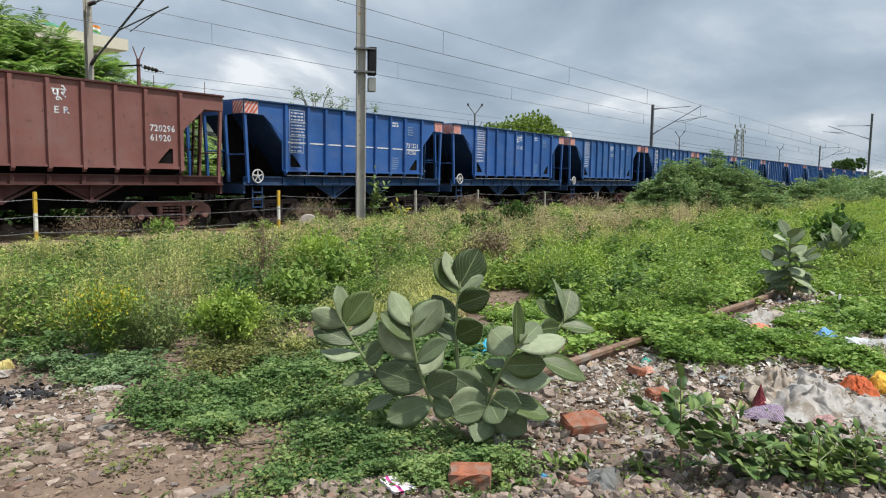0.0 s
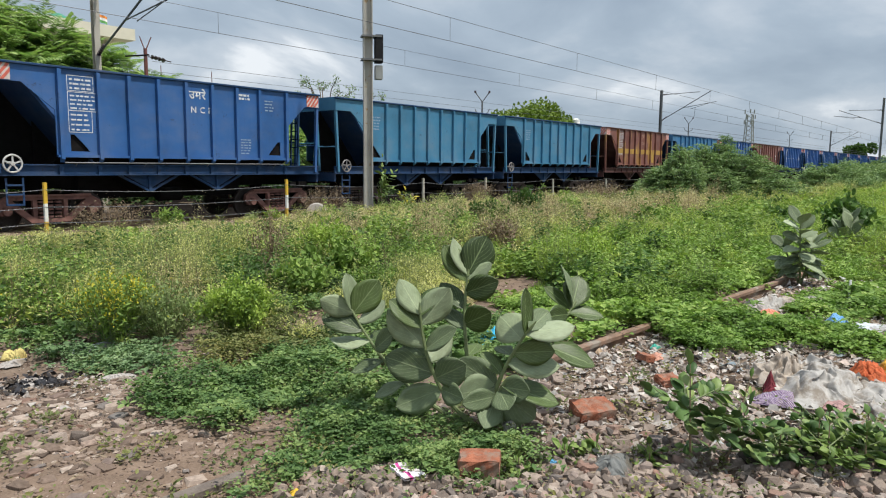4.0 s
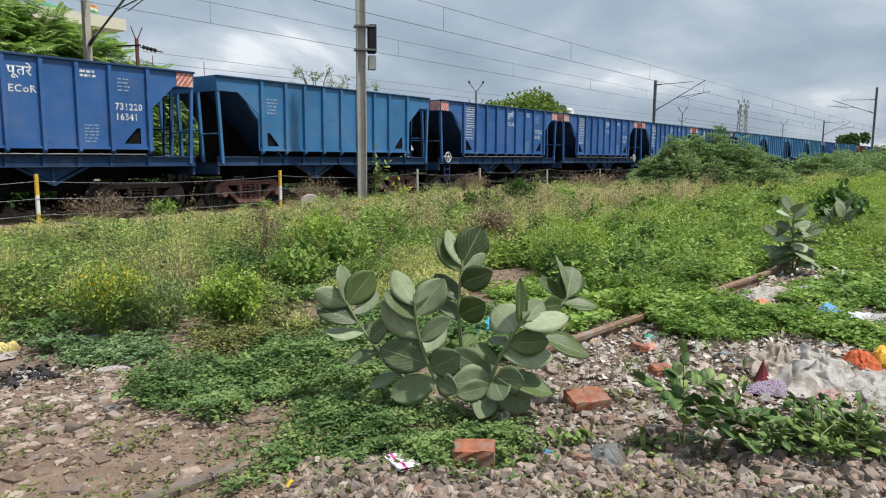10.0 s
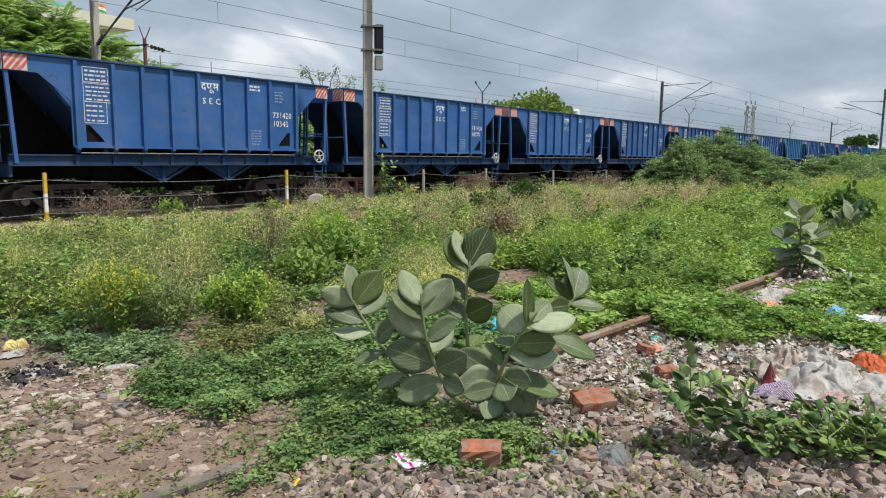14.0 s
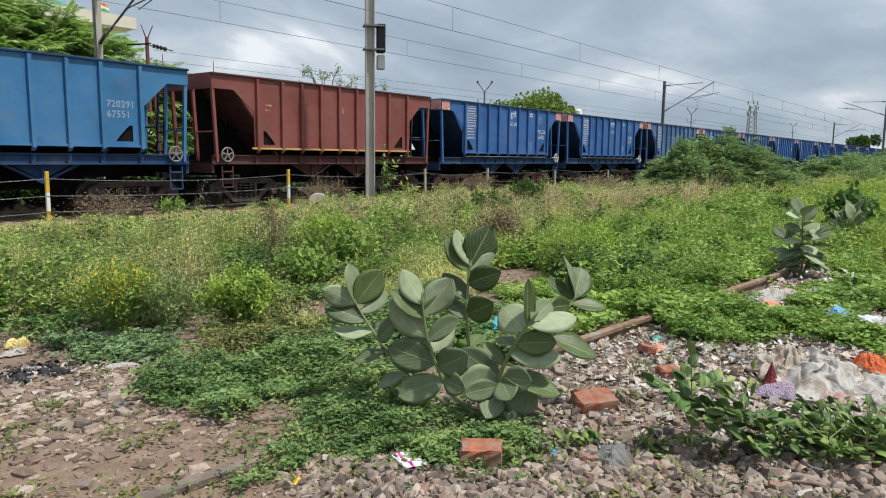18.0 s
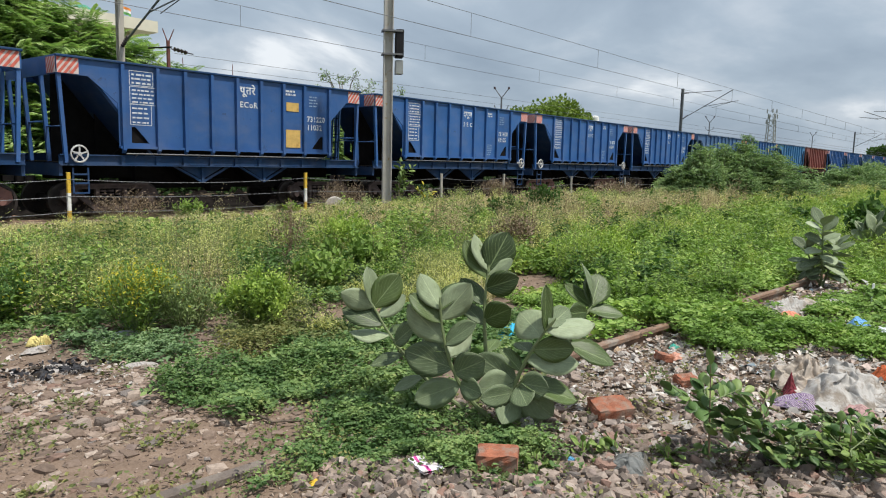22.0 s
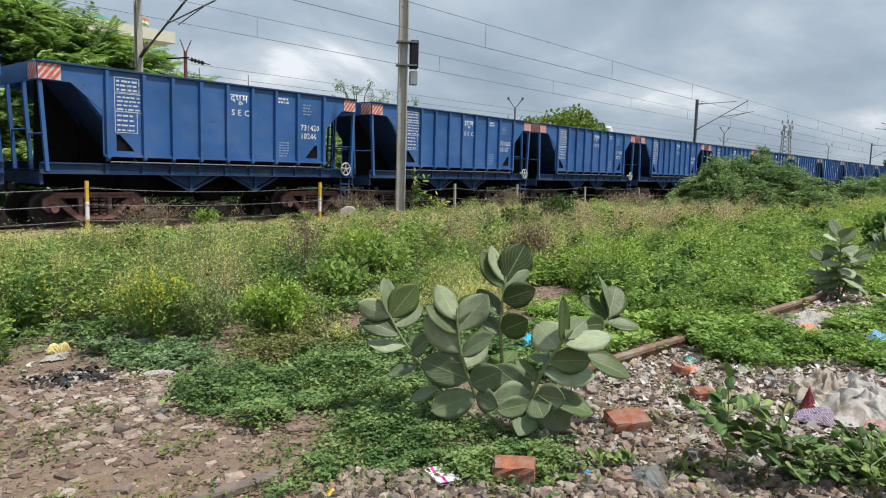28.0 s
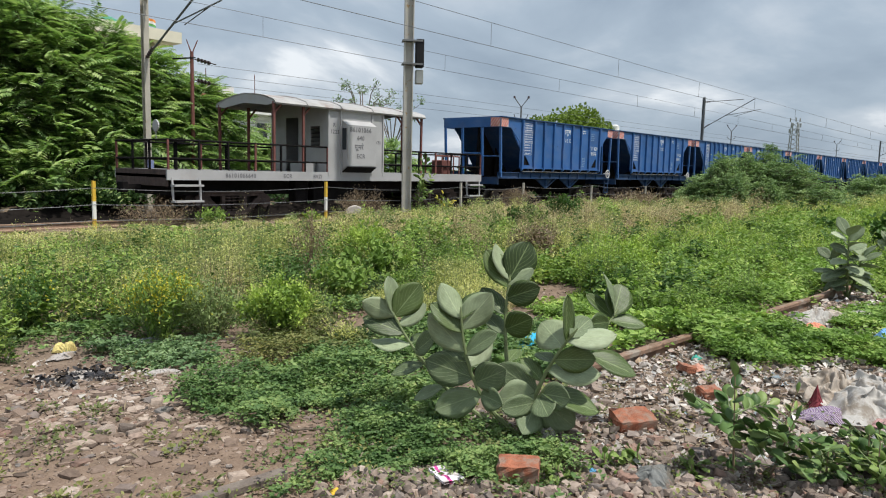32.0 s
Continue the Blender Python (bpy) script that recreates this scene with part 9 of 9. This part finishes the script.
def heap(name, x, y, rx, ry, h, turn, material, seed, label, category="cloth", folds=6.0, sharp=0.55, n=30, round_=1.9, crumple=0.0):
    """A crumpled sheet that lies in a heap: ridged folds over a low mound, its rim on the ground."""
    bm = bmesh.new()
    uvl = bm.loops.layers.uv.new("UVMap")
    z0 = float(ground_z(x, y))
    grid, uv = [], {}
    for i in range(n + 1):
        row = []
        for j in range(n + 1):
            u, v = 2 * i / n - 1, 2 * j / n - 1
            # square to disc, with an uneven rim
            px, py = u * math.sqrt(1 - v * v / 2), v * math.sqrt(1 - u * u / 2)
            r = math.hypot(px, py)
            a = math.atan2(py, px)
            k = 1 + 0.16 * math.sin(3 * a + seed) + 0.10 * math.sin(7 * a + 2 * seed)
            q = Vector((px * 1.6 + seed * 3.1, py * 1.6, seed * 0.7))
            f = noise.noise(q * 0.9)
            # folds run down from the top, bent and broken by the lie of the heap
            warp = 2.2 * noise.noise(q * 0.8 + Vector((5, 1, 0))) + 1.2 * noise.noise(q * 2.0)
            crease = abs(math.sin(0.5 * folds * a + 2.0 * warp + 2.5 * r))
            fold = abs(math.sin(folds * (0.6 * px - 0.8 * py) + 3.0 * warp)) * (0.4 + noise.noise(q * 1.3))
            fine = noise.noise(q * folds * 1.1)
            dome = max(0.0, 1 - r ** round_) ** (0.85 if round_ > 1.5 else 1.15)
            z = h * (dome * (0.72 + 0.55 * f) + sharp * (0.20 * (crease - 0.6) * min(1.0, 2.2 * r) + 0.16 * (fold - 0.2)) * min(1, 1.1 * dome + 0.10) + 0.035 * fine * dome + 0.10 * sharp * (0.5 - abs(noise.noise(q * 3.4))) * min(1, 1.6 * dome) - 0.06 * sharp * abs(noise.noise(q * 7.5)) * dome) + 0.008
            z = max(z, 0.004 + 0.008 * abs(fine))
            if crumple:
                # sharp ridges, and folds that lean over one another
                ridge = 1 - 2.2 * abs(noise.noise(q * 1.9 + Vector((3, 0, 0)))) + 0.6 * (1 - 2.2 * abs(noise.noise(q * 4.1)))
                z = max(0.006, z + crumple * h * 0.30 * (ridge - 0.55) * min(1.0, 1.5 * dome))
                px += crumple * 0.13 * noise.noise(q * 2.6 + Vector((0, 7, 0))) * min(1.0, 2 * dome)
                py += crumple * 0.20 * noise.noise(q * 2.6 + Vector((0, 0, 9))) * min(1.0, 2 * dome)
            vert = bm.verts.new((px * rx * k, py * ry * k, z))
            uv[vert] = (i / n, j / n)
            row.append(vert)
        grid.append(row)
    for i in range(n):
        for j in range(n):
            f = bm.faces.new((grid[i][j], grid[i + 1][j], grid[i + 1][j + 1], grid[i][j + 1]))
            f.smooth = True
            for lp in f.loops:
                lp[uvl].uv = uv[lp.vert]
    me = mesh_of(bm, name, material)
    ob = new(name, me)
    ob.matrix_basis = pose(x, y, z0, 0, 0, turn)
    return tagged(ob, label, category)


M_WHITECLOTH = cloth_mat("dirty_white_cloth", (0.35, 0.335, 0.315))
M_DULL = cloth_mat("dusty_white_plastic", (0.36, 0.33, 0.31))
M_BEIGE = cloth_mat("beige_cloth", (0.36, 0.31, 0.26))
heap("draped_cloth", 5.27, 0.84, 0.52, 0.30, 0.21, 20, M_WHITECLOTH, 1, "crumpled heap of dirty white cloth on rubbish", folds=6.0, sharp=0.6, n=90, round_=1.3, crumple=0.8)
heap("draped_cloth", 5.24, 1.06, 0.26, 0.18, 0.17, -30, M_BEIGE, 2, "grey-beige cloth bundled against the white heap", folds=5.0, sharp=0.6, n=60, round_=1.7, crumple=1.0)
heap("draped_cloth", 5.22, 0.46, 0.40, 0.24, 0.09, 10, M_WHITECLOTH, 3, "trailing white sheet beside the cloth heap", folds=6.0, sharp=0.7, n=60, crumple=1.0)
heap("orange_cloth", 5.80, 0.60, 0.15, 0.13, 0.11, 30, cloth_mat("orange_cloth", (0.50, 0.11, 0.035)), 4, "bright orange crumpled cloth", folds=7.0, sharp=0.6, n=40, crumple=1.0)
heap("yellow_bag", 5.95, 0.44, 0.15, 0.14, 0.18, 10, cloth_mat("yellow_plastic", (0.72, 0.42, 0.05)), 5, "yellow plastic bag behind the cloth heap", "bag")
heap("striped_scarf", 4.80, 0.98, 0.20, 0.12, 0.07, -35, cloth_mat("purple_striped_cloth", (0.13, 0.07, 0.17), (0.30, 0.26, 0.30)), 6, "purple and white striped crumpled scarf", folds=9.0)
heap("red_cloth", 4.97, 1.08, 0.075, 0.05, 0.17, 40, cloth_mat("dark_red_cloth", (0.17, 0.018, 0.03)), 7.4, "dark red cloth standing in a peak", sharp=0.1, round_=0.9)
heap("pink_cloth", 4.92, 0.66, 0.13, 0.09, 0.06, 0, cloth_mat("dusty_pink_cloth", (0.36, 0.22, 0.21)), 8, "dusty pink scrap of cloth")
heap("blue_bag", 4.74, 3.22, 0.28, 0.17, 0.20, 20, cloth_mat("bright_blue_plastic", (0.03, 0.38, 0.62)), 9, "bright blue plastic bag behind the milkweed", "bag")
heap("plastic_sheet", 7.45, 0.85, 0.50, 0.12, 0.08, -35, cloth_mat("pale_plastic_sheet", (0.50, 0.55, 0.60)), 10, "long pale plastic sheet lying in creepers", "sheet")
heap("blue_bag", 7.62, 1.10, 0.12, 0.10, 0.12, 0, cloth_mat("light_blue_plastic", (0.15, 0.36, 0.66)), 11, "light blue plastic bag beside the sheet", "bag")
heap("yellow_bag", 2.10, 5.78, 0.085, 0.07, 0.11, 0, cloth_mat("pale_yellow_plastic", (0.62, 0.52, 0.20)), 12, "yellow plastic bag at the weeds' edge", "bag")
heap("white_bag", 2.02, 5.62, 0.13, 0.07, 0.04, 30, M_DULL, 13, "flattened white plastic bag on the dirt", "bag")
heap("white_bag", 1.92, 5.10, 0.07, 0.05, 0.04, -10, M_DULL, 14, "small torn white plastic bag", "bag")
heap("grey_sheet", 2.55, 5.55, 0.20, 0.11, 0.08, 15, cloth_mat("grey_plastic", (0.33, 0.36, 0.38)), 15, "grey plastic sheet under the shrub", "sheet")
M_BLACKBAG = cloth_mat("black_plastic", (0.025, 0.025, 0.03))
heap("black_bag", 1.82, 5.02, 0.07, 0.05, 0.035, 20, M_BLACKBAG, 16, "torn piece of black plastic bag on the dirt", "bag", folds=9.0, n=16)
heap("black_bag", 1.95, 5.00, 0.05, 0.04, 0.035, 70, M_BLACKBAG, 17.4, "torn piece of black plastic bag on the dirt", "bag", folds=9.0, n=16)


def black_shreds():
    """Shreds of a torn black bag with pale paper among them."""
    rng = np.random.default_rng(206)
    for name, n, material, label in (("black_shreds", 150, M_BLACKBAG, "shreds of torn black plastic on the dirt"), ("pale_shreds", 110, M_DULL, "scraps of pale paper among black shreds")):
        x, y = rng.normal(1.90, 0.16, n), rng.normal(5.0, 0.11, n)
        size = rng.uniform(0.010, 0.030, n) * (0.7 if material is M_DULL else 1.0)
        R = turns(rng, n, 0.7)
        base = np.array([(-1, -0.6, 0), (0, -0.5, 0.5), (1, -0.6, 0), (-1, 0.6, 0), (0, 0.5, 0.4), (1, 0.6, 0)], float)
        V = np.einsum("nij,nvj->nvi", R, base[None] + rng.normal(0, 0.2, (n, 6, 3))) * size[:, None, None] + np.stack([x, y, ground_z(x, y) + size * 0.6 + 0.01], -1)[:, None, :]
        b = np.arange(n)[:, None] * 6
        F = np.concatenate([b + np.array([[0, 1, 4, 3]]), b + np.array([[1, 2, 5, 4]])])
        tagged(new(name, mesh_np(name, V.reshape(-1, 3), F, material)), label, "litter", kind="stuff")


black_shreds()
heap("white_sheet", 2.36, 4.72, 0.13, 0.06, 0.04, -35, M_DULL, 17, "flattened strip of white plastic on the dirt", "sheet")
heap("pink_bag", 8.05, 1.80, 0.34, 0.14, 0.17, -10, M_WHITECLOTH, 18, "crumpled white plastic by the rail's end", "bag", folds=9.0, sharp=1.2)
heap("orange_bag", 7.60, 1.72, 0.20, 0.11, 0.09, 10, cloth_mat("faded_orange_plastic", (0.62, 0.22, 0.14)), 19, "faded orange plastic by the rail's end", "bag")
heap("white_bag", 7.72, 1.88, 0.16, 0.09, 0.12, 60, M_DULL, 28, "pale bluish plastic beside the old rail", "bag", folds=8.0, sharp=1.2)
heap("brown_sack", 8.55, 1.74, 0.22, 0.11, 0.10, 15, M_BEIGE, 29, "dusty brown sack on the rubbish by the rail", "sack")
heap("grey_bag", 8.7, 1.5, 0.3, 0.14, 0.12, 0, cloth_mat("grey_dust_plastic", (0.40, 0.38, 0.34)), 20, "dusty grey plastic bag near the milkweed", "bag")
heap("clear_bag", 3.12, 1.36, 0.13, 0.10, 0.09, 10, cloth_mat("cloudy_plastic", (0.15, 0.155, 0.15)), 21, "cloudy plastic bag between stones", "bag")
heap("paper_cup", 3.18, 2.02, 0.05, 0.06, 0.09, 0, M_WHITECLOTH, 22, "crushed white paper cup under the leaves", "cup", folds=3.0)
heap("blue_wrapper", 2.98, 1.62, 0.045, 0.04, 0.03, 0, cloth_mat("blue_foil", (0.08, 0.26, 0.45)), 23, "small blue foil wrapper", "wrapper")
heap("green_wrapper", 5.6, 2.12, 0.06, 0.04, 0.04, 0, cloth_mat("green_foil", (0.05, 0.36, 0.28)), 24, "small green plastic wrapper by the rail", "wrapper")
heap("orange_bag", 5.35, 2.0, 0.10, 0.06, 0.04, 20, cloth_mat("salmon_plastic", (0.50, 0.25, 0.18)), 25, "salmon pink plastic strip by the rail", "bag")
heap("yellow_wrapper", 2.02, 2.42, 0.06, 0.03, 0.025, 40, cloth_mat("yellow_foil", (0.70, 0.45, 0.04)), 26, "small yellow foil wrapper on stones", "wrapper")


def sweet_wrapper():
    w = thing("sweet_wrapper", "white and pink plastic wrapper on the creepers", "wrapper", (2.42, 2.09, float(ground_z(2.42, 2.09)) + 0.035), 68)
    for name, y0, y1, m in (("sleeve", -0.055, 0.012, cloth_mat("white_foil", (0.68, 0.64, 0.68))), ("pink_band", 0.012, 0.028, cloth_mat("pink_foil", (0.55, 0.06, 0.28))), ("sleeve", 0.028, 0.055, cloth_mat("pale_foil", (0.66, 0.62, 0.66)))):
        bm = bmesh.new()
        rows = []
        for i in range(9):
            x = -0.085 + 0.17 * i / 8
            rows.append([bm.verts.new((x, y, 0.007 * math.sin(i * 0.9) * math.cos(y * 30) + 0.003 * math.sin(4 * i + 40 * y) + z)) for y in (y0, y1) for z in (0.0, 0.012)])
        for a, b in zip(rows, rows[1:]):
            for p, q in ((0, 1), (1, 3), (3, 2), (2, 0)):
                bm.faces.new((a[p], a[q], b[q], b[p]))
        part(name, bm, m, w)


sweet_wrapper()


def twig(x, y, L, turn, seed, label, thick=1.0):
    t = thing("twig", label, "twig", (x, y, float(ground_z(x, y)) + 0.02), turn, group="fallen twigs")
    bm = bmesh.new()
    pts = [(L * i / 6, 0.03 * math.sin(i * 1.3 + seed), 0.012 * math.sin(i * 2 + seed) + 0.01) for i in range(7)]
    tube(bm, pts, [(0.009 - 0.0009 * i) * thick for i in range(7)])
    part("stick", bm, M_BARK, t)


for i, (x, y, L, a) in enumerate(((2.12, 3.62, 0.45, -25), (2.25, 3.30, 0.5, -60), (2.9, 1.9, 0.3, 10), (3.4, 0.4, 0.4, 80), (2.30, 5.75, 0.5, -10), (2.35, 5.70, 0.4, 15), (9.25, 1.2, 0.35, 80))):
    twig(x, y, L, a, i, "dry brown twig lying on the ground")

for i, (x, y, L, a) in enumerate(((2.22, 5.86, 0.55, 4), (2.30, 5.98, 0.5, -22), (2.26, 5.92, 0.48, 24), (2.42, 5.84, 0.4, -38), (2.34, 5.80, 0.45, 12))):
    twig(x, y, L, a, 20 + i, "thick brown dead branch in a small pile", 2.2)


def white_stick():
    s = thing("white_board", "broken white board standing in the weeds", "board", (9.2, 1.22, -0.02), 10)
    bm = bmesh.new()
    box(bm, -0.05, 0.05, -0.012, 0.012, 0, 0.24, 0.004)
    bm.transform(Matrix.Rotation(radians(14), 4, "Y"))
    part("board", bm, M_PALEWALL, s)


white_stick()



def motions():
    """The train runs along +x; its wheels turn while they pass near."""
    for k, w, spin in (*TRAIN, VAN):
        x0 = k * PITCH - (4.2 if k == -51 else 0.0)
        rows = [(2.0 * i, pose(train_s(2.0 * i) + x0, TRACK_Y, RAIL_Z)) for i in range(17)]
        walk(w, rows)
        near = [i for i in range(0, 961) if -4.0 < train_s(i / FPS) + x0 < 34.0]
        if not near:
            continue
        for o, dx in spin:
            here = []
            for i in near:
                a = math.degrees(train_s(i / FPS) / 0.465) % 360
                here.append((i / FPS, pose(dx, 0, 0.465, 0, a, 0)))
            if near[0] > 0:
                here.insert(0, (0.0, here[0][1]))
            if near[-1] < 960:
                here.append((32.0, here[-1][1]))
            walk(o, here)


motions()
